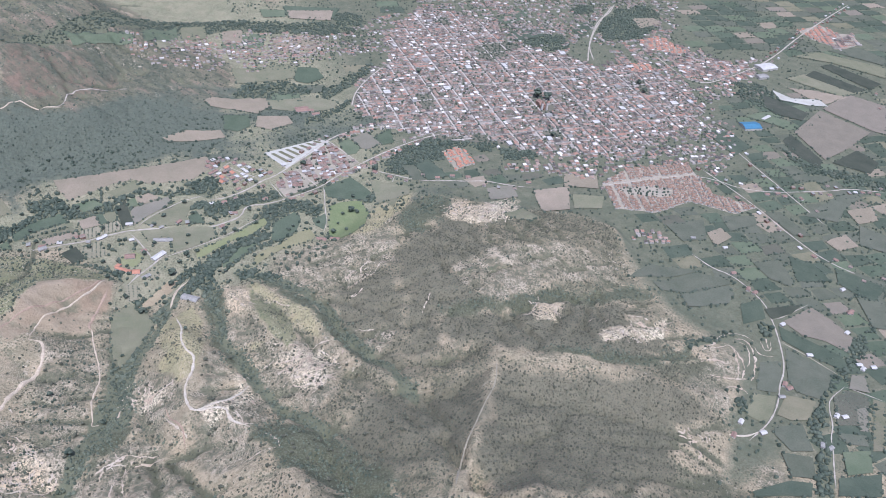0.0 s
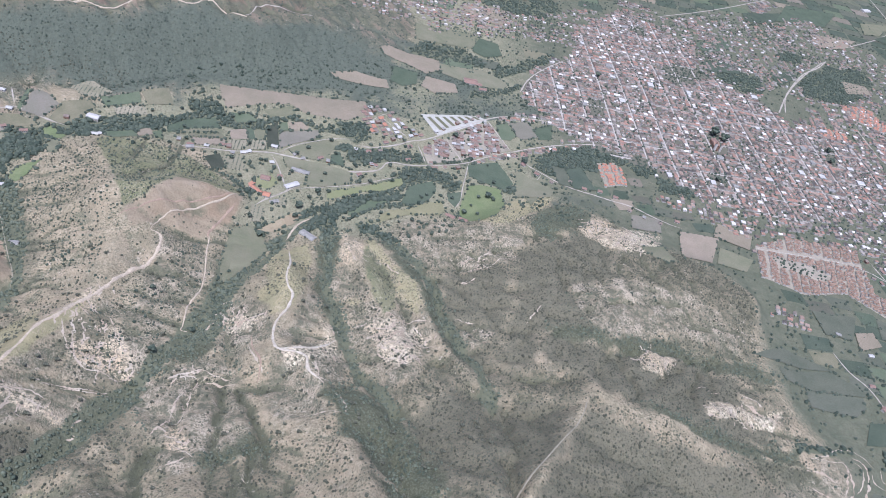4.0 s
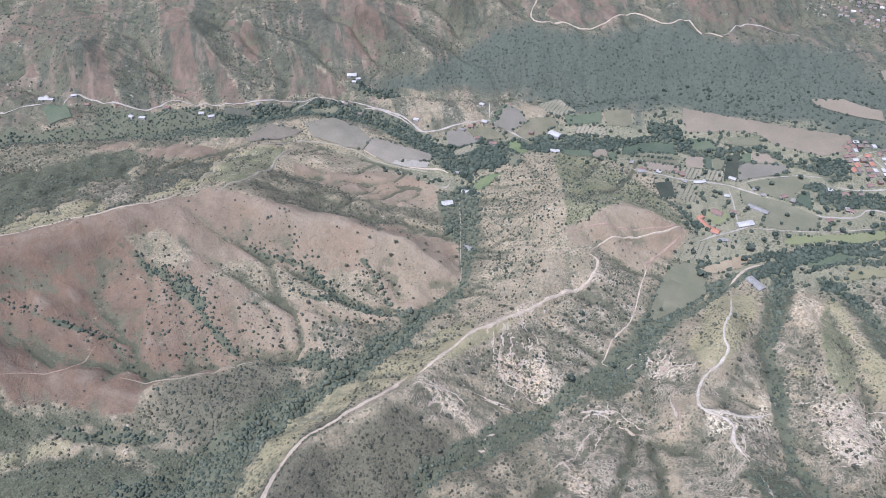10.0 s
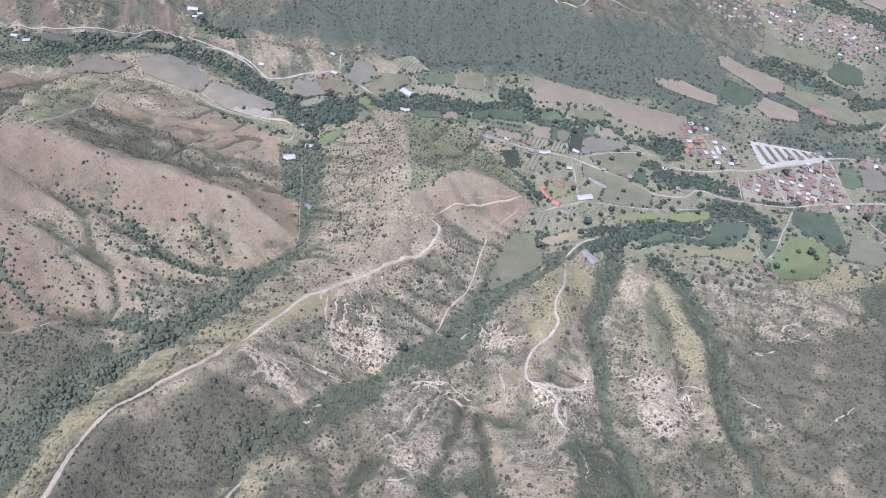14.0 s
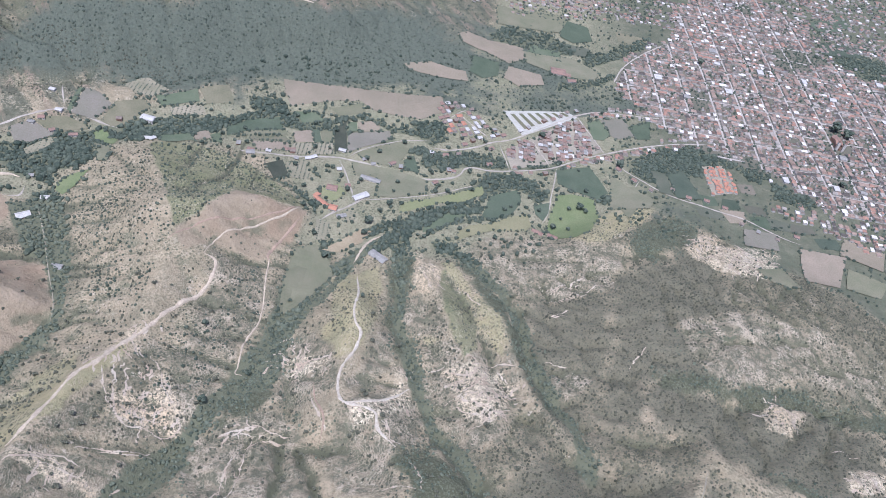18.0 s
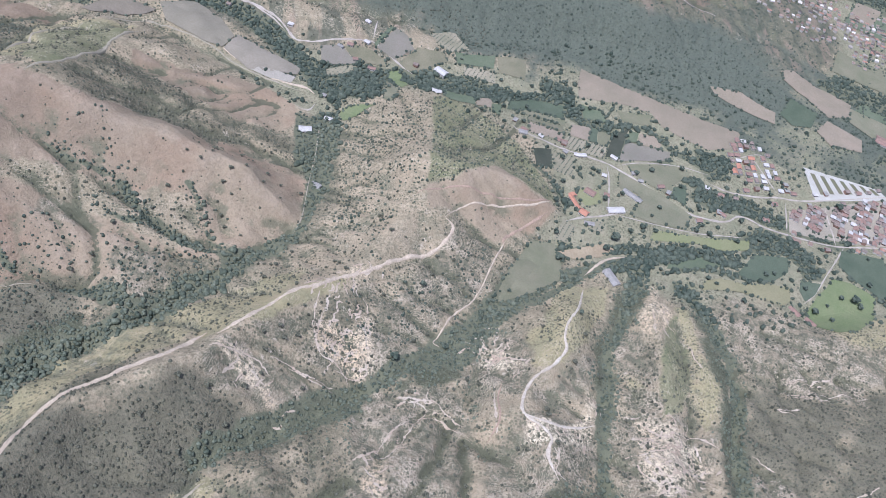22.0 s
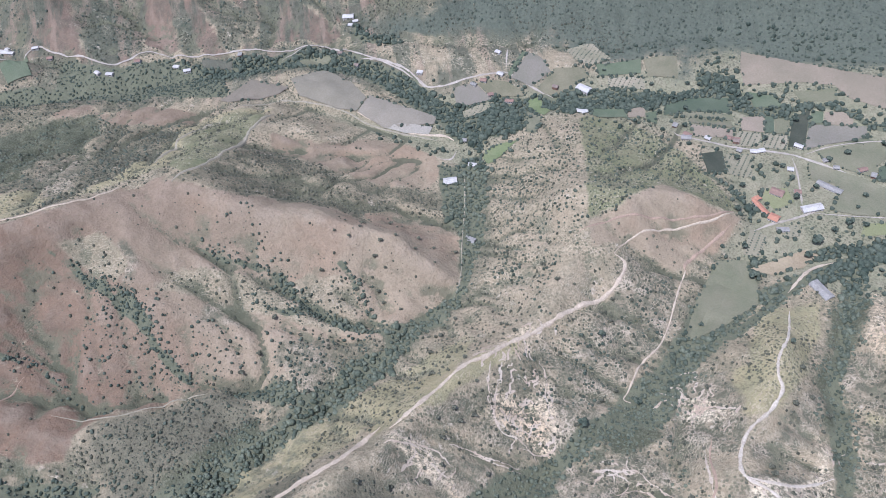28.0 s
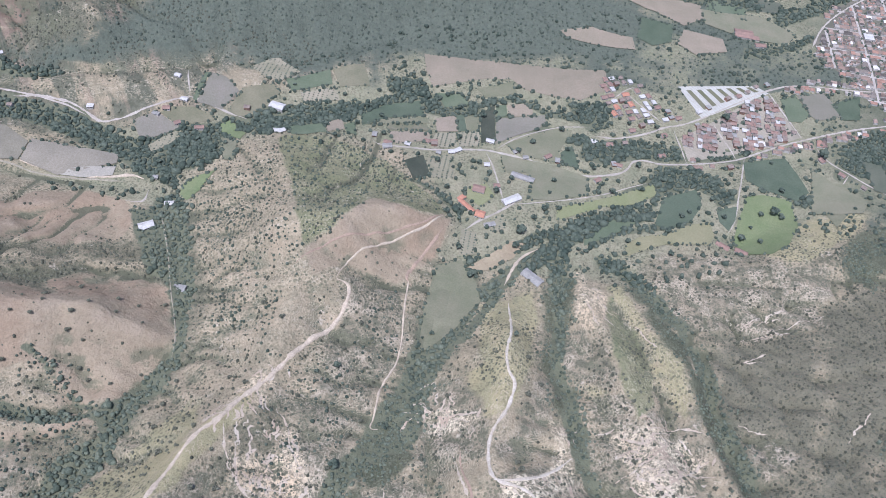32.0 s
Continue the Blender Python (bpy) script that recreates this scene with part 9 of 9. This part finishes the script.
for kind, poly in AREAS:
    if kind != "pale":
        continue
    x0, x1, y0, y1 = bounds(poly)
    n = int((x1 - x0) * (y1 - y0) / 190)
    px, py = r.uniform(x0, x1, n), r.uniform(y0, y1, n)
    keep = inside(poly, px, py)
    for sx, sy in zip(px[keep], py[keep]):
        pts, turn = [], r.choice((-1, 1))
        for _ in range(int(r.integers(3, 8))):
            gx = float(ground_z(sx + 3, sy) - ground_z(sx - 3, sy))
            gy = float(ground_z(sx, sy + 3) - ground_z(sx, sy - 3))
            a = math.atan2(gy, gx) + turn * 1.57 + r.uniform(-0.7, 0.7)
            sx, sy = sx + math.cos(a) * step_m, sy + math.sin(a) * step_m
            pts.append((sx, sy, a))
        wide = r.uniform(0.7, 2.0)
        for k, (ax, ay, a) in enumerate(pts):
            w = wide * (0.25 if k in (0, len(pts) - 1) else r.uniform(0.6, 1.2))
            for side in (-1, 1):
                vx, vy = ax - math.sin(a) * w * side, ay + math.cos(a) * w * side
                scar_verts.append((vx, vy, float(ground_z(vx, vy)) + 0.4))
            if k:
                i = count + 2 * k
                scar_tris += [(i - 2, i, i + 1), (i - 2, i + 1, i - 1)]
        count += 2 * len(pts)
flakes = new("earth_scars", mesh_from("earth_scars", scar_verts, scar_tris, [scar_skin]))
tagged(flakes, "fine pale erosion lines on bare slopes", "bare earth", kind="stuff")


# ---- trees, bushes and woods ----
def clumps(name, x, y, radius, tall, sides, rings, mat, label, category, lumps=1, seed=1, sink=0.2):
    """Leafy masses: each a handful of uneven domes, all joined as one stand."""
    r = np.random.default_rng(seed)
    n = len(x)
    ring_h = np.linspace(0.0, 0.82, rings)
    ring_r = np.array([0.78, 1.0, 0.72, 0.5])[:rings] if rings > 2 else np.array([0.9, 0.75])
    verts_all, tris_all, start = [], [], 0
    for lump in range(lumps):
        if lump:
            turn = r.uniform(0, 6.28, n)
            lx, ly, lr = x + np.cos(turn) * radius * 0.62, y + np.sin(turn) * radius * 0.62, radius * r.uniform(0.5, 0.8, n)
            lt = tall * r.uniform(0.6, 0.95, n)
        else:
            lx, ly, lr, lt = x, y, radius * (0.85 if lumps > 1 else 1.0), tall
        z = ground_z(lx, ly) - sink * lt
        pts = []
        spin = r.uniform(0, 6.28, n)
        for hh, rr in zip(ring_h, ring_r):
            for k in range(sides):
                a = spin + 6.283 * k / sides
                q = lr * rr * r.uniform(0.72, 1.22, n)
                pts.append(np.stack([lx + np.cos(a) * q, ly + np.sin(a) * q, z + lt * (hh + r.uniform(-0.07, 0.07, n))], 1))
        pts.append(np.stack([lx + r.uniform(-0.2, 0.2, n) * lr, ly + r.uniform(-0.2, 0.2, n) * lr, z + lt], 1))
        verts_all.append(np.stack(pts, 1).reshape(-1, 3))
        base = []
        for g in range(rings - 1):
            for k in range(sides):
                a, b = g * sides + k, g * sides + (k + 1) % sides
                base += [(a, b, b + sides), (a, b + sides, a + sides)]
        tip = rings * sides
        for k in range(sides):
            base.append(((rings - 1) * sides + k, (rings - 1) * sides + (k + 1) % sides, tip))
        tris_all.append((np.array(base)[None] + (np.arange(n) * (tip + 1))[:, None, None] + start).reshape(-1, 3))
        start += n * (tip + 1)
    ob = new(name, mesh_from(name, np.concatenate(verts_all), np.concatenate(tris_all), [mat]))
    return tagged(ob, label, category, kind="stuff")


def scatter(x0, x1, y0, y1, gap, seed):
    r = np.random.default_rng(seed)
    gx, gy = np.meshgrid(np.arange(x0, x1, gap), np.arange(y0, y1, gap))
    return (gx + r.uniform(-0.5, 0.5, gx.shape) * gap).ravel(), (gy + r.uniform(-0.5, 0.5, gy.shape) * gap).ravel(), r


open_fields = [p for k, p in FIELDS.values()] + [LOTS] + [QUARTERS["town"], QUARTERS["row_estate"], QUARTERS["orange_estate"], QUARTERS["south_quarter"]]

# woods along creeks and rivers
x, y, r = scatter(-2300, 2300, 0, 2750, 6.3, 41)
dense = grid_value(cover["wood"], x, y)
far_off = (y > 1650) | (x < -1250) | (x > 1000)
ok = (dense > 0.42) & (~far_off | (r.random(len(x)) < 0.6)) & (r.random(len(x)) < 0.55 + 0.45 * dense) & clear(x, y, open_fields) & off_roads(x, y, 4)
x, y = x[ok], y[ok]
size = r.uniform(2.0, 4.4, len(x)) * np.where(r.random(len(x)) < 0.14, 1.4, 1.0) * (0.65 + 0.6 * fractal(x, y, 55, 2, 43)) * np.where((grid_value(rough, x, y) > 38) & (x > -330), 0.72, 1.0)
valley = (y > 1060) | (x > 620)
size = size * np.where(valley, 1.35, np.where(x < -570, 0.76, 1.0))
for name, pick, leaf, say in (("woodland", ~valley & (x > -570), LEAF, "dense green trees lining the hill creeks"), ("gully_woodland", ~valley & (x <= -570), DARK_LEAF, "dark trees in the gullies of the bare hill"), ("valley_woodland", valley, DARK_LEAF, "dark tree belts along the valley streams")):
    clumps(name, x[pick], y[pick], size[pick], size[pick] * r.uniform(0.95, 1.5, pick.sum()), 6, 3, leaf, say, "woods", 2, 42)

# scrub on the dark slopes
x, y, r = scatter(-1500, 1200, 60, 1500, 4.7, 51)
dense, evenly = grid_value(cover["scrub"], x, y), grid_value(cover["even"], x, y)
ok = ((dense > 0.3) | (evenly > 0.4)) & (r.random(len(x)) < 0.06 + 0.48 * evenly + 0.55 * dense * np.clip(fractal(x, y, 26, 3, 53) * 3.2 - 0.9, 0.12, 1.3)) & (grid_value(cover["wood"], x, y) < 0.4) & off_roads(x, y, 2) & clear(x, y, open_fields) & (grid_value(cover["forest"], x, y) < 0.4)
x, y = x[ok], y[ok]
size = 0.9 + 1.7 * r.random(len(x)) ** 1.7
clumps("scrub", x, y, size, size * r.uniform(0.9, 1.5, len(x)), 5, 2, BUSH, "dense grey-green thorny scrub on the slopes", "scrub", 1, 52)

# green thicket in the hollows
x, y, r = scatter(-1300, 1300, 100, 1350, 4.3, 55)
ok = (r.random(len(x)) < np.where((x < -640) | ((y > 1000) & (x < -100)), 0.25, 0.8) * grid_value(cover["lush"], x, y) * np.clip(fractal(x, y, 22, 3, 57) * 4 - 1.3, 0.15, 1.2)) & off_roads(x, y, 2) & clear(x, y, open_fields)
x, y = x[ok], y[ok]
size = 1.1 + 1.9 * r.random(len(x)) ** 1.6
clumps("thicket", x, y, size, size * r.uniform(0.9, 1.5, len(x)), 5, 2, LEAF, "low green thicket filling the hollows", "thicket", 1, 58)

# round bushes standing apart on the dry faces
x, y, r = scatter(-1150, 300, 150, 1250, 5.6, 59)
ok = (r.random(len(x)) < 0.55 * grid_value(cover["dotted"], x, y) * np.clip(fractal(x, y, 40, 3, 56) * 3 - 0.7, 0.25, 1.3)) & (grid_value(cover["wood"], x, y) < 0.4) & off_roads(x, y, 2) & clear(x, y, open_fields)
x, y = x[ok], y[ok]
size = 0.8 + 2.1 * r.random(len(x)) ** 2.2
clumps("round_bushes", x, y, size, size * r.uniform(1.1, 1.6, len(x)), 6, 3, DARK_LEAF, "round dark bushes dotted over the dry slope", "bushes", 1, 60)

# shrubs of all sizes beside the gully lines
gx, gy, r = [], [], np.random.default_rng(64)
for wide, line in GULLY_TREES[:8]:
    lx, ly, _ = along(line, 2.2)
    for spread_m in (5, 9, 16):
        gx.append(lx + r.normal(0, spread_m, len(lx)))
        gy.append(ly + r.normal(0, spread_m, len(ly)))
x, y = np.concatenate(gx), np.concatenate(gy)
ok = (r.random(len(x)) < np.clip(fractal(x, y, 30, 3, 66) * 2.4 - 0.6, 0.1, 0.9)) & off_roads(x, y, 2)
x, y = x[ok], y[ok]
size = 0.6 + 2.0 * r.random(len(x)) ** 2
clumps("gully_shrubs", x, y, size, size * r.uniform(1.0, 1.5, len(x)), 6, 3, DARK_LEAF, "uneven dark shrubs along the gullies", "shrubs", 1, 68)

# far forest on the mountain foot
x, y, r = scatter(-2600, 900, 500, 2700, 8.4, 61)
dense = np.maximum(grid_value(cover["forest"], x, y), 0.42 * grid_value(cover["scrub"], x, y) * ((y > 1400) | (x < -950)))
ok = (dense > 0.2) & (r.random(len(x)) < 0.05 + 0.85 * dense) & (grid_value(cover["wood"], x, y) < 0.45) & off_roads(x, y, 5) & clear(x, y, open_fields)
x, y = x[ok], y[ok]
size = 1.2 + 2.3 * r.random(len(x)) ** 1.8
clumps("mountain_forest", x, y, size, size * r.uniform(1.0, 1.5, len(x)), 5, 2, FOREST, "low green forest at the foot of the mountains", "forest", 1, 62)

# loose bushes over the dry hills
x, y, r = scatter(-1500, 1250, 60, 1500, 5.6, 71)
ok = (grid_value(rough, x, y) > 22) & (r.random(len(x)) < (1.15 * np.clip(fractal(x, y, 70, 4, 73) * 2.2 - 0.68 - 0.6 * grid_value(rib, x, y), 0.04, 1) + 0.8 * np.clip(grid_value(gully, x, y) - 0.3, 0, 1)) * (1 - 0.85 * grid_value(cover["red"], x, y))) & (grid_value(cover["wood"], x, y) < 0.35) & off_roads(x, y, 3) & clear(x, y, open_fields)
x, y = x[ok], y[ok]
size = 0.65 + 2.1 * r.random(len(x)) ** 2.6
clumps("bushes", x, y, size, size * r.uniform(1.0, 1.5, len(x)), 5, 2, BUSH, "scattered dark bushes on dry grass slopes", "bushes", 1, 72)

# hedges, garden trees and trees between the fields
hx, hy = [], []
for (ax, ay), (bx, by) in hedge_lines:
    n = max(2, int(math.hypot(bx - ax, by - ay) / 5))
    k = np.arange(n) / n
    hx.append(ax + (bx - ax) * k + rng.uniform(-2, 2, n))
    hy.append(ay + (by - ay) * k + rng.uniform(-2, 2, n))
for kind, poly in FIELDS.values():
    for (ax, ay), (bx, by) in zip(poly, poly[1:] + poly[:1]):
        n = max(2, int(math.hypot(bx - ax, by - ay) / 5.5))
        k = np.arange(n) / n
        hx.append(ax + (bx - ax) * k + rng.uniform(-3, 3, n))
        hy.append(ay + (by - ay) * k + rng.uniform(-3, 3, n))
hx, hy = np.concatenate(hx), np.concatenate(hy)
ok = (rng.random(len(hx)) < 0.8 * np.clip(fractal(hx, hy, 60, 3, 81) * 2.4 - 0.6, 0.3, 1.3)) & off_roads(hx, hy, 4)
hx, hy = hx[ok], hy[ok]
size = 1.2 + 3.4 * rng.random(len(hx)) ** 1.8
clumps("hedges", hx, hy, size, size * 1.5, 5, 2, DARK_LEAF, "hedgerow trees and shrubs between parcels", "hedges", 1, 82)
x, y, r = scatter(300, 2500, 220, 2800, 12, 91)
in_town = ~clear(x, y, quarter_polys)
ok = (in_town & (grid_value(cover["wood"], x, y) > 0.45)) | (in_town & (r.random(len(x)) < 0.55 * np.clip(fractal(x, y, 90, 3, 93) * 3.2 - 0.85, 0.2, 1.6)) & clear(x, y, [QUARTERS["row_estate"], QUARTERS["orange_estate"]])) | (~in_town & (grid_value(rough, x, y) < 24) & (r.random(len(x)) < np.where(y < 1000, 0.44, 0.31) * np.clip(fractal(x, y, 60, 3, 94) * 3 - 0.9, 0.1, 1.5)) & clear(x, y, open_fields))
ok &= off_roads(x, y, 5)
x, y = x[ok], y[ok]
size = r.uniform(2.2, 4.8, len(x))
clumps("garden_trees", x, y, size, size * 1.5, 6, 2, DARK_LEAF, "garden and yard trees among the houses", "trees", 2, 92)
x, y, r = scatter(-800, 620, 1050, 1800, 12, 95)
ok = (grid_value(rough, x, y) < 34) & (r.random(len(x)) < 0.42 * np.clip(fractal(x, y, 45, 3, 98) * 3 - 0.8, 0.15, 1.5)) & clear(x, y, open_fields) & off_roads(x, y, 5)
x, y = x[ok], y[ok]
size = r.uniform(2.2, 5.4, len(x))
clumps("valley_trees", x, y, size, size * 1.5, 6, 3, DARK_LEAF, "scattered trees and shrubs on the valley floor", "trees", 2, 96)

# orchard rows
ox, oy = [], []
for kind, poly in FIELDS.values():
    if kind in ("orchard", "plough"):
        x0, x1, y0, y1 = bounds(poly)
        gx, gy = np.meshgrid(np.arange(x0, x1, 8.0), np.arange(y0, y1, 5.0))
        k = inside(poly, gx.ravel(), gy.ravel())
        ox.append(gx.ravel()[k])
        oy.append(gy.ravel()[k])
ox, oy = np.concatenate(ox), np.concatenate(oy)
k = rng.random(len(ox)) < 0.86
ox, oy = ox[k], oy[k]
clumps("orchard_trees", ox, oy, rng.uniform(1.5, 2.2, len(ox)), rng.uniform(2.2, 3.2, len(ox)), 6, 2, LEAF, "small fruit trees planted in straight rows", "orchard trees", 1, 97)


# ---- single trees that stand apart ----
def tree(x, y, radius, height, seed, name="tree", leaf=DARK_LEAF):
    """A tapered trunk with limbs and a crown of many uneven clumps."""
    r = random.Random(seed)
    top = new(name)
    top.matrix_world = pose(x, y, float(ground_z(x, y)) - 0.15)
    bm = bmesh.new()
    stem = height * 0.5
    bmesh.ops.create_cone(bm, cap_ends=True, segments=6, radius1=0.055 * height, radius2=0.03 * height, depth=stem, matrix=Matrix.Translation((0, 0, stem / 2)))
    for k in range(4):
        m = Matrix.Rotation(k * 1.57 + r.uniform(-0.4, 0.4), 4, "Z") @ Matrix.Translation((0, 0, stem * 0.85)) @ Matrix.Rotation(radians(48), 4, "Y") @ Matrix.Translation((0, 0, radius * 0.32))
        bmesh.ops.create_cone(bm, cap_ends=True, segments=5, radius1=0.028 * height, radius2=0.01 * height, depth=radius * 0.66, matrix=m)
    part("trunk", bm, BARK, top)
    bm = bmesh.new()
    for k in range(9):
        a, q = r.uniform(0, 6.28), radius * math.sqrt(r.random()) * 0.72
        big = radius * r.uniform(0.34, 0.52)
        m = Matrix.Translation((math.cos(a) * q, math.sin(a) * q, height * r.uniform(0.52, 0.86) - q * 0.25)) @ Matrix.Rotation(r.uniform(0, 3), 4, "Z") @ Matrix.Diagonal((big, big * r.uniform(0.8, 1.1), big * r.uniform(0.6, 0.85), 1))
        made = bmesh.ops.create_icosphere(bm, subdivisions=1, radius=1, matrix=m)
        for v in made["verts"]:
            v.co += Vector((r.uniform(-0.16, 0.16), r.uniform(-0.16, 0.16), r.uniform(-0.14, 0.14))) * big
    part("crown", bm, leaf, top)
    return top


SPECIMENS = SPECIMEN_SPOTS
models = [tagged(tree(0, 0, 4.5 + k * 0.6, 8.0 + k, 200 + k), "broad dark green tree standing alone in the valley", "tree", "single valley trees") for k in range(4)]
lone = [tuple(p) for p in SPECIMENS]
x, y, r = scatter(-650, 420, 1080, 1500, 42, 111)
ok = (grid_value(rough, x, y) < 30) & off_roads(x, y, 7) & (r.random(len(x)) < 0.55)
lone += [(float(a), float(b), float(r.uniform(3.5, 6.0))) for a, b in zip(x[ok], y[ok])][:110]
for k, (a, b, big) in enumerate(lone):
    m = models[k % 4]
    copy_thing(m, Matrix.Translation((a, b, float(ground_z(a, b)) - 0.15)) @ Matrix.Rotation(k * 1.7, 4, "Z") @ Matrix.Scale(big / (4.5 + (k % 4) * 0.6), 4))
for m in models:
    for o in (*m.children_recursive, m):
        bpy.data.objects.remove(o)

shrub_models = [tagged(tree(0, 0, 2.6, 3.6, 300 + k, "shrub", BUSH), "dark rounded shrub on the dry hillside", "shrub", "single hillside shrubs") for k in range(3)]
x, y, r = scatter(-620, 330, 380, 1080, 26, 121)
ok = (grid_value(rough, x, y) > 22) & off_roads(x, y, 4) & (grid_value(cover["wood"], x, y) < 0.3) & (grid_value(cover["scrub"], x, y) < 0.5) & (r.random(len(x)) < 0.55)
for k, (a, b) in enumerate(list(zip(x[ok], y[ok]))[:290]):
    m = shrub_models[k % 3]
    copy_thing(m, Matrix.Translation((a, b, float(ground_z(a, b)) - 0.1)) @ Matrix.Rotation(k * 2.1, 4, "Z") @ Matrix.Scale(float(r.uniform(0.75, 1.75)), 4))
for m in shrub_models:
    for o in (*m.children_recursive, m):
        bpy.data.objects.remove(o)
